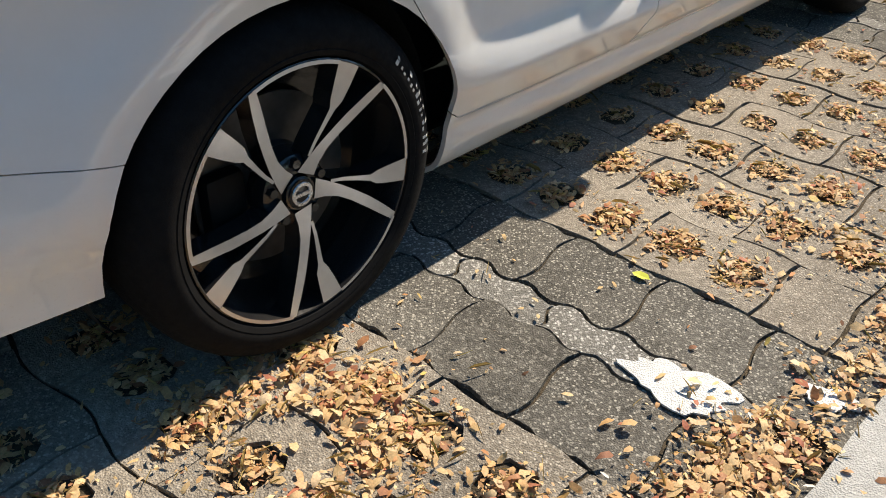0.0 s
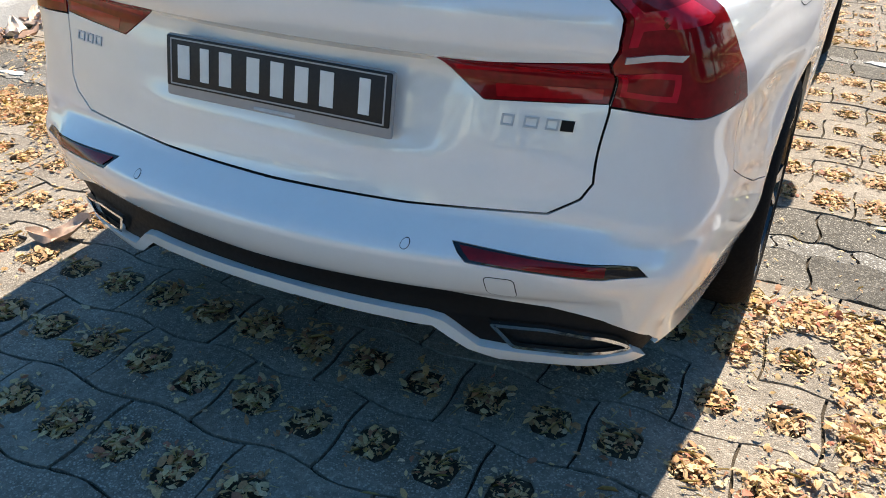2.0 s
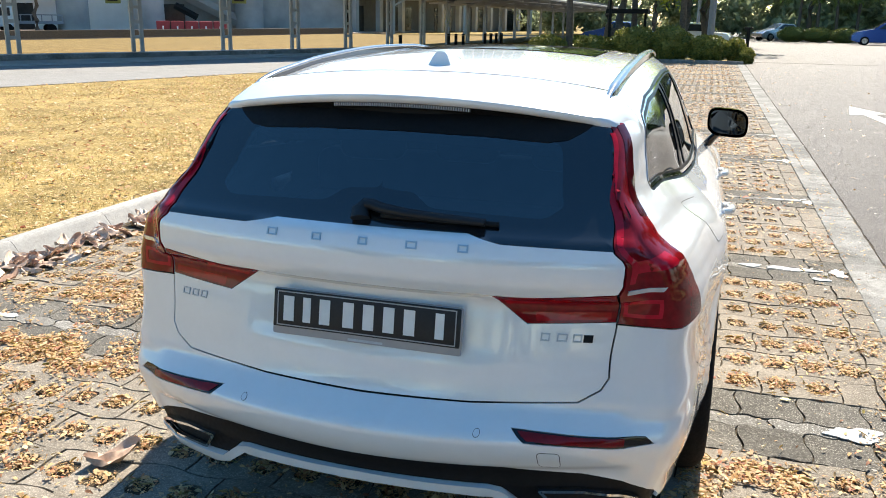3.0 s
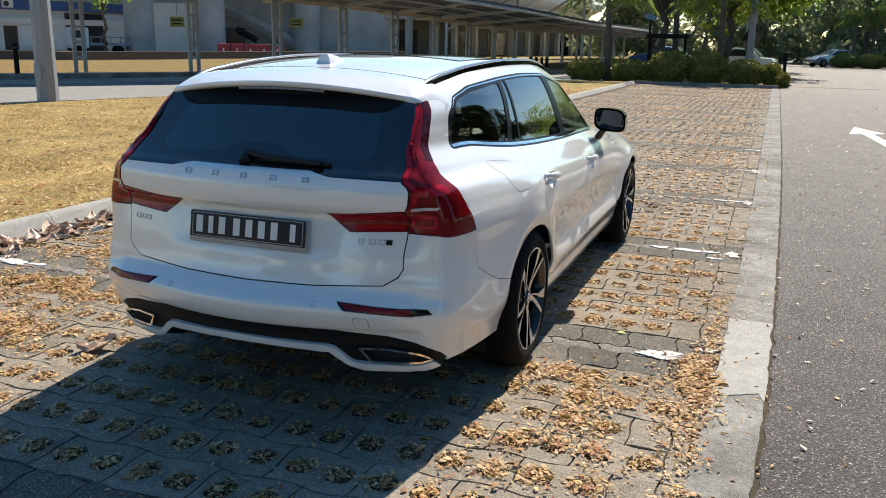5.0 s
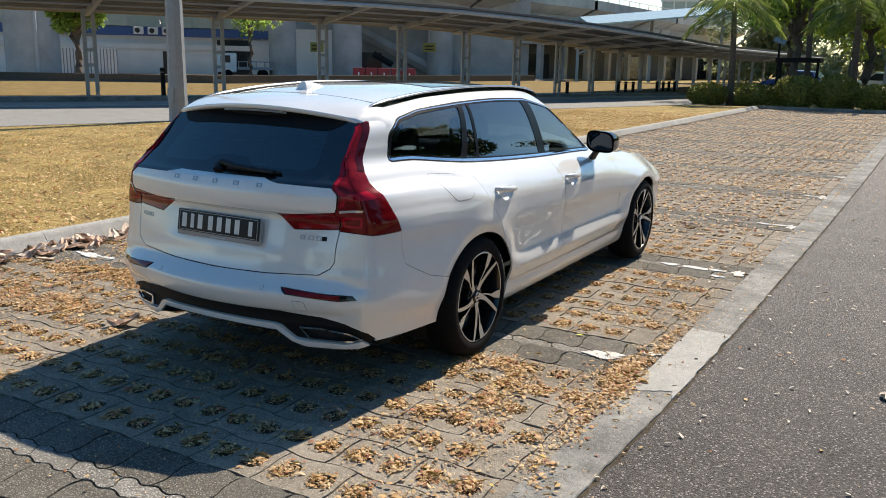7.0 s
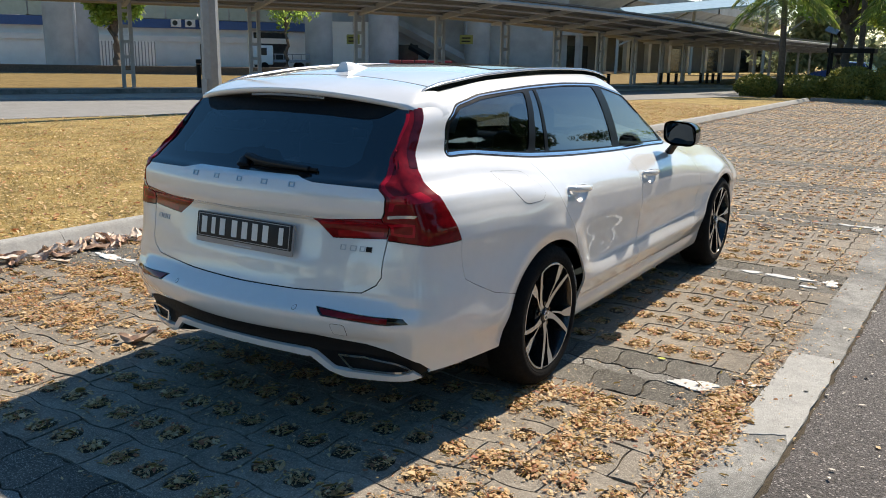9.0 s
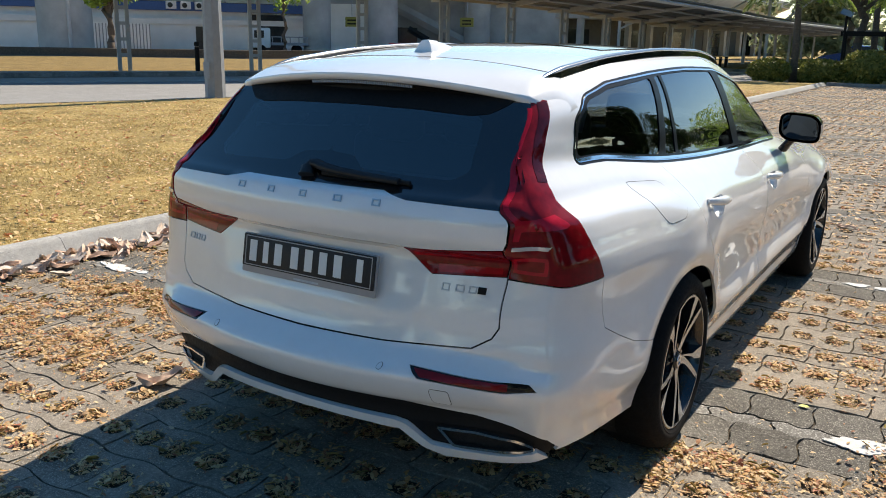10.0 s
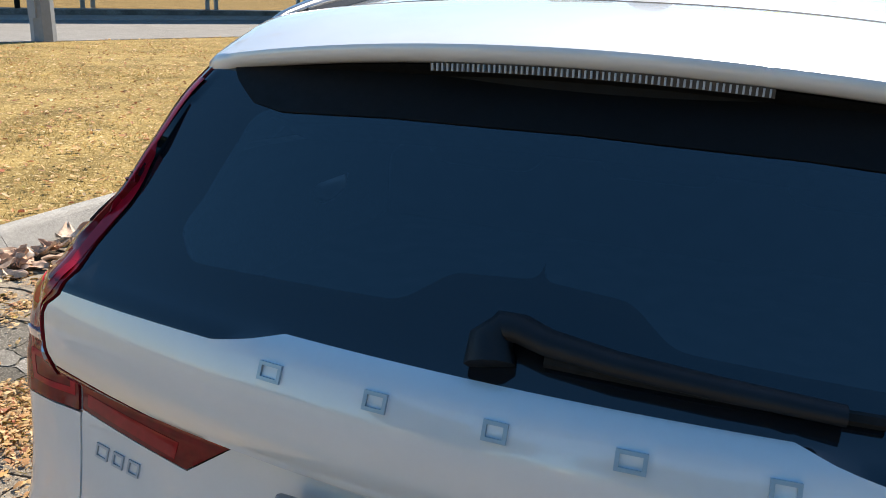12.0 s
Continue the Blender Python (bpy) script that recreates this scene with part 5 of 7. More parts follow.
def build_badges():
    for x, wd in ((-0.268, 0.040), (-0.133, 0.036), (0.0, 0.034), (0.133, 0.040), (0.268, 0.036)):
        bm = bmesh.new()
        hollow_on_tail(bm, x, 1.001, wd * 0.38, 0.0105, 0.0042, 0.0035, 0.0)
        part("badge", bm, M["badge_chrome"], tailgate, "plain chrome badge shape")
    for x, wd, m in ((0.480, 0.026, "badge_grey"), (0.523, 0.030, "badge_grey"), (0.561, 0.026, "badge_grey"), (0.588, 0.024, "black")):
        bm = bmesh.new()
        if m == "black":
            on_tail(bm, x, 0.772, -wd / 2, wd / 2, -0.010, 0.010, -0.001, 0.0025, 0.12)
        else:
            hollow_on_tail(bm, x, 0.772, wd * 0.45, 0.0105, 0.0035, 0.0025, 0.12)
        part("badge", bm, M[m], tailgate, "plain small badge shape")
    for x, wd in ((-0.600, 0.030), (-0.565, 0.026), (-0.532, 0.026)):
        bm = bmesh.new()
        hollow_on_tail(bm, x, 0.772, wd * 0.45, 0.0105, 0.0035, 0.0025, 0.12)
        part("badge", bm, M["badge_grey"], tailgate, "plain small badge shape")


build_badges()
# ---------------------------------------------------------------- ground
def sheet(name, poly, z, mat, label, category, thick=0.3, bevel=0.0):
    ob = part(name, slab_bm(poly, z - thick, z, bevel), mat)
    return tagged(ob, label, category, kind="structure")


def stuff(name, verts, tris, mat, label, category, quads=False):
    """One object for what nobody could count, from arrays."""
    verts, tris = np.asarray(verts, np.float32), np.asarray(tris, np.int32)
    k = tris.shape[1]
    me = bpy.data.meshes.new(name)
    me.vertices.add(len(verts))
    me.vertices.foreach_set("co", verts.ravel())
    me.loops.add(tris.size)
    me.loops.foreach_set("vertex_index", tris.ravel())
    me.polygons.add(len(tris))
    me.polygons.foreach_set("loop_start", np.arange(len(tris), dtype=np.int32) * k)
    me.update(calc_edges=True)
    me.materials.append(mat)
    return tagged(new(name, me), label, category, kind="stuff")


X0, X1, X2 = -3.35, 1.82, 2.06          # kerb face, inner and outer edge of the concrete strip
Y_END = 31.6
sheet("ground", [(-900, -900), (900, -900), (900, 900), (-900, 900)], -0.06, M["lawn"], "dry open ground to the horizon", "ground", 0.4)
sheet("bay_bed", [(X0, -14), (X1, -14), (X1, Y_END), (X0, Y_END)], -0.010, M["soil"], "dusty soil bed under the pavers", "ground", 0.03)


def strip_in(y):
    return float(np.interp(y, (-14, -3.0, -1.2, -0.1, 0.9, 2.4, 6.0), (1.66, 1.70, 1.742, 1.780, 1.800, 1.810, X1)))


def strip_out(y):
    return float(np.interp(y, (-14, -3.0, -1.2, -0.7, 0.1, 1.3, 3.3, 5.3, 9.0), (1.88, 1.92, 1.963, 1.982, 2.014, 2.036, 2.06, 2.08, 2.10)))


def rough_slab(y0, y1, slant=0.0, jag=0.0, seed=0):
    """A length of the strip with uneven edges, its lower end torn where jag is set."""
    rnd = random.Random(seed)
    n = max(3, int((y1 - y0) / 0.06)) if y0 < 8 else max(3, int((y1 - y0) / 0.5))
    left, right = [], []
    for i in range(n + 1):
        y = y0 + (y1 - y0) * i / n
        left.append((strip_in(y) + 0.006 * noise.noise((0.0, y * 7, 1.0)) + rnd.uniform(-0.002, 0.002), y))
        right.append((strip_out(y) + 0.010 * noise.noise((3.0, y * 6, 1.0)) + rnd.uniform(-0.003, 0.003), y))
    low = []
    if jag:
        for i in range(1, 9):
            t = i / 9
            low.append((right[0][0] + (left[0][0] - right[0][0]) * t, y0 + slant * (1 - t) + jag * noise.noise((t * 5.0, seed, 0.0))))
    return right + left[::-1] + low[::-1]


strip = thing("drain_strip", "weathered concrete strip along the asphalt edge", "kerb", kind="structure")
for y0, y1 in ((-14, -3.2), (-3.197, 4.6), (4.604, 9.5), (9.506, 15.0), (15.006, 22.0), (22.006, Y_END)):
    part("slab", slab_bm(rough_slab(y0, y1, seed=int(y0) + 20), -0.05, 0.006, 0.003), M["concrete"], strip)
part("slab", slab_bm(rough_slab(-0.05, 1.14, 0.10, 0.10, 7), 0.0, 0.0095), M["concrete_new"], strip, "paler repaired length of concrete")


def build_asphalt():
    # the edge towards the strip is ragged
    rnd = random.Random(5)
    edge = []
    for i in range(1540):
        y = -20 + 0.035 * i
        edge.append((strip_out(y) + 0.010 + 0.016 * rnd.random() ** 2 + 0.03 * noise.noise((0.0, i * 0.11, 0.0)) ** 2, y))
    poly = edge + [(15.0, 34), (15.0, -20)]
    ob = part("asphalt", slab_bm(poly, -0.05, 0.0), M["asphalt"])
    tagged(ob, "worn dark asphalt lane with pale stone chips", "road", kind="structure")
    sheet("far_lane", [(2.12, 34), (15, 34), (34, 64), (40, 130), (1.0, 130), (1.6, 60)], 0.0, M["asphalt"], "asphalt lane running on behind the bays", "road", 0.05)
    sheet("edge_gap", [(1.84, -14), (2.0, -14), (2.16, 9), (2.16, Y_END), (1.9, Y_END), (1.9, 0)], -0.005, M["soil"], "dark dirt in the gap beside the asphalt", "ground", 0.03)


build_asphalt()

# kerb along the lawn, in lengths with a battered face
def kerb_bm(y0, y1):
    prof = [(-0.17, -0.08), (-0.17, 0.112), (-0.105, 0.116), (-0.085, 0.110), (-0.068, 0.096), (0.0, 0.004), (0.0, -0.08)]
    bm = bmesh.new()
    a = [bm.verts.new((X0 + x, y0, z)) for x, z in prof]
    b = [bm.verts.new((X0 + x, y1, z)) for x, z in prof]
    bm.faces.new(a)
    bm.faces.new(b[::-1])
    for i in range(len(prof)):
        j = (i + 1) % len(prof)
        bm.faces.new((a[i], b[i], b[j], a[j]))
    bmesh.ops.recalc_face_normals(bm, faces=bm.faces[:])
    return bm


kerb = thing("kerb", "pale concrete kerb beside the dry lawn", "kerb", kind="structure")
y = -14.0
while y < Y_END - 0.1:
    part("kerb_stone", kerb_bm(y + 0.002, min(y + 0.9, Y_END) - 0.002), M["concrete_new"], kerb)
    y += 0.9
end_kerb = thing("end_kerb", "concrete kerb below the hedge", "kerb", kind="structure")
for i in range(6):
    part("kerb_stone", slab_bm([(X0 + 0.005 + i * 0.9, Y_END), (X0 + (i + 1) * 0.9 - 0.003, Y_END), (X0 + (i + 1) * 0.9 - 0.003, Y_END + 0.15), (X0 + 0.005 + i * 0.9, Y_END + 0.15)], -0.08, 0.12, 0.018), M["concrete"], end_kerb)


def near_edge(y):
    return -13.7 + (y - 8.0) * 0.335


def far_edge(y):
    return -24.6 + (y - 13.0) * 0.49


def build_lawn():
    rnd = np.random.default_rng(4)
    ys = np.linspace(-14, Y_END, 150)
    ts = np.linspace(0, 1, 70)
    vs = []
    for yy in ys:
        xa, xb = near_edge(yy), X0 - 0.165
        for t in ts:
            x = xa + (xb - xa) * t
            bump = 0.03 * noise.noise((x * 0.5, yy * 0.5, 0)) + 0.012 * noise.noise((x * 2.3, yy * 2.3, 3))
            vs.append((x, yy, 0.075 + bump * min(1, 6 * t * (1 - t))))
    n = len(ts)
    fs = [(i * n + j, i * n + j + 1, (i + 1) * n + j + 1, (i + 1) * n + j) for i in range(len(ys) - 1) for j in range(n - 1)]
    me = mesh_of("lawn", vs, fs, M["lawn"], 60)
    tagged(part("lawn", me), "parched yellow lawn with scattered fallen leaves", "lawn", kind="structure")
    # blades
    N = 150000
    y = rnd.uniform(0, 1, N) ** 1.5 * 24 - 1.0
    t = rnd.uniform(0, 1, N) ** 0.7
    x = near_edge(y) + (X0 - 0.16 - near_edge(y)) * t
    keep = np.array([noise.noise((a * 0.9, b * 0.9, 7)) for a, b in zip(x, y)]) > rnd.uniform(-0.8, 0.35, N)
    x, y = x[keep], y[keep]
    N = len(x)
    h = rnd.uniform(0.006, 0.024, N)
    a = rnd.uniform(0, 2 * np.pi, N)
    lean = rnd.uniform(0.4, 2.4, N) * h
    b = rnd.uniform(0, 2 * np.pi, N)
    w = 0.004
    base = np.stack([x, y, np.full(N, 0.068)], 1)
    d = np.stack([np.cos(a) * w, np.sin(a) * w, 0 * a], 1)
    tip = base + np.stack([np.cos(b) * lean, np.sin(b) * lean, h + 0.014], 1)
    V = np.stack([base - d, base + d, tip], 1).reshape(-1, 3)
    stuff("grass_blades", V, np.arange(len(V)).reshape(-1, 3), M["straw"], "short dry straw-coloured grass blades", "grass")


build_lawn()

ROAD = [(near_edge(-25), -25), (near_edge(32), 32), (-2.0, 46), (6, 80), (-20, 80), (far_edge(45), 45), (far_edge(-10), -10)]
sheet("side_road", ROAD, -0.02, M["road"], "pale worn side road beyond the lawn", "road", 0.03)
sheet("side_kerb", [(near_edge(-25), -25), (near_edge(-25) + 0.14, -25), (near_edge(32) + 0.14, 32), (near_edge(32), 32)], 0.085, M["concrete"], "low kerb between lawn and side road", "kerb", 0.2)
sheet("far_kerb", [(far_edge(-10) - 0.30, -10), (far_edge(-10), -10), (far_edge(45), 45), (far_edge(45) - 0.30, 45)], 0.13, M["concrete"], "concrete kerb on the far side of the road", "kerb", 0.25)
sheet("walkway", [(far_edge(-10) - 1.5, -10), (far_edge(-10) - 0.30, -10), (far_edge(45) - 0.30, 45), (far_edge(45) - 1.5, 45)], 0.12, M["viaduct"], "shaded concrete footpath under the canopy", "pavement", 0.2)
sheet("apron", [(far_edge(-10) + 4.3, -10), (far_edge(20) + 3.4, 20), (far_edge(42) + 0.9, 42), (far_edge(45), 45), (far_edge(20) + 1.2, 20), (far_edge(-10) + 1.4, -10)], 0.02, M["concrete_new"], "pale concrete apron along the far road edge", "pavement", 0.06)
sheet("verge", [(-70, 5), (far_edge(-10) - 1.5, -10), (far_edge(45) - 1.5, 45), (-12, 70), (-28, 66), (-33, 33)], 0.10, M["verge"], "brown dry grass verge behind the footpath, darkened for canopy shade", "lawn", 0.15)
sheet("brick_path", [(-110, 8), (-45, 23.5), (-34, 32.5), (-28.5, 66), (-30, 130), (-120, 130)], 0.12, M["brick"], "reddish paving under the viaduct", "pavement", 0.3)
# The bark colour puts the viaduct's shade on this wall.
sheet("low_wall", [(-110, 8.2), (-45, 23.7), (-34, 32.7), (-28.5, 66), (-28.9, 66), (-34.4, 33), (-45.3, 24.1), (-110, 8.6)], 0.55, M["bark"], "low wall under the viaduct, coloured dark brown for its shade", "wall", 0.6)


# painted marks on the lane and at the ends of the bays
def painted(name, poly, z, label):
    bm = slab_bm(poly, z - 0.004, z)
    return tagged(part(name, bm, M["road_paint"]), label, "road marking", kind="structure")


painted("lane_arrow", [(3.50, 15.3), (3.28, 13.6), (3.52, 13.75), (3.75, 10.9), (3.95, 10.95), (3.72, 13.85), (3.95, 14.0)], 0.004, "white painted arrow on the asphalt lane")


def blot(cx, cy, rx, ry, seed, n=40):
    r = random.Random(seed)
    ph = [r.uniform(0, 6.3) for _ in range(4)]
    out = []
    for i in range(n):
        a = 2 * math.pi * i / n
        k = 1 + 0.20 * math.sin(2 * a + ph[0]) + 0.14 * math.sin(3 * a + ph[1]) + 0.12 * math.sin(5 * a + ph[2]) + 0.08 * math.sin(9 * a + ph[3]) + 0.07 * r.uniform(-1, 1)
        out.append((cx + rx * k * math.cos(a), cy + ry * k * math.sin(a)))
    return out


for i, (cx, cy, rx, ry) in enumerate(((1.505, 0.385, 0.115, 0.052), (1.73, 0.175, 0.05, 0.055), (1.725, 0.55, 0.045, 0.03), (1.69, 0.06, 0.04, 0.05),
                                      (1.46, 2.79, 0.14, 0.045), (1.74, 2.78, 0.05, 0.08), (1.20, 2.80, 0.08, 0.03), (1.62, 2.60, 0.05, 0.03), (1.62, 5.19, 0.16, 0.04), (1.77, 5.15, 0.04, 0.12), (1.79, 7.55, 0.05, 0.13), (1.66, 7.59, 0.11, 0.03),
                                      (1.70, 9.99, 0.12, 0.03), (1.78, 9.95, 0.04, 0.12), (1.72, 12.39, 0.10, 0.03), (1.72, 14.79, 0.10, 0.03), (1.74, 17.19, 0.10, 0.03), (-2.84, 0.39, 0.14, 0.05), (-2.62, 0.40, 0.06, 0.03), (-2.85, 2.79, 0.12, 0.04))):
    painted("bay_mark", blot(cx, cy, rx, ry, i), 0.0065, "remnant of white bay-line paint on a paver")
# ---------------------------------------------------------------- planting
def leaf_cloud(rng, centres, radii, n, size, flat=0.8):
    """Many small leaf cards filling clumps, denser towards their outside."""
    centres, radii = np.asarray(centres, float), np.asarray(radii, float)
    pick = rng.integers(0, len(centres), n)
    d = rng.normal(size=(n, 3))
    d /= np.linalg.norm(d, axis=1, keepdims=True)
    r = rng.uniform(0.25, 1.0, n) ** 0.45
    p = centres[pick] + d * (radii[pick] * r)[:, None] * (1, 1, flat)
    a = rng.normal(size=(n, 3))
    a /= np.linalg.norm(a, axis=1, keepdims=True)
    b = np.cross(a, rng.normal(size=(n, 3)))
    b /= np.linalg.norm(b, axis=1, keepdims=True)
    s = rng.uniform(0.6, 1.3, n)[:, None] * size
    v = np.stack([p - a * s, p + b * s * 0.42, p + a * s, p - b * s * 0.42], 1)
    return v.reshape(-1, 3), np.arange(4 * n).reshape(-1, 4)


def mesh_arrays(name, v, f, mat):
    me = bpy.data.meshes.new(name)
    v, f = np.asarray(v, np.float32), np.asarray(f, np.int32)
    k = f.shape[1]
    me.vertices.add(len(v))
    me.vertices.foreach_set("co", v.ravel())
    me.loops.add(f.size)
    me.loops.foreach_set("vertex_index", f.ravel())
    me.polygons.add(len(f))
    me.polygons.foreach_set("loop_start", np.arange(len(f), dtype=np.int32) * k)
    me.update(calc_edges=True)
    me.materials.append(mat)
    return me


def build_tree(at, height, spread_r, seed, mat="foliage", trunk=0.30, n=4800, leaf=0.20, label="tall spreading tree with dense green crown", fork=0.30):
    rng = np.random.default_rng(seed)
    t = thing("tree", label, "tree", "trees round the car park", at)
    base = [(0, 0, 0)]
    k = 8
    for i in range(1, k + 1):
        base.append((0.03 * rng.normal() * i, 0.03 * rng.normal() * i, height * (fork + 0.18) * i / k))
    bm = tube_bm(base, lambda w: trunk * (1.25 - 0.75 * w), 10)
    centres, radii = [], []
    for i in range(9):
        a = 2 * math.pi * i / 9 + rng.uniform(-0.3, 0.3)
        h0 = height * rng.uniform(fork, fork + 0.16)
        r = spread_r * rng.uniform(0.45, 0.95)
        h1 = height * rng.uniform(0.48, 0.94)
        pts = [(0, 0, h0), (0.4 * r * math.cos(a), 0.4 * r * math.sin(a), h0 + 0.55 * (h1 - h0)), (r * 0.85 * math.cos(a + 0.2), r * 0.85 * math.sin(a + 0.2), h1)]
        tube_bm(pts, lambda w: trunk * (0.5 - 0.36 * w), 6, 1.0, bm)
        for q in range(3):
            s = 0.55 + 0.25 * q
            centres.append((r * s * math.cos(a + 0.2 * q) + rng.normal() * 0.3, r * s * math.sin(a + 0.2 * q) + rng.normal() * 0.3, h0 + (h1 - h0) * (0.45 + 0.3 * q) + rng.normal() * 0.3))
            radii.append(spread_r * rng.uniform(0.24, 0.40))
    centres.append((0, 0, height * 0.88))
    radii.append(spread_r * 0.4)
    part("trunk", bm, M["bark"], t, "", 60)
    v, f = leaf_cloud(rng, centres, radii, n, leaf)
    part("crown", mesh_arrays("crown", v, f, M[mat]), None, t)
    return t


def build_palm(at, height, seed, trunk=0.13, frond=2.4):
    rng = np.random.default_rng(seed)
    t = thing("palm_tree", "slender palm with arching green fronds", "palm tree", "palms behind the hedge", at)
    lean = rng.normal(size=2) * 0.12
    pts = [(lean[0] * (i / 7) ** 2 * height * 0.3, lean[1] * (i / 7) ** 2 * height * 0.3, height * i / 7) for i in range(8)]
    part("trunk", tube_bm(pts, lambda w: trunk * (1.2 - 0.45 * w), 10), M["bark"], t, "", 60)
    top = np.array(pts[-1])
    for k in range(17):
        a = 2.4 * k + rng.uniform(-0.2, 0.2)
        up = rng.uniform(-0.35, 1.1)
        L = frond * rng.uniform(0.8, 1.1)
        d = np.array([math.cos(a), math.sin(a), 0])
        rib, V, F = [], [], []
        for i in range(15):
            s = i / 14
            rib.append(top + d * L * s * (1 - 0.18 * s) + np.array([0, 0, L * (up * s * 0.75 - (0.55 + 0.35 * up) * s * s)]))
        side = np.array([-d[1], d[0], 0])
        for i in range(1, 15):
            for sgn in (1, -1):
                for h in (0, 0.5):
                    s = (i + h) / 15
                    j = min(i, 13)
                    p = rib[j] + (rib[j + 1] - rib[j]) * h
                    ln = L * 0.34 * math.sin(math.pi * (0.12 + 0.82 * s)) * rng.uniform(0.85, 1.1)
                    tip = p + side * sgn * ln * 0.75 + d * ln * 0.45 + np.array([0, 0, -ln * rng.uniform(0.35, 0.8)])
                    w = d * 0.022 + np.array([0, 0, 0.012])
                    mid = p + (tip - p) * 0.5 + np.array([0, 0, 0.06 * ln])
                    b = len(V)
                    V += [p - w * 0.5, p + w * 0.5, mid + w, tip, mid - w]
                    F.append((b, b + 1, b + 2, b + 4))
                    F.append((b + 4, b + 2, b + 3, b + 3))
        faces = [f if f[2] != f[3] else f[:3] for f in F]
        me = mesh_of("frond", V, faces, M["palmleaf"])
        fr = part("frond", me, None, t)
        part("rib", tube_bm(rib, lambda w: 0.02 * (1.1 - w), 5), M["palmleaf"], fr)
    return t


def build_bush(at, rx, ry, h, seed, mat="hedgeleaf", n=4200, leaf=0.075):
    rng = np.random.default_rng(seed)
    t = thing("bush", "clipped round green bush in the hedge row", "bush", "hedge row behind the bays", at)
    bm = bmesh.new()
    bmesh.ops.create_icosphere(bm, subdivisions=3, radius=1.0)
    for v in bm.verts:
        k = 0.86 + 0.12 * noise.noise(v.co * 2.2 + Vector((seed, 0, 0)))
        z = v.co.z
        v.co = Vector((v.co.x * rx * k, v.co.y * ry * k, max(0.0, h * 0.5 + z * h * 0.5 * k)))
    part("core", bm, M["hedgeleaf"], t, "", 80)
    d = rng.normal(size=(n, 3))
    d /= np.linalg.norm(d, axis=1, keepdims=True)
    k = np.array([0.90 + 0.14 * noise.noise(Vector(q) * 2.2 + Vector((seed, 0, 0))) for q in d]) * rng.uniform(0.9, 1.08, n)
    p = np.stack([d[:, 0] * rx * k, d[:, 1] * ry * k, np.maximum(0.02, h * 0.5 + d[:, 2] * h * 0.5 * k)], 1)
    a = d + rng.normal(size=(n, 3)) * 0.8
    a /= np.linalg.norm(a, axis=1, keepdims=True)
    b = np.cross(a, rng.normal(size=(n, 3)))
    b /= np.linalg.norm(b, axis=1, keepdims=True)
    s = rng.uniform(0.6, 1.4, n)[:, None] * leaf
    v = np.stack([p - a * s * 0.4, p + b * s * 0.4, p + a * s, p - b * s * 0.4], 1).reshape(-1, 3)
    part("leaves", mesh_arrays("leaves", v, np.arange(4 * n).reshape(-1, 4), M[mat]), None, t)


for i, (x, y, rx, h) in enumerate(((-5.7, 33.0, 0.85, 1.0), (-3.75, 33.2, 0.95, 1.0), (-2.2, 33.0, 0.95, 1.4), (-0.75, 33.1, 0.95, 1.45), (0.75, 33.0, 0.85, 1.12), (1.75, 33.4, 0.4, 1.0), (-4.7, 34.8, 0.9, 0.95), (2.15, 33.0, 0.3, 0.65))):
    build_bush((x, y, -0.06), rx, 0.85, h, 20 + i)
for i, (x, y, rx, h) in enumerate(((7.3, 76.2, 1.3, 1.3), (9.2, 75.8, 1.4, 1.3), (11.2, 75.4, 1.3, 1.25), (10.45, 41.0, 0.85, 1.45))):
    build_bush((x, y, -0.06), rx, 0.9, h, 40 + i)

for i, (x, y, h) in enumerate(((-4.9, 33.6, 4.3), (-0.4, 35.4, 4.3), (-2.8, 40.0, 6.0), (8.0, 80.0, 4.6), (9.6, 80.5, 5.0), (11.2, 81.0, 4.6), (13.0, 82.0, 5.2), (15.8, 80.0, 4.8))):
    build_palm((x, y, -0.06), h, 60 + i)

TREES = ((-3.6, 41.5, 9.0, 3.6, "foliage"), (-0.6, 44.0, 10.0, 4.2, "foliage_light"), (0.4, 47.0, 9.0, 3.4, "foliage"), (-5.0, 49.0, 10.5, 4.0, "foliage"),
         (6.0, 100.0, 9.0, 4.6, "foliage"), (14.0, 92.0, 10.5, 5.0, "foliage"), (21.0, 78.0, 10.0, 5.0, "foliage"), (0.5, 58.0, 10.0, 4.8, "foliage_light"), (-42.5, 30.2, 7.5, 2.0, "foliage"),
         (18.0, 42.0, 8.5, 4.4, "foliage_dark"), (9.4, 86.0, 16.0, 8.0, "foliage"), (14.5, 40.0, 7.0, 3.6, "foliage_dark"), (-4.0, 75.0, 12.0, 6.0, "foliage"), (24.0, 92.0, 12.0, 6.0, "foliage"))
for i, (x, y, h, r, m) in enumerate(TREES):
    build_tree((x, y, -0.06), h, r, 80 + i, m, 0.22)


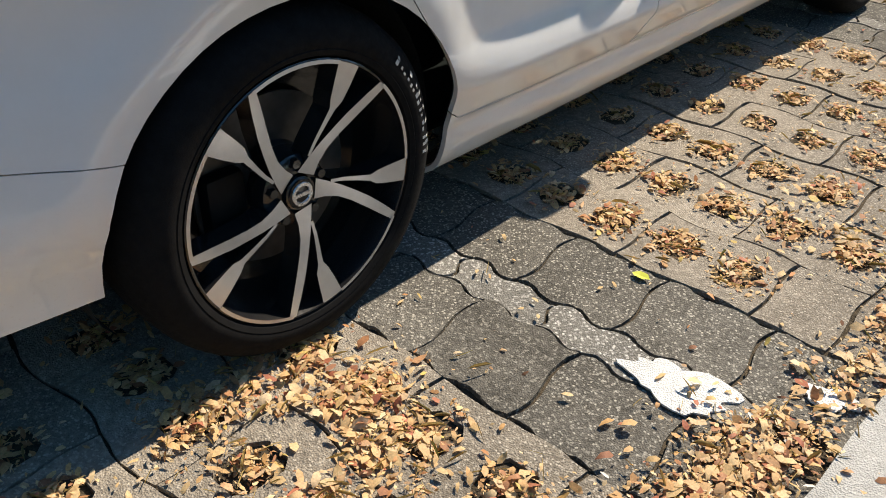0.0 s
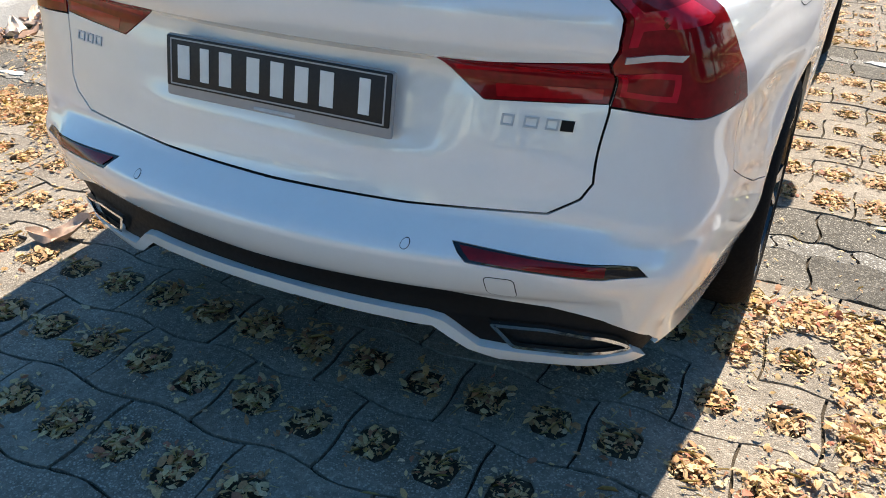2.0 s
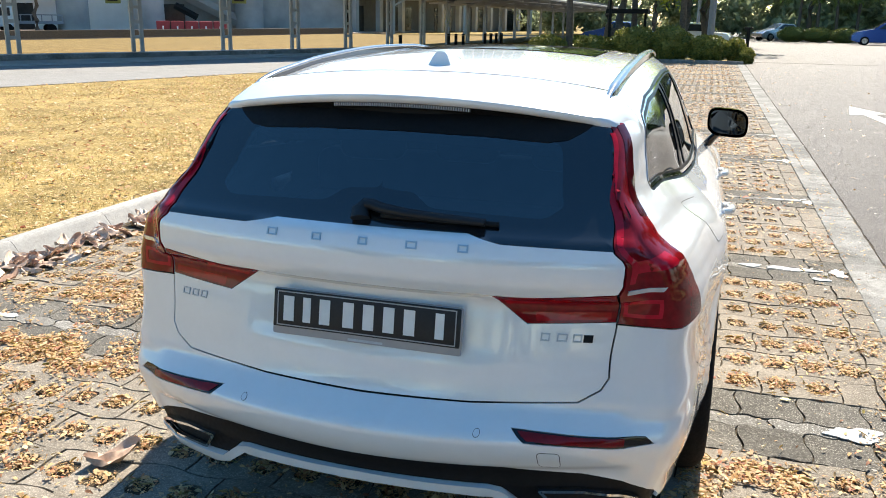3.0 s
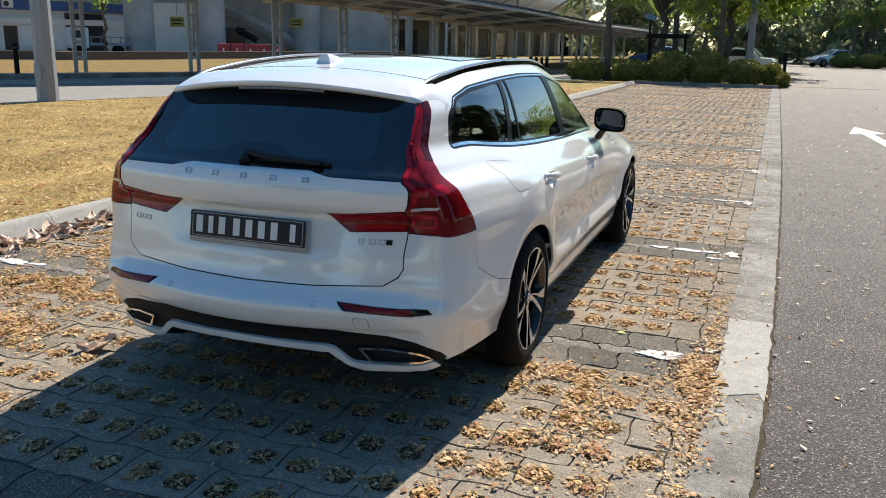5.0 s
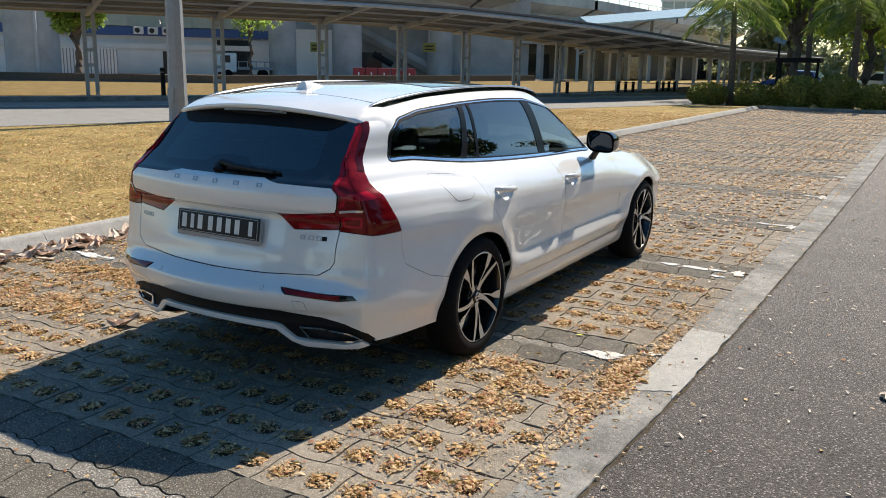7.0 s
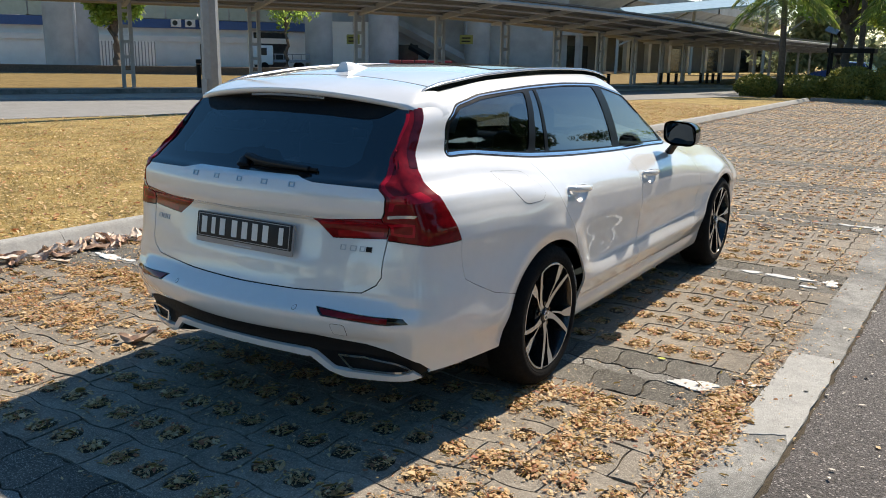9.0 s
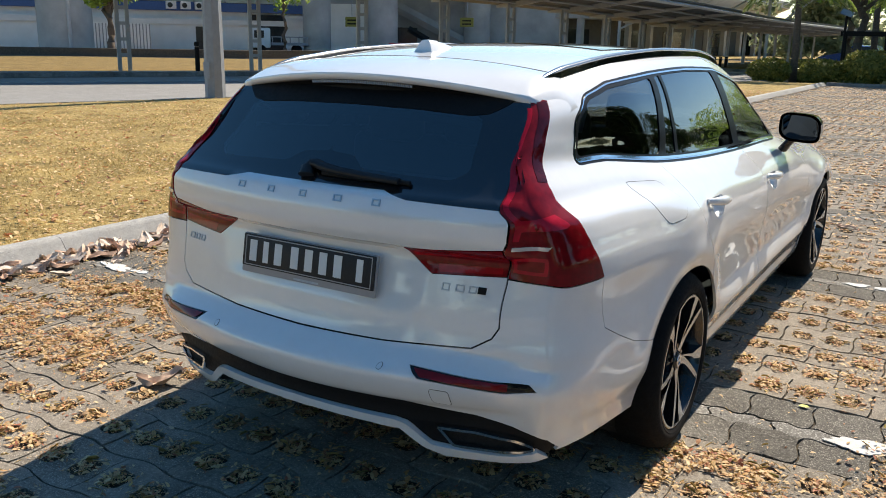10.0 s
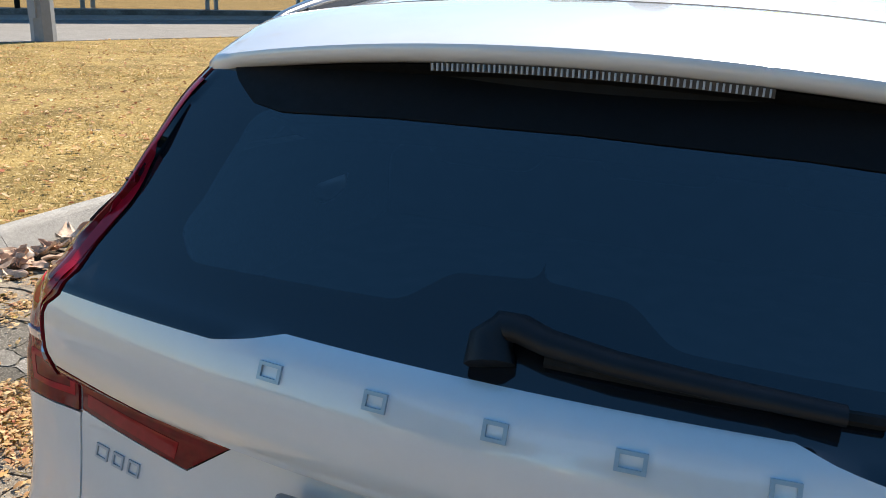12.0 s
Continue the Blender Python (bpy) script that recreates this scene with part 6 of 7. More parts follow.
def build_woods():
    """A dense belt of far trees that closes the view between and behind the near ones."""
    rng = np.random.default_rng(77)
    c, r = [], []
    for x0, y0, x1, y1, top, n in ((-95, 92, -40, 128, 9.5, 200), (-40, 128, -19, 112, 4.6, 60), (-17, 96, 4, 93, 11.0, 130), (4, 93, 45, 78, 11.0, 230), (45, 78, 75, 20, 5.5, 130), (75, 20, 60, -50, 5.0, 110), (60, -50, -60, -60, 7.0, 130)):
        for i in range(n):
            t = rng.uniform()
            h = top * (0.75 + 0.4 * noise.noise((x0 + t * 40, y0 * 0.1, t * 9)))
            c.append((x0 + (x1 - x0) * t + rng.normal() * 2.0, y0 + (y1 - y0) * t + rng.normal() * 2.0, rng.uniform(0.3, max(1.0, h - 1.2))))
            r.append(rng.uniform(1.2, 2.4))
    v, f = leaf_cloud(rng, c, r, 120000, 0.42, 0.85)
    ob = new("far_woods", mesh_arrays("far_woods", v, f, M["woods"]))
    tagged(ob, "belt of distant green trees in colours paled for haze", "trees", kind="stuff")


build_woods()
build_tree((-41.5, 44.0, -0.06), 6.2, 1.6, 110, "foliage", 0.14, 900, 0.15, "thin young tree with a sparse crown", 0.45)
# a row beyond the lane, which the side windows mirror
for i, (x, y, h, r) in enumerate(((19.5, -9.0, 8.0, 4.2), (20.5, -1.0, 7.0, 3.8), (19.0, 8.0, 9.5, 4.8), (21.0, 17.0, 11.0, 5.2), (20.0, 26.0, 12.8, 5.8), (22.0, 34.0, 12.0, 5.4), (12.0, -21.0, 8.0, 4.4), (2.0, -25.0, 8.0, 4.5), (-9.0, -24.0, 7.5, 4.2))):
    build_tree((x, y, -0.06), h, r, 120 + i, "foliage_dark", n=9000, leaf=0.30, label="dark green tree standing beyond the asphalt lane", fork=0.16)


# ---------------------------------------------------------------- covered walkway
POSTS = ((-29.9, 8.9), (-27.3, 13.1), (-24.75, 17.4), (-22.3, 21.5), (-20.05, 25.3), (-18.2, 28.6), (-16.6, 31.6), (-15.3, 34.4), (-14.3, 37.2), (-13.6, 40.2), (-13.2, 43.4), (-13.0, 46.8), (-12.9, 50.4), (-12.8, 54.2), (-12.7, 58.2), (-12.6, 62.5), (-12.5, 67.0), (-12.4, 72.0), (-12.3, 77.0), (-12.2, 82.0))


def fall(y):
    """How far the canopy sinks towards its far end."""
    return 1 - 0.265 * float(smooth01(25, 46, y)) - 0.02 * float(smooth01(55, 84, y))


def build_canopy():
    canopy = thing("walkway_canopy", "long pale steel canopy over a footpath on lattice posts", "canopy")
    n = len(POSTS)
    fr, bk = [], []
    for i, (x, y) in enumerate(POSTS):
        a, b = POSTS[max(i - 1, 0)], POSTS[min(i + 1, n - 1)]
        d = Vector((b[0] - a[0], b[1] - a[1], 0)).normalized()
        out = Vector((d.y, -d.x, 0))
        p = Vector((x, y, 0.1))
        # two legs tied with small plates
        post = part("post", box_bm(-0.07, 0.07, -0.05, 0.05, 0, 3.1 * fall(y)), M["canopy_steel"], canopy, "paired lattice post")
        post.matrix_basis = Matrix.Translation(p - d * 0.17) @ Matrix.Rotation(math.atan2(d.y, d.x), 4, "Z")
        leg = part("post", box_bm(-0.07, 0.07, -0.05, 0.05, 0, 3.1 * fall(y)), M["canopy_steel"], canopy, "paired lattice post")
        leg.matrix_basis = Matrix.Translation(p + d * 0.17) @ Matrix.Rotation(math.atan2(d.y, d.x), 4, "Z")
        for z in np.arange(0.5, 3.0 * fall(y), 0.55):
            tie = part("tie_plate", box_bm(-0.12, 0.12, -0.03, 0.03, z, z + 0.12), M["canopy_steel"], canopy)
            tie.matrix_basis = Matrix.Translation(p) @ Matrix.Rotation(math.atan2(d.y, d.x), 4, "Z")
        front, back = p + out * 4.8, p - out * 1.1
        bm = bmesh.new()
        k = fall(y)
        prof = [(back, 3.02 * k), (p, 3.0 * k), (front, 3.48 * k), (front, 3.60 * k), (p, 3.32 * k), (back, 3.12 * k)]
        lo = [bm.verts.new(Vector((q.x, q.y, z)) - d * 0.07) for q, z in prof]
        hi = [bm.verts.new(Vector((q.x, q.y, z)) + d * 0.07) for q, z in prof]
        bm.faces.new(lo)
        bm.faces.new(hi[::-1])
        for q in range(6):
            j = (q + 1) % 6
            bm.faces.new((lo[q], hi[q], hi[j], lo[j]))
        bmesh.ops.recalc_face_normals(bm, faces=bm.faces[:])
        part("beam", bm, M["canopy_steel"], canopy, "tapered roof beam")
        fr.append(front)
        bk.append(back)
    for i in range(n - 1):
        bm = bmesh.new()
        ka, kb = fall(POSTS[i][1]), fall(POSTS[i + 1][1])
        z = [(bk[i], 3.14 * ka), (bk[i + 1], 3.14 * kb), (fr[i + 1] + (fr[i + 1] - bk[i + 1]) * 0.05, 3.68 * kb), (fr[i] + (fr[i] - bk[i]) * 0.05, 3.68 * ka)]
        lo = [bm.verts.new((q.x, q.y, h)) for q, h in z]
        hi = [bm.verts.new((q.x, q.y, h + 0.07)) for q, h in z]
        bm.faces.new(lo[::-1])
        bm.faces.new(hi)
        for k in range(4):
            j = (k + 1) % 4
            bm.faces.new((lo[k], lo[j], hi[j], hi[k]))
        part("roof_panel", bm, M["canopy_sheet"], canopy)
        for w in (0.25, 0.5, 0.75, 1.04):
            a, b = bk[i] + (fr[i] - bk[i]) * w, bk[i + 1] + (fr[i + 1] - bk[i + 1]) * w
            h = 3.08 + (3.60 - 3.14) * w
            part("purlin", tube_bm([(a.x, a.y, h * ka), (b.x, b.y, h * kb)], 0.055 if w < 1 else 0.085, 4), M["canopy_steel"], canopy)


build_canopy()


def build_bollard(x, y, h=0.58):
    b = thing("bollard", "dark slim bollard on the footpath", "bollard", "bollards", (x, y, 0.11))
    part("post", cyl_bm((0, 0, 0), (0, 0, h * 0.82), 0.085, 0.085, 14), M["black"], b)
    part("cap", cyl_bm((0, 0, h * 0.86), (0, 0, h), 0.10, 0.09, 14), M["black"], b)
    part("light_band", cyl_bm((0, 0, h * 0.82), (0, 0, h * 0.86), 0.07, 0.07, 14), M["brick"], b)


for x, y in ((-22.75, 19.0), (-13.7, 37.1), (-12.9, 42.6), (-12.6, 43.0), (-12.3, 43.4), (-11.8, 46.3), (-11.6, 46.9), (-11.4, 47.4), (-11.2, 47.9)):
    build_bollard(x, y, 1.05 if x < -20 else 0.58)


# ---------------------------------------------------------------- lamp posts
def build_lamp_post(x, y, h, r0, name="lamp_post", box=True):
    t = thing(name, "galvanised steel lamp post", "lamp post", "lamp posts", (x, y, 0.0))
    part("pole", cyl_bm((0, 0, 0), (0, 0, h), r0, r0 * 0.62, 8), M["steel"], t, "", 30)
    part("base_plate", box_bm(-r0 * 1.9, r0 * 1.9, -r0 * 1.9, r0 * 1.9, 0, 0.02), M["steel"], t)
    part("door", box_bm(-r0 * 0.4, r0 * 0.4, -r0 * 1.05, -r0 * 0.85, 0.5, 0.85), M["steel"], t)
    part("arm", tube_bm([(0, 0, h - 0.1), (0.5, 0, h + 0.25), (1.1, 0, h + 0.3)], 0.035, 6), M["steel"], t)
    part("lantern", box_bm(0.9, 1.5, -0.12, 0.12, h + 0.24, h + 0.36, 0.03), M["steel"], t)


build_lamp_post(-12.85, 10.6, 8.0, 0.225)
build_lamp_post(0.75, 36.8, 8.0, 0.16)
build_lamp_post(-0.2, 60.0, 9.0, 0.12)


def build_sign_pole():
    t = thing("sign_pole", "dark pole with a tilted pale solar panel", "pole", at=(-3.6, 36.5, 0))
    part("pole", cyl_bm((0, 0, 0), (0, 0, 2.7), 0.05, 0.05, 10), M["black"], t)
    p = part("panel", box_bm(-0.25, 0.25, -0.18, 0.18, -0.015, 0.015), M["steel"], t)
    p.matrix_basis = pose(0, 0, 2.75, 35, 20, 0)
    g = thing("barrier_post", "dark free-standing barrier post with a foot", "post", at=(2.22, 34.6, 0))
    part("post", cyl_bm((0, 0, 0.04), (0, 0, 1.28), 0.07, 0.07, 10), M["black"], g)
    part("foot", box_bm(-0.34, 0.34, -0.05, 0.05, 0, 0.05, 0.01), M["black"], g)
    part("foot", box_bm(-0.05, 0.05, -0.25, 0.25, 0.0, 0.045, 0.01), M["black"], g)
    part("head", box_bm(-0.16, 0.16, -0.06, 0.06, 1.28, 1.36, 0.01), M["black"], g)


build_sign_pole()


# ---------------------------------------------------------------- viaduct and the buildings under it
DECK = ((-82.0, 4.0, 12.5), (-62.0, 30.0, 11.5), (-45.0, 52.0, 9.6), (-38.0, 68.0, 8.3), (-33.7, 83.7, 8.1), (-31.0, 104.0, 7.7), (-30.0, 140.0, 7.6))


def build_viaduct():
    v = thing("viaduct", "elevated concrete railway viaduct on round columns", "viaduct")
    for i in range(len(DECK) - 1):
        a, b = Vector(DECK[i]), Vector(DECK[i + 1])
        d = (b - a).normalized()
        out = Vector((d.y, -d.x, 0)).normalized()
        bm = bmesh.new()
        prof = ((4.3, 0.0), (4.3, -0.95), (3.9, -1.05), (2.4, -1.7), (2.0, -2.6), (-2.0, -2.6), (-2.4, -1.7), (-4.3, -0.95), (-4.3, 0.0))
        lo = [bm.verts.new(a + out * q + Vector((0, 0, z))) for q, z in prof]
        hi = [bm.verts.new(b + out * q + Vector((0, 0, z))) for q, z in prof]
        for k in range(len(prof)):
            j = (k + 1) % len(prof)
            bm.faces.new((lo[k], hi[k], hi[j], lo[j]))
        bmesh.ops.recalc_face_normals(bm, faces=bm.faces[:])
        part("deck", bm, M["viaduct"], v, "concrete deck girder")
        part("handrail", tube_bm([a + out * 4.2 + Vector((0, 0, 0.55)), b + out * 4.2 + Vector((0, 0, 0.55))], 0.03, 4), M["steel"], v)
        L = (b - a).length
        for k in range(int(L / 2.5)):
            p = a + d * (k * 2.5) + out * 4.2
            part("rail_post", tube_bm([p, p + Vector((0, 0, 0.55))], 0.025, 4), M["steel"], v)
    for x, y, r in ((-66.0, 37.0, 1.9), (-51.5, 33.4, 1.75), (-44.0, 50.5, 1.1), (-41.0, 55.2, 1.25), (-38.3, 66.0, 1.2), (-36.0, 73.0, 1.3), (-34.0, 86.0, 1.3), (-32.5, 94.0, 1.3), (-31.0, 106.0, 1.3), (-30.0, 118.0, 1.3)):
        part("column", cyl_bm((x, y, 0), (x, y, 9.0 if y < 50 else 6.6), r, r, 28), M["viaduct"], v, "round concrete column", 40)
    for x, y in ((-49.9, 32.6),):
        part("downpipe", cyl_bm((x, y, 0), (x, y, 6.4), 0.12, 0.12, 8), M["canopy_steel"], v)


build_viaduct()


def oriented(ob, p, q):
    """Lay an object built along +x from the origin onto the line p to q."""
    a = math.atan2(q[1] - p[1], q[0] - p[0])
    ob.matrix_basis = Matrix.Translation((p[0], p[1], 0)) @ Matrix.Rotation(a, 4, "Z")
    return ob


def build_station():
    b = oriented(thing("station_building", "white low building with blue band under the viaduct", "building"), (-66.0, 33.0), (-50.0, 56.5))
    L = 29.0
    part("wall", box_bm(0, L, 0.0, 9, 0, 2.75), M["wall"], b, "white painted wall")
    part("ledge", box_bm(-0.1, L, -0.35, -0.003, 2.15, 2.60), M["sheet_white"], b, "white ledge")
    part("band", box_bm(0, L, -0.6, 9, 3.25, 3.95), M["blue"], b, "blue painted band")
    part("wall", box_bm(0, L, 0.2, 9, 2.75, 3.25), M["wall"], b, "shaded wall under the band")
    part("upper_wall", box_bm(0, L, 3.0, 9, 4.15, 8.2), M["viaduct"], b, "grey upper storey")
    for i in range(11):
        part("railing_panel", box_bm(0.3 + i * 2.6, 2.8 + i * 2.6, -0.55, -0.52, 4.0, 5.3), M["greenglass"], b)
        part("strut", tube_bm([(0.3 + i * 2.6, -0.5, 4.15), (1.7 + i * 2.6 - (i % 2) * 2.6, 1.8, 7.6)], 0.08, 6), M["canopy_steel"], b)
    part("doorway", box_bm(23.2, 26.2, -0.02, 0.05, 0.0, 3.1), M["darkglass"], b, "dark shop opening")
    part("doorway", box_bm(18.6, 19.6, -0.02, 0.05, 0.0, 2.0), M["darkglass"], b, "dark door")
    part("wall_patch", box_bm(26.2, L, -0.02, 0.0, 0.0, 3.1), M["sheet_white"], b)
    for i in range(3):
        ac = part("air_conditioner", box_bm(16.2 + i * 1.15, 17.0 + i * 1.15, -1.2, -0.65, 3.36, 3.96, 0.04), M["sheet_white"], b, "white air-conditioning unit")
        part("fan", cyl_bm((16.5 + i * 1.15, -1.21, 3.66), (16.5 + i * 1.15, -1.19, 3.66), 0.21, 0.21, 16), M["darkglass"], ac)
    shed = oriented(thing("corrugated_fence", "white corrugated sheet hoarding", "fence"), (-59.1, 40.1), (-56.5, 43.5))
    for i in range(20):
        part("sheet", box_bm(i * 0.25, i * 0.25 + 0.17, -0.6, -0.55, 0, 2.1, 0.01, 1), M["sheet_white"], shed)
        part("sheet", box_bm(i * 0.25 + 0.17, i * 0.25 + 0.25, -0.56, -0.52, 0, 2.1), M["steel"], shed)
    st = oriented(thing("escalator_hall", "grey station wall with an escalator and railings", "building"), (-46.5, 59.5), (-31.0, 70.0))
    part("wall", box_bm(-7, 19, 2.0, 6, 0, 8.0), M["viaduct"], st, "grey concrete wall")
    part("wall", box_bm(-3.5, 0.5, -0.5, 2, 0, 4.2), M["wall"], st, "pale wall")
    # Flat panel; the shade inside the recess is its dark colour.
    part("recess", box_bm(1.5, 5.0, 1.9, 1.99, 0, 2.3), M["darkglass"], st, "flat dark panel for the shaded recess")
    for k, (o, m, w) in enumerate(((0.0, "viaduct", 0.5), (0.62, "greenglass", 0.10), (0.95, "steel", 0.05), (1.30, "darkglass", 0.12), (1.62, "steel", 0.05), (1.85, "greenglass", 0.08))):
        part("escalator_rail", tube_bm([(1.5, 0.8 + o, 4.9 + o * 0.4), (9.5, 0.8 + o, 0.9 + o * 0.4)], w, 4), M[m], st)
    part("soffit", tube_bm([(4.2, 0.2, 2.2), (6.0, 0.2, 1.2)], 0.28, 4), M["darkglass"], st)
    for x, y, z in ((-39.6, 49.4, 2.5), (-34.5, 57.8, 2.7)):
        s = thing("hanging_sign", "yellow-green hanging sign with dark bars", "sign", "signs under the viaduct", (x, y, z))
        part("board", box_bm(-0.62, 0.62, -0.03, 0.03, -0.36, 0.36, 0.01), M["yellow_sign"], s)
        for j in range(2):
            part("bar", box_bm(-0.42, 0.42, -0.045, -0.031, 0.06 - j * 0.26, 0.17 - j * 0.26), M["black"], s, "plain dark bar")
        part("hanger", cyl_bm((0, 0, 0.45), (0, 0, 4.0), 0.03, 0.03, 6), M["steel"], s)
    for i in range(5):
        r = oriented(thing("water_barrier", "red plastic road barrier", "barrier", "red barriers by the escalator"), (-37.2 + i * 0.82, 50.8 + i * 0.55), (-36.4 + i * 0.82, 51.35 + i * 0.55))
        part("body", box_bm(0.02, 0.93, -0.22, 0.22, 0.12, 1.0, 0.05), M["red_plastic"], r)
        part("slot", box_bm(0.42, 0.52, -0.235, -0.215, 0.42, 0.66), M["sheet_white"], r)


build_station()


def build_concourse():
    b = oriented(thing("concourse", "grey open-fronted concourse under the viaduct", "building"), (-30.5, 71.0), (-21.0, 116.0))
    L = 46.0
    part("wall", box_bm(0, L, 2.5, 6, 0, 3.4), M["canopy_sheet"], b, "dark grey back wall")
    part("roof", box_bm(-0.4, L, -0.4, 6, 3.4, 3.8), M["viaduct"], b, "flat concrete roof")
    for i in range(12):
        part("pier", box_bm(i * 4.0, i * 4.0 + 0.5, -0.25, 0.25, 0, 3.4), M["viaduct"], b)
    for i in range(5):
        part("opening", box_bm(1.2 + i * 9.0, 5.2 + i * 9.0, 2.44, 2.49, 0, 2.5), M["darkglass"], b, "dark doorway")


build_concourse()


def build_tower():
    t = oriented(thing("office_tower", "distant glazed tower with white frames", "building"), (-56.0, 196.0), (-40.0, 200.0))
    part("core", box_bm(0, 16, 0, 14, 0, 40), M["greenglass"], t)
    for i in range(12):
        part("floor_edge", box_bm(-0.3, 16.3, -0.3, -0.003, i * 3.2, i * 3.2 + 0.5), M["sheet_white"], t)
    for i in range(7):
        part("fin", box_bm(i * 2.6, i * 2.6 + 0.3, -0.45, -0.31, 0, 40), M["sheet_white"], t)
    w = thing("white_block", "white low apartment block behind trees", "building", at=(20.0, 100.0, 0))
    part("wall", box_bm(-6, 26, 0, 10, 0, 9.0), M["wall"], w)
    for i in range(9):
        for k in range(3):
            part("window", box_bm(-5 + i * 3.3, -3.2 + i * 3.3, -0.05, -0.003, 0.9 + k * 2.9, 2.3 + k * 2.9), M["darkglass"], w)
    for x in (-3.0, -1.2):
        part("red_column", box_bm(x, x + 0.5, -1.6, -1.1, 0, 8.6), M["red_plastic"], w, "red painted column")
    g = thing("station_wing", "pale curved station roof on slanted struts", "roof", at=(0, 0, 0))
    pts = [(-27.0, 72.0, 5.2), (-22.0, 78.0, 6.0), (-17.0, 85.0, 6.9), (-12.0, 93.0, 8.0)]
    bm = bmesh.new()
    rows = []
    for x, y, z in pts:
        rows.append([bm.verts.new((x + dx, y + dy, z + dz)) for dx, dy, dz in ((2.2, -3.0, -0.3), (2.2, -3.0, -0.15), (0, 0, 0.65), (-3.5, 4.0, 0.55), (-3.5, 4.0, 0.3), (0, 0, 0.35))])
    for a, b in zip(rows, rows[1:]):
        for k in range(6):
            j = (k + 1) % 6
            bm.faces.new((a[k], b[k], b[j], a[j]))
    bm.faces.new(rows[0])
    bm.faces.new(rows[-1][::-1])
    bmesh.ops.recalc_face_normals(bm, faces=bm.faces[:])
    part("roof_sheet", bm, M["greenglass"], g, "pale translucent roof")
    for i in range(3):
        x, y, z = pts[i]
        part("strut", tube_bm([(x, y, 0), (x, y, z)], 0.15, 8), M["canopy_steel"], g)
        part("strut", tube_bm([(x, y, 2.5), (pts[i + 1][0], pts[i + 1][1], pts[i + 1][2] - 0.1)], 0.09, 6), M["canopy_steel"], g)


build_tower()


# ---------------------------------------------------------------- far parked vehicles
def build_far_car(at, turn, paint, label, length=4.4, width=1.75, tall=1.5):
    c = thing("car", label, "car", "far parked cars")
    c.matrix_basis = pose(*at, 0, 0, turn)
    L, H = length / 2, tall
    prof = [(-L, 0.35), (-L, 0.75), (-L * 0.93, 0.95), (-L * 0.62, H * 0.66), (-L * 0.42, H * 0.97), (L * 0.05, H), (L * 0.38, H * 0.70), (L * 0.85, H * 0.56), (L, 0.62), (L, 0.35), (L * 0.8, 0.22), (-L * 0.8, 0.22)]
    bm = bmesh.new()
    rows = []
    for s in (-1, -0.55, 0.55, 1):
        rows.append([bm.verts.new((s * width / 2 * (0.80 if (z > H * 0.68 and abs(s) == 1) else 1.0), y, z - (0.04 if abs(s) == 1 and z > 0.5 else 0))) for y, z in prof])
    for a, b in zip(rows, rows[1:]):
        for k in range(len(prof)):
            j = (k + 1) % len(prof)
            bm.faces.new((a[k], b[k], b[j], a[j]))
    bm.faces.new(rows[0])
    bm.faces.new(rows[-1][::-1])
    bmesh.ops.recalc_face_normals(bm, faces=bm.faces[:])
    part("body", bm, paint, c, "", 30)
    for s in (-1, 1):
        g = [(s * width / 2 * 0.96, -L * 0.50, H * 0.68), (s * width / 2 * 0.96, L * 0.28, H * 0.68), (s * width / 2 * 0.84, L * 0.03, H * 0.93), (s * width / 2 * 0.84, -L * 0.40, H * 0.92)]
        off = Vector((s * 0.012, 0, 0))
        part("side_window", mesh_of("side_window", [Vector(p) + off for p in g], [(0, 1, 2, 3)], M["darkglass"]), None, c)
    for y0, y1, z0, z1 in ((-L * 0.63, -L * 0.44, H * 0.685, H * 0.95), (L * 0.37, L * 0.07, H * 0.72, H * 0.98)):
        part("window", mesh_of("window", [(-0.66, y0 - 0.012 * (1 if y0 < 0 else -1), z0), (0.66, y0 - 0.012 * (1 if y0 < 0 else -1), z0), (0.55, y1 - 0.012 * (1 if y0 < 0 else -1), z1), (-0.55, y1 - 0.012 * (1 if y0 < 0 else -1), z1)], [(0, 1, 2, 3)], M["darkglass"]), None, c)
    for sx in (-1, 1):
        for sy in (-0.62, 0.62):
            x = sx * (width / 2 - 0.08)
            w = part("wheel", cyl_bm((x - 0.1, sy * L, 0.32), (x + 0.1, sy * L, 0.32), 0.32, 0.32, 20), M["tyre"], c)
            part("rim", cyl_bm((x + sx * 0.102, sy * L, 0.32), (x + sx * 0.108, sy * L, 0.32), 0.2, 0.2, 12), M["silver"], w)


build_far_car((-0.3, 49.5, 0), 82, M["paint"], "white hatchback parked beyond the hedge")
build_far_car((13.3, 69.5, 0), 88, M["bluecar"], "blue hatchback parked past the lane", 4.9, 1.8, 1.75)
build_far_car((6.4, 79.0, 0), 120, M["silvercar"], "silver car parked past the lane")
build_far_car((4.0, 108.0, 0), 60, M["paint"], "white van-like car far down the lane", 4.6, 1.8, 1.8)
build_far_car((-4.8, 52.0, 0), 80, M["bluecar"], "dark car behind the hedge")


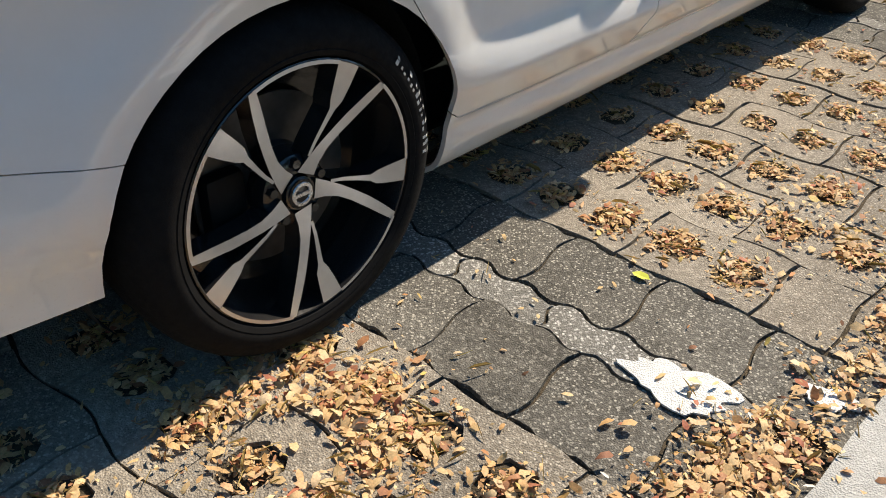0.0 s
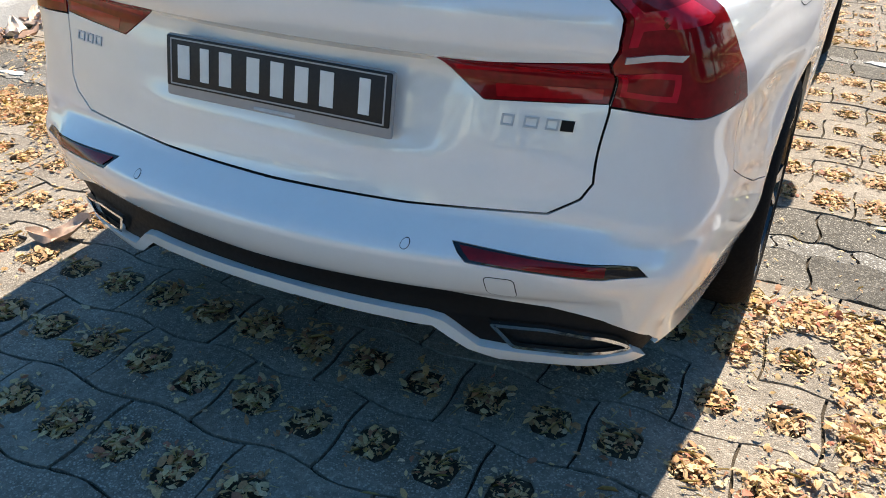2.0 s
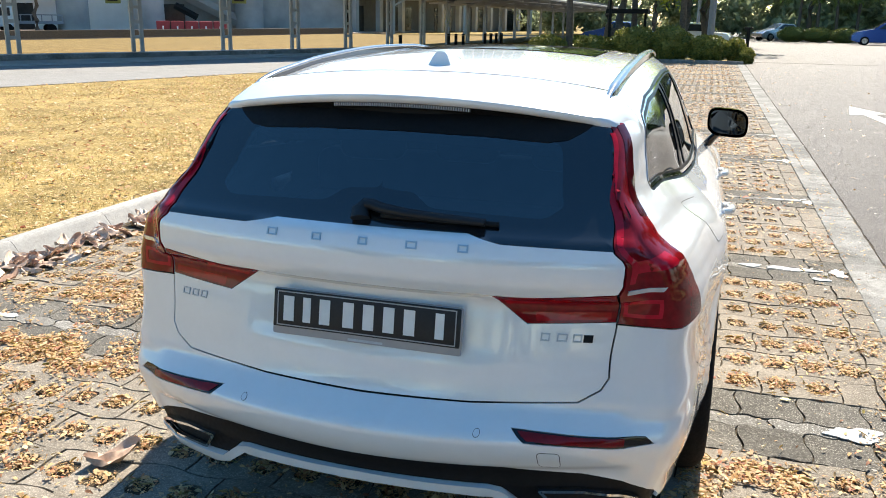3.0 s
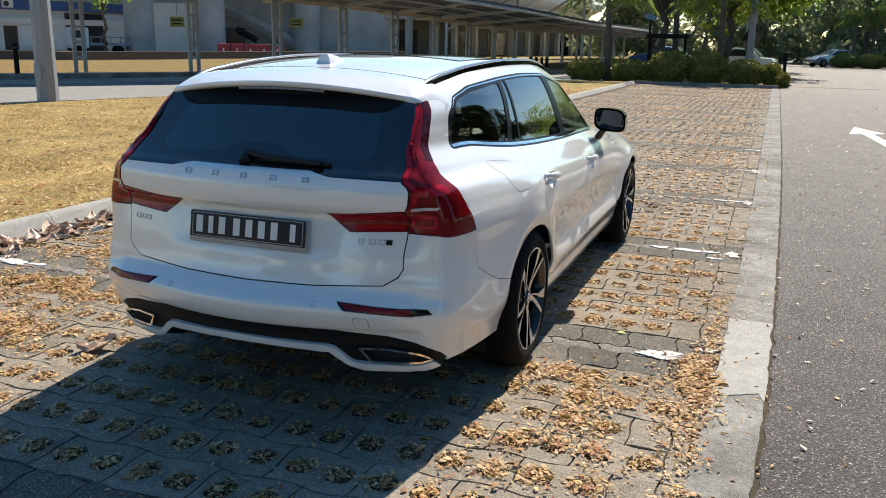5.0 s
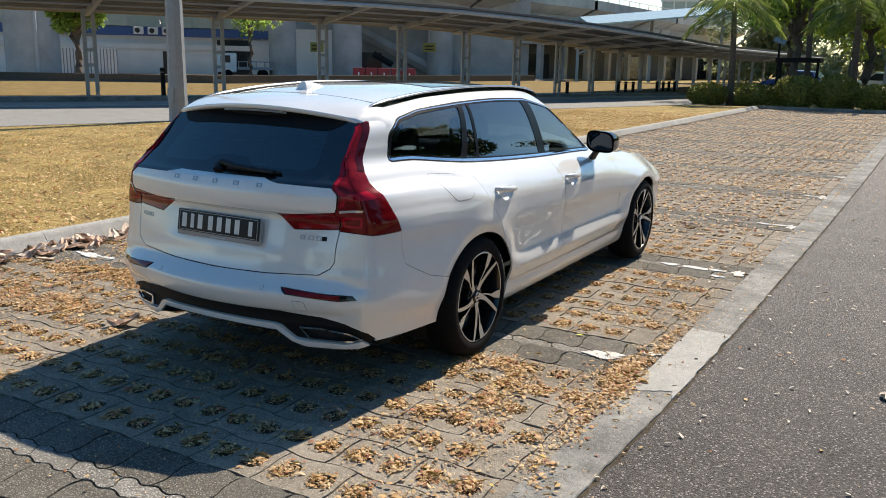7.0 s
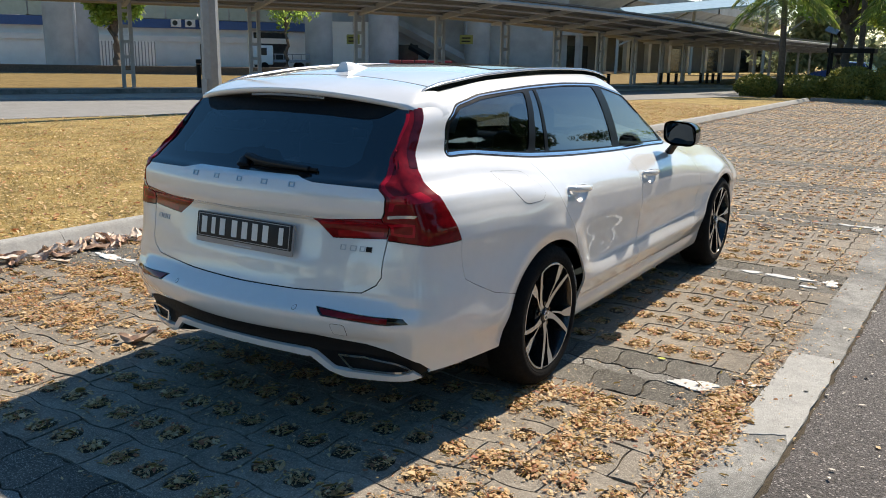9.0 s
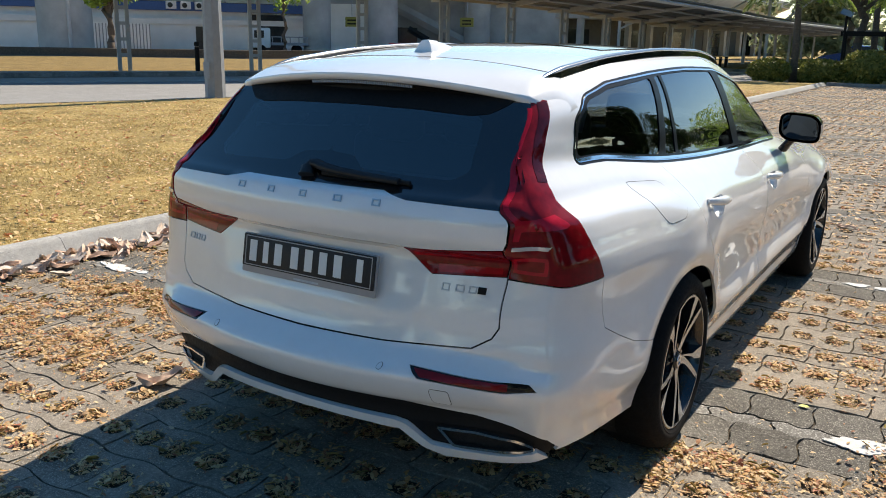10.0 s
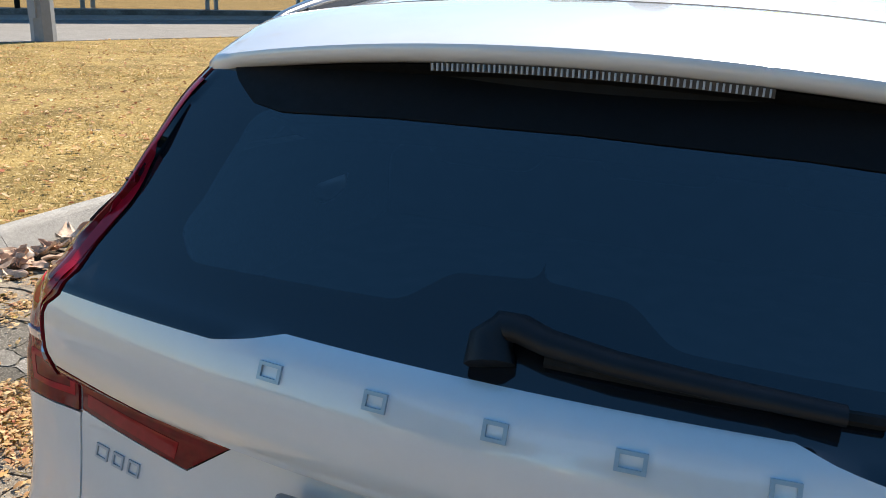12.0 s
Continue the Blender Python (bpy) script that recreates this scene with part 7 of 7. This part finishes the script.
def build_truck():
    t = oriented(thing("pickup_truck", "small white flatbed truck under the viaduct", "truck"), (-47.3, 46.4), (-43.9, 50.4))
    part("cab", box_bm(0, 1.5, -0.85, 0.85, 0.45, 1.95, 0.12), M["sheet_white"], t, "white cab", 40)
    part("cab_window", box_bm(0.25, 1.0, -0.87, -0.853, 1.2, 1.75, 0.005), M["darkglass"], t)
    part("flatbed", box_bm(1.55, 4.4, -0.9, 0.9, 0.65, 0.85, 0.02), M["steel"], t)
    for i in range(5):
        part("bed_post", box_bm(1.6 + i * 0.68, 1.66 + i * 0.68, -0.9, -0.84, 0.85, 1.3), M["steel"], t)
    part("bed_rail", box_bm(1.55, 4.4, -0.9, -0.84, 1.25, 1.32), M["steel"], t)
    for x in (0.8, 3.6):
        for yv in (-0.8, 0.8):
            part("wheel", cyl_bm((x, yv - 0.1, 0.33), (x, yv + 0.1, 0.33), 0.33, 0.33, 18), M["tyre"], t)


build_truck()


def build_kiosk():
    k = thing("notice_shelter", "dark flat-roofed shelter behind the hedge", "shelter", at=(-3.0, 38.5, 0))
    part("roof", box_bm(-0.95, 0.95, -0.6, 0.6, 1.85, 2.05, 0.02), M["black"], k)
    for x in (-0.8, 0.8):
        part("post", box_bm(x - 0.06, x + 0.06, -0.06, 0.06, 0, 1.85), M["black"], k)
    part("panel", box_bm(-0.74, 0.74, -0.02, 0.02, 0.3, 1.2), M["bark"], k)


build_kiosk()
# ---------------------------------------------------------------- pavers
ROW, UNIT, BAY = 0.254, 0.332, 2.40


def wavy(x0, x1, y0, y1, holes, seed, amp=(0.013, 0.013), depth=0.026, turns=1):
    """A concrete unit with wavy long edges and openings: top face, outer skirt and hole walls."""
    bm = bmesh.new()
    r = random.Random(seed)
    g = 0.0040
    w = x1 - x0
    k = (12 if w > 0.2 else 6) * (2 if turns > 1 else 1)
    chew = lambda: r.uniform(-0.0022, 0.0022)
    out = []
    wave = lambda x, am: am * math.sin(2 * math.pi * turns * (x - x0) / w)
    side = lambda y: (0.012 if turns > 1 else 0.006) * math.sin(2 * math.pi * (y - y0) / (y1 - y0))
    for i in range(k):
        x = x0 + g + (w - 2 * g) * i / k
        out.append((x, y0 + g + wave(x, amp[0]) + chew()))
    for i in range(8):
        y = y0 + g + (y1 - y0 - 2 * g) * i / 8
        out.append((x1 - g + side(y) + chew() * 0.6, y))
    for i in range(k):
        x = x0 + g + (w - 2 * g) * (1 - i / k)
        out.append((x, y1 - g + wave(x, amp[1]) + chew()))
    for i in range(8):
        y = y0 + g + (y1 - y0 - 2 * g) * (1 - i / 8)
        out.append((x0 + g + side(y) + chew() * 0.6, y))
    loops = [out]
    for cx, cy, hx, hy in holes:
        c = 0.6
        jx = lambda: r.uniform(-0.004, 0.004)
        loops.append([(cx + sx * hx + jx(), cy + sy * hy + jx()) for sx, sy in ((-1, -c), (-c, -1), (c, -1), (1, -c), (1, c), (c, 1), (-c, 1), (-1, c))][::-1])
    edges = []
    tops = []
    for lp in loops:
        vs = [bm.verts.new((x, y, 0)) for x, y in lp]
        tops.append(vs)
        edges += [bm.edges.new((vs[i], vs[(i + 1) % len(vs)])) for i in range(len(vs))]
    bmesh.ops.triangle_fill(bm, edges=edges, use_beauty=True, use_dissolve=False)
    # drop triangles that bridged an opening
    for f in bm.faces[:]:
        c = f.calc_center_median()
        if any(abs(c.x - cx) < hx * 0.6 and abs(c.y - cy) < hy * 0.6 for cx, cy, hx, hy in holes):
            bm.faces.remove(f)
    for f in bm.faces:
        if f.normal.z < 0:
            f.normal_flip()
    for q, vs in enumerate(tops):
        low = [bm.verts.new((v.co.x * 1.0, v.co.y, -depth)) for v in vs]
        for i in range(len(vs)):
            j = (i + 1) % len(vs)
            bm.faces.new((vs[j], vs[i], low[i], low[j]))
    bmesh.ops.recalc_face_normals(bm, faces=bm.faces[:])
    if sum(f.normal.z * f.calc_area() for f in bm.faces) < 0:
        bmesh.ops.reverse_faces(bm, faces=bm.faces[:])
    me = bpy.data.meshes.new("paver")
    bm.to_mesh(me)
    bm.free()
    return me


def paver_rows():
    """Rows of the bays: y of the lower edge, depth and kind."""
    out = []
    for b in range(-6, 14):
        y = 0.34 + b * BAY
        out.append((y - 0.24, 0.24, "solid"))
        out.append((y, 0.10, "line"))
        out.append((y + 0.10, 0.24, "solid"))
        h = (BAY - 0.58) / 7
        for i in range(7):
            out.append((y + 0.34 + i * h, h, "open"))
    return sorted(r for r in out if -13.9 < r[0] < Y_END - 0.3)


def build_pavers():
    hs = (BAY - 0.58) / 7
    A, B = 0.013, 0.007
    open_me = {}
    for sgn in (1, -1):
        for where, am in (("mid", (A, A)), ("low", (B, A)), ("high", (A, B))):
            for v in range(4):
                r = random.Random(v)
                hx = 0.047
                open_me.setdefault((sgn, where), []).append(wavy(-UNIT / 2, UNIT / 2, -hs / 2, hs / 2, [(sx * 0.083 + r.uniform(-0.004, 0.004), r.uniform(-0.006, 0.006), hx, 0.055) for sx in (-1, 1)], v, (sgn * am[0], sgn * am[1])))
    solid_me = [wavy(-0.125, 0.125, -0.12, 0.12, [], 10, (B, 0.010), turns=2), wavy(-0.125, 0.125, -0.12, 0.12, [], 11, (0.010, B), turns=2)]
    line_me = [wavy(-0.125, 0.125, -0.05, 0.05, [], 20, (0.010, 0.010), turns=2)]
    edge_me = wavy(-0.0765, 0.0765, -hs / 2, hs / 2, [], 33, (0.004, 0.004))
    half_me = wavy(-UNIT / 4, UNIT / 4, -hs / 2, hs / 2, [], 34, (0.004, 0.004))
    for m in [q for v in open_me.values() for q in v] + [edge_me, half_me]:
        m.materials.append(M["paver"])
    for m in solid_me:
        m.materials.append(M["paver_dark"])
    for m in line_me:
        m.materials.append(M["paver_mid"])
    bed = thing("parking_bay", "worn grey grass-grid pavers with wavy joints and leaf-filled openings", "pavement", kind="structure")
    rnd = random.Random(8)
    far_v, far_f, far_m, holes = [], [], [], []
    cache = {}

    def add(me, x, y, z, rot, tilt):
        near = -2.05 < y < 2.75 and -2.0 < x
        m = Matrix.Translation((x, y, z)) @ Euler((tilt[0], tilt[1], rot)).to_matrix().to_4x4()
        if near:
            ob = new("paver", me)
            ob.parent = bed
            ob.matrix_basis = m
        else:
            if me.name not in cache:
                cache[me.name] = (np.array([v.co[:] for v in me.vertices]), [tuple(p.vertices) for p in me.polygons])
            v, f = cache[me.name]
            kind = 1 if me in solid_me else (2 if me in line_me else 0)
            far_f.extend([(tuple(i + len(far_v) for i in q), kind) for q in f])
            mm = np.array(m)
            far_v.extend((v @ mm[:3, :3].T + mm[:3, 3]).tolist())

    ROWS = paver_rows()
    first = next(i for i, r in enumerate(ROWS) if r[2] == "line")
    odd = 1 - first % 2
    for i, (y, h, kind) in enumerate(ROWS):
        n = i + odd
        yc = y + h / 2
        tilt = lambda: (rnd.gauss(0, 0.003), rnd.gauss(0, 0.003))
        if kind == "open":
            shift = UNIT / 2 if n % 2 else 0.0
            place = "low" if ROWS[i - 1][2] == "solid" else ("high" if i + 1 < len(ROWS) and ROWS[i + 1][2] == "solid" else "mid")
            x = X1 - 0.155 - UNIT / 2 - shift
            add(edge_me, X1 - 0.078, yc, rnd.gauss(0, 0.0012), 0, tilt())
            if shift:
                add(half_me, X1 - 0.155 - UNIT / 4, yc, rnd.gauss(0, 0.0012), 0, tilt())
            while x > X0 + UNIT / 2:
                add(rnd.choice(open_me[(-1 if n % 2 else 1, place)]), x, yc, rnd.gauss(0, 0.0016), 0, tilt())
                holes.append((x - 0.083, yc))
                holes.append((x + 0.083, yc))
                x -= UNIT
        else:
            x = X1 - 0.125 - (0.125 if n % 2 else 0) - 0.004
            while x > X0 + 0.13:
                add(line_me[0] if kind == "line" else solid_me[0 if i + 1 < len(ROWS) and ROWS[i + 1][2] == "line" else 1], x, yc, rnd.gauss(0, 0.0016), 0, tilt())
                x -= 0.25
    me = bpy.data.meshes.new("far_pavers")
    me.from_pydata(far_v, [], [f for f, _ in far_f])
    for k in ("paver", "paver_dark", "paver_mid"):
        me.materials.append(M[k])
    me.polygons.foreach_set("material_index", [k for _, k in far_f])
    me.update()
    tagged(new("far_pavers", me), "rows of worn grey pavers farther along the bays", "pavement", kind="stuff")
    return holes


M["paver_mid"] = ground_stone("worn bay-line paver", (0.17, 0.16, 0.145), (0.31, 0.295, 0.265), (0.55, 0.53, 0.49), speck_amount=0.4, chip=(115, 0.58, 0.7))
HOLES = build_pavers()


# ---------------------------------------------------------------- fallen leaves
def leaf_cards(p, size, rng, curl=0.18, tilt=0.26, wide=(0.12, 0.30), plain=False):
    """Small pointed leaves, slightly folded along the rib and curled, lying about the points p."""
    n = len(p)
    a = rng.uniform(0, 2 * np.pi, n)
    ax = np.stack([np.cos(a), np.sin(a), rng.normal(0, tilt, n)], 1)
    ax /= np.linalg.norm(ax, axis=1, keepdims=True)
    up = np.stack([rng.normal(0, tilt, n), rng.normal(0, tilt, n), np.ones(n)], 1)
    sd = np.cross(up, ax)
    sd /= np.linalg.norm(sd, axis=1, keepdims=True)
    nn = np.cross(ax, sd)
    L = size[:, None]
    w = L * rng.uniform(*wide, n)[:, None]
    c = (rng.normal(0, curl, n) * size)[:, None]
    f = (np.abs(rng.normal(0, 0.10, n)) * size)[:, None]
    if plain:
        q = rng.uniform(-0.16, 0.16, (6, n, 1)) * L
        ring = [p - ax * L * 0.5, p - ax * L * 0.22 + sd * w + nn * (f + q[0] * 0.5), p + ax * L * 0.24 + sd * w * 0.85 + nn * (f + q[1] * 0.5), p + ax * (L * 0.5 + q[2] * 0.5) + nn * c * 0.6,
                p + ax * L * 0.22 - sd * w * 0.9 + nn * (f + q[3] * 0.5), p - ax * L * 0.24 - sd * w + nn * (f + q[4] * 0.5)]
        b = np.arange(n)[:, None] * 6
        return np.stack(ring, 1).reshape(-1, 3), np.concatenate([b + (0, 5, 1), b + (1, 5, 4), b + (1, 4, 2), b + (2, 4, 3)], 0)
    A, B = p - ax * L * 0.5, p + ax * L * 0.5 + nn * c * 0.55
    C, G = p - ax * L * 0.24 + nn * c * 0.06, p + ax * L * 0.24 + nn * c * 0.24
    D, E = C + sd * w + nn * f, C - sd * w + nn * f
    H, I = G + sd * w * 0.85 + nn * f, G - sd * w * 0.85 + nn * f
    V = np.stack([A, D, H, B, I, E, C, G], 1).reshape(-1, 3)
    b = np.arange(n)[:, None] * 8
    F = np.concatenate([b + (0, 6, 1), b + (0, 5, 6), b + (1, 6, 7), b + (1, 7, 2), b + (5, 7, 6), b + (5, 4, 7), b + (2, 7, 3), b + (7, 4, 3)], 0)
    return V, F


def build_litter():
    rng = np.random.default_rng(11)
    pts, sizes = [], []
    H = np.array(HOLES)
    fill = np.array([0.62 + 0.9 * noise.noise((x * 0.9, y * 0.9, 2.0)) + 0.35 * noise.noise((x * 4, y * 4, 5.0)) for x, y in H])
    for (x, y), f in zip(H, fill):
        near = y < 4.0 and y > -3
        f = max(0.3, min(1.25, f + (0.35 if x > 0.3 else 0.1)))
        n = int((190 if near else (26 if y < 11 else 9)) * f)
        s = 0.0160 if near else (0.028 if y < 11 else 0.036)
        q = rng.normal(0, 1, (n, 2)) * (0.029, 0.033) * (1 + 0.35 * max(0, f - 0.8))
        pts.append(np.column_stack([x + q[:, 0], y + q[:, 1], np.where((np.abs(q[:, 0]) < 0.043) & (np.abs(q[:, 1]) < 0.05), rng.uniform(-0.008, 0.013, n), 0.005)]))
        sizes.append((0.50 + 1.7 * rng.uniform(0, 1, n) ** 3) * s)
    # drifts: centre, half lengths, count
    for cx, cy, sx, sy, n in ((1.08, -0.16, 0.13, 0.12, 1700), (1.30, -0.42, 0.20, 0.20, 1800), (1.20, -0.80, 0.16, 0.20, 1300), (1.70, 0.22, 0.08, 0.18, 1400), (1.64, -0.12, 0.10, 0.22, 1300), (1.74, 0.95, 0.03, 0.35, 420),
                              (1.52, 1.30, 0.16, 0.16, 700), (1.76, -0.9, 0.05, 0.5, 520), (1.45, 1.95, 0.16, 0.2, 420), (1.55, -1.35, 0.18, 0.3, 700), (1.70, 3.4, 0.08, 0.5, 420), (1.2, 3.6, 0.3, 0.3, 420),
                              (-2.15, 0.06, 0.30, 0.14, 3200), (-2.2, 0.78, 0.35, 0.16, 1800), (-2.3, -0.55, 0.30, 0.16, 1500), (-1.72, -0.66, 0.16, 0.10, 500), (-2.5, 1.3, 0.3, 0.2, 700), (-1.9, -1.3, 0.4, 0.3, 600), (-2.7, 2.4, 0.4, 0.5, 700), (0.4, 5.0, 0.8, 0.5, 800), (1.2, 8.0, 0.5, 0.8, 700), (1.0, 13.5, 0.6, 0.9, 800), (-1.0, 9.0, 0.9, 0.9, 700), (-1.5, 17, 1.0, 1.5, 700)):
        n = int(n * (4.2 if cy < 4 else 1.2))
        q = rng.normal(0, 1, (n, 2)) * (sx, sy)
        keep = np.array([noise.noise(((a + cx) * 5, (b + cy) * 5, 1.0)) for a, b in q]) > rng.uniform(-0.25, 0.15, n)
        if cy < 4:
            close = H[np.hypot(*(H - (cx, cy)).T) < 1.6]
            away = np.concatenate([np.hypot(*(g[:, None] + (cx, cy) - close[None]).transpose(2, 0, 1)).min(1) for g in np.array_split(q, max(1, n // 800))])
            loose = (q[:, 0] + cx > 1.62) & (rng.uniform(0, 1, n) < 0.40)
            keep &= loose | (q[:, 0] + cx <= 1.62) & (rng.uniform(0, 1, n) < np.maximum(0.65 if cx < -1.5 else 0.20, np.exp(-(away / 0.062) ** 2)))
        q = q[keep]
        x, y = np.clip(cx + q[:, 0], X0 + 0.05, X1 + 0.10), cy + q[:, 1]
        pts.append(np.column_stack([x, y, rng.uniform(0.003, 0.018, len(x))]))
        sizes.append((0.50 + 1.7 * rng.uniform(0, 1, len(x)) ** 3) * (0.0175 if cy < 4 else 0.034))
    # single leaves everywhere
    for n, x0, x1, y0, y1, s in ((2600, X0, X1, -3.5, 4.5, 0.016), (9500, X0, X1, 4.5, 31.0, 0.034), (420, X1, X2, -3.0, 10.0, 0.021), (260, X2 + 0.02, 4.5, -2.6, 9.0, 0.022), (250, 2.1, 9.0, 5.0, 30.0, 0.04)):
        pts.append(np.column_stack([rng.uniform(x0, x1, n), rng.uniform(y0, y1, n), np.full(n, 0.006)]))
        sizes.append(rng.uniform(0.5, 1.5, n) * s)
    P, S = np.vstack(pts), np.concatenate(sizes)
    V, F = leaf_cards(P, S, rng, plain=True)
    V[:, 2] = np.maximum(V[:, 2], -0.02)
    stuff("leaf_litter", V, F, M["litter"], "golden-brown fallen leaves filling paver openings and drifts", "leaves")
    # thin dry stalks and needles caught among the leaves
    near = P[(P[:, 1] > -2.5) & (P[:, 1] < 3.5)]
    Q = near[rng.integers(0, len(near), 9000)] + rng.normal(0, 1, (9000, 3)) * (0.012, 0.012, 0.0)
    Q[:, 2] = np.maximum(Q[:, 2], 0.0) + 0.004
    V, F = leaf_cards(Q, rng.uniform(0.02, 0.055, len(Q)), rng, 0.10, 0.16, (0.010, 0.022))
    stuff("dry_stalks", V, F, M["straw"], "thin dry stalks lying among the fallen leaves", "leaves")
    # bleached scraps blown over the lane and the strip
    n = 520
    x, y = 1.5 + 3.6 * rng.uniform(0, 1, n) ** 1.3, rng.uniform(-2.6, 12.0, n)
    V, F = leaf_cards(np.column_stack([x, y, np.full(n, 0.009)]), rng.uniform(0.014, 0.042, n), rng, 0.15, 0.15)
    V[:, 2] = np.maximum(V[:, 2], 0.002)
    stuff("leaf_scraps", V, F, M["pale_scrap"], "bleached dry leaf scraps scattered over the asphalt lane", "leaves")
    # pale dry leaves on the lawn
    n = 26000
    y = rng.uniform(0, 1, n) ** 1.4 * 26 - 2
    x = near_edge(y) + (X0 - 0.18 - near_edge(y)) * rng.uniform(0, 1, n) ** 0.7
    V, F = leaf_cards(np.column_stack([x, y, np.full(n, 0.095)]), rng.uniform(0.02, 0.065, n), rng)
    stuff("lawn_leaves", V, F, M["litter"], "dry fallen leaves scattered on the lawn", "leaves")


build_litter()


def build_big_leaves():
    """Large crumpled leaves heaped along the kerb."""
    rng = random.Random(21)
    shapes = []
    for s in range(7):
        r = random.Random(s + 50)
        L, W = r.uniform(0.14, 0.20), r.uniform(0.08, 0.12)
        ph = [r.uniform(0, 6) for _ in range(5)]
        vs, n, m = [], 9, 7
        for i in range(n):
            t = i / (n - 1)
            w = W * math.sin(math.pi * min(0.97, 0.04 + t * 0.94)) ** 0.7 / 2
            for j in range(m):
                q = j / (m - 1) * 2 - 1
                z = 0.013 * math.sin(5 * t + ph[0]) + 0.018 * q * q * math.sin(3 * t + ph[1]) + 0.009 * math.sin(6 * q + ph[2] + 4 * t) + 0.005 * math.sin(11 * t + 7 * q + ph[3])
                vs.append(((t - 0.5) * L * (0.9 - 0.1 * q * q), q * w * (1 - 0.25 * math.sin(2 * t + ph[4]) ** 2), z))
        lo = min(v[2] for v in vs)
        vs = [(x, y, z - lo) for x, y, z in vs]
        fs = [(i * m + j, (i + 1) * m + j, (i + 1) * m + j + 1, i * m + j + 1) for i in range(n - 1) for j in range(m - 1)]
        shapes.append(mesh_of("dry_leaf", vs, fs, M["bigleaf_obj"], 50))
    def drop(x, y, z, tip=6):
        ob = new("dry_leaf", rng.choice(shapes))
        ob.matrix_basis = pose(x, y, z, rng.uniform(-tip, tip), rng.uniform(-tip, tip), rng.uniform(0, 360)) @ Matrix.Scale(rng.uniform(0.75, 1.25), 4)
        tagged(ob, "large crumpled dry brown leaf by the kerb", "leaf", "large dry leaves")
    for i in range(285):
        y = -1.7 + 7.6 * rng.random() ** 1.25
        x = X0 + 0.06 + abs(rng.gauss(0, 0.16))
        drop(x, y, 0.0 + (0.035 * rng.random() if x < X0 + 0.22 else 0.0), 24)
    for x, y in ((-1.10, -0.71), (2.92, 0.56), (0.9, 4.6)):
        drop(x, y, 0.002)
    g = thing("green_leaf", "single fresh yellow-green leaf lying on a paver", "leaf", at=(1.262, 0.640, 0.006))
    part("blade", mesh_of("blade", [(-0.022, 0, 0), (-0.008, 0.013, 0.003), (0.012, 0.011, 0.004), (0.024, 0, 0.002), (0.010, -0.012, 0.003), (-0.010, -0.012, 0.003), (0, 0, 0)], [(0, 6, 1), (1, 6, 2), (2, 6, 3), (3, 6, 4), (4, 6, 5), (5, 6, 0)], M["fresh_leaf"]), None, g)


def big_leaf_material():
    m = Nodes("large dry leaf")
    col = m.ramp(m.rand(), (0.0, (0.40, 0.23, 0.15)), (0.35, (0.60, 0.44, 0.33)), (0.7, (0.76, 0.65, 0.54)), (1.0, (0.46, 0.28, 0.19)))
    col = m.mix(1.0, col, m.ramp(m.noise(60, 4, 0.6, m.coord()), (0.3, 0.7), (0.7, 1.15)), "MULTIPLY")
    m.set(Base_Color=col, Roughness=0.75)
    return m.mat


M["bigleaf_obj"] = big_leaf_material()
M["fresh_leaf"] = simple("fresh leaf", (0.50, 0.52, 0.06), 0.5, vary=0.1, scale=60)
build_big_leaves()
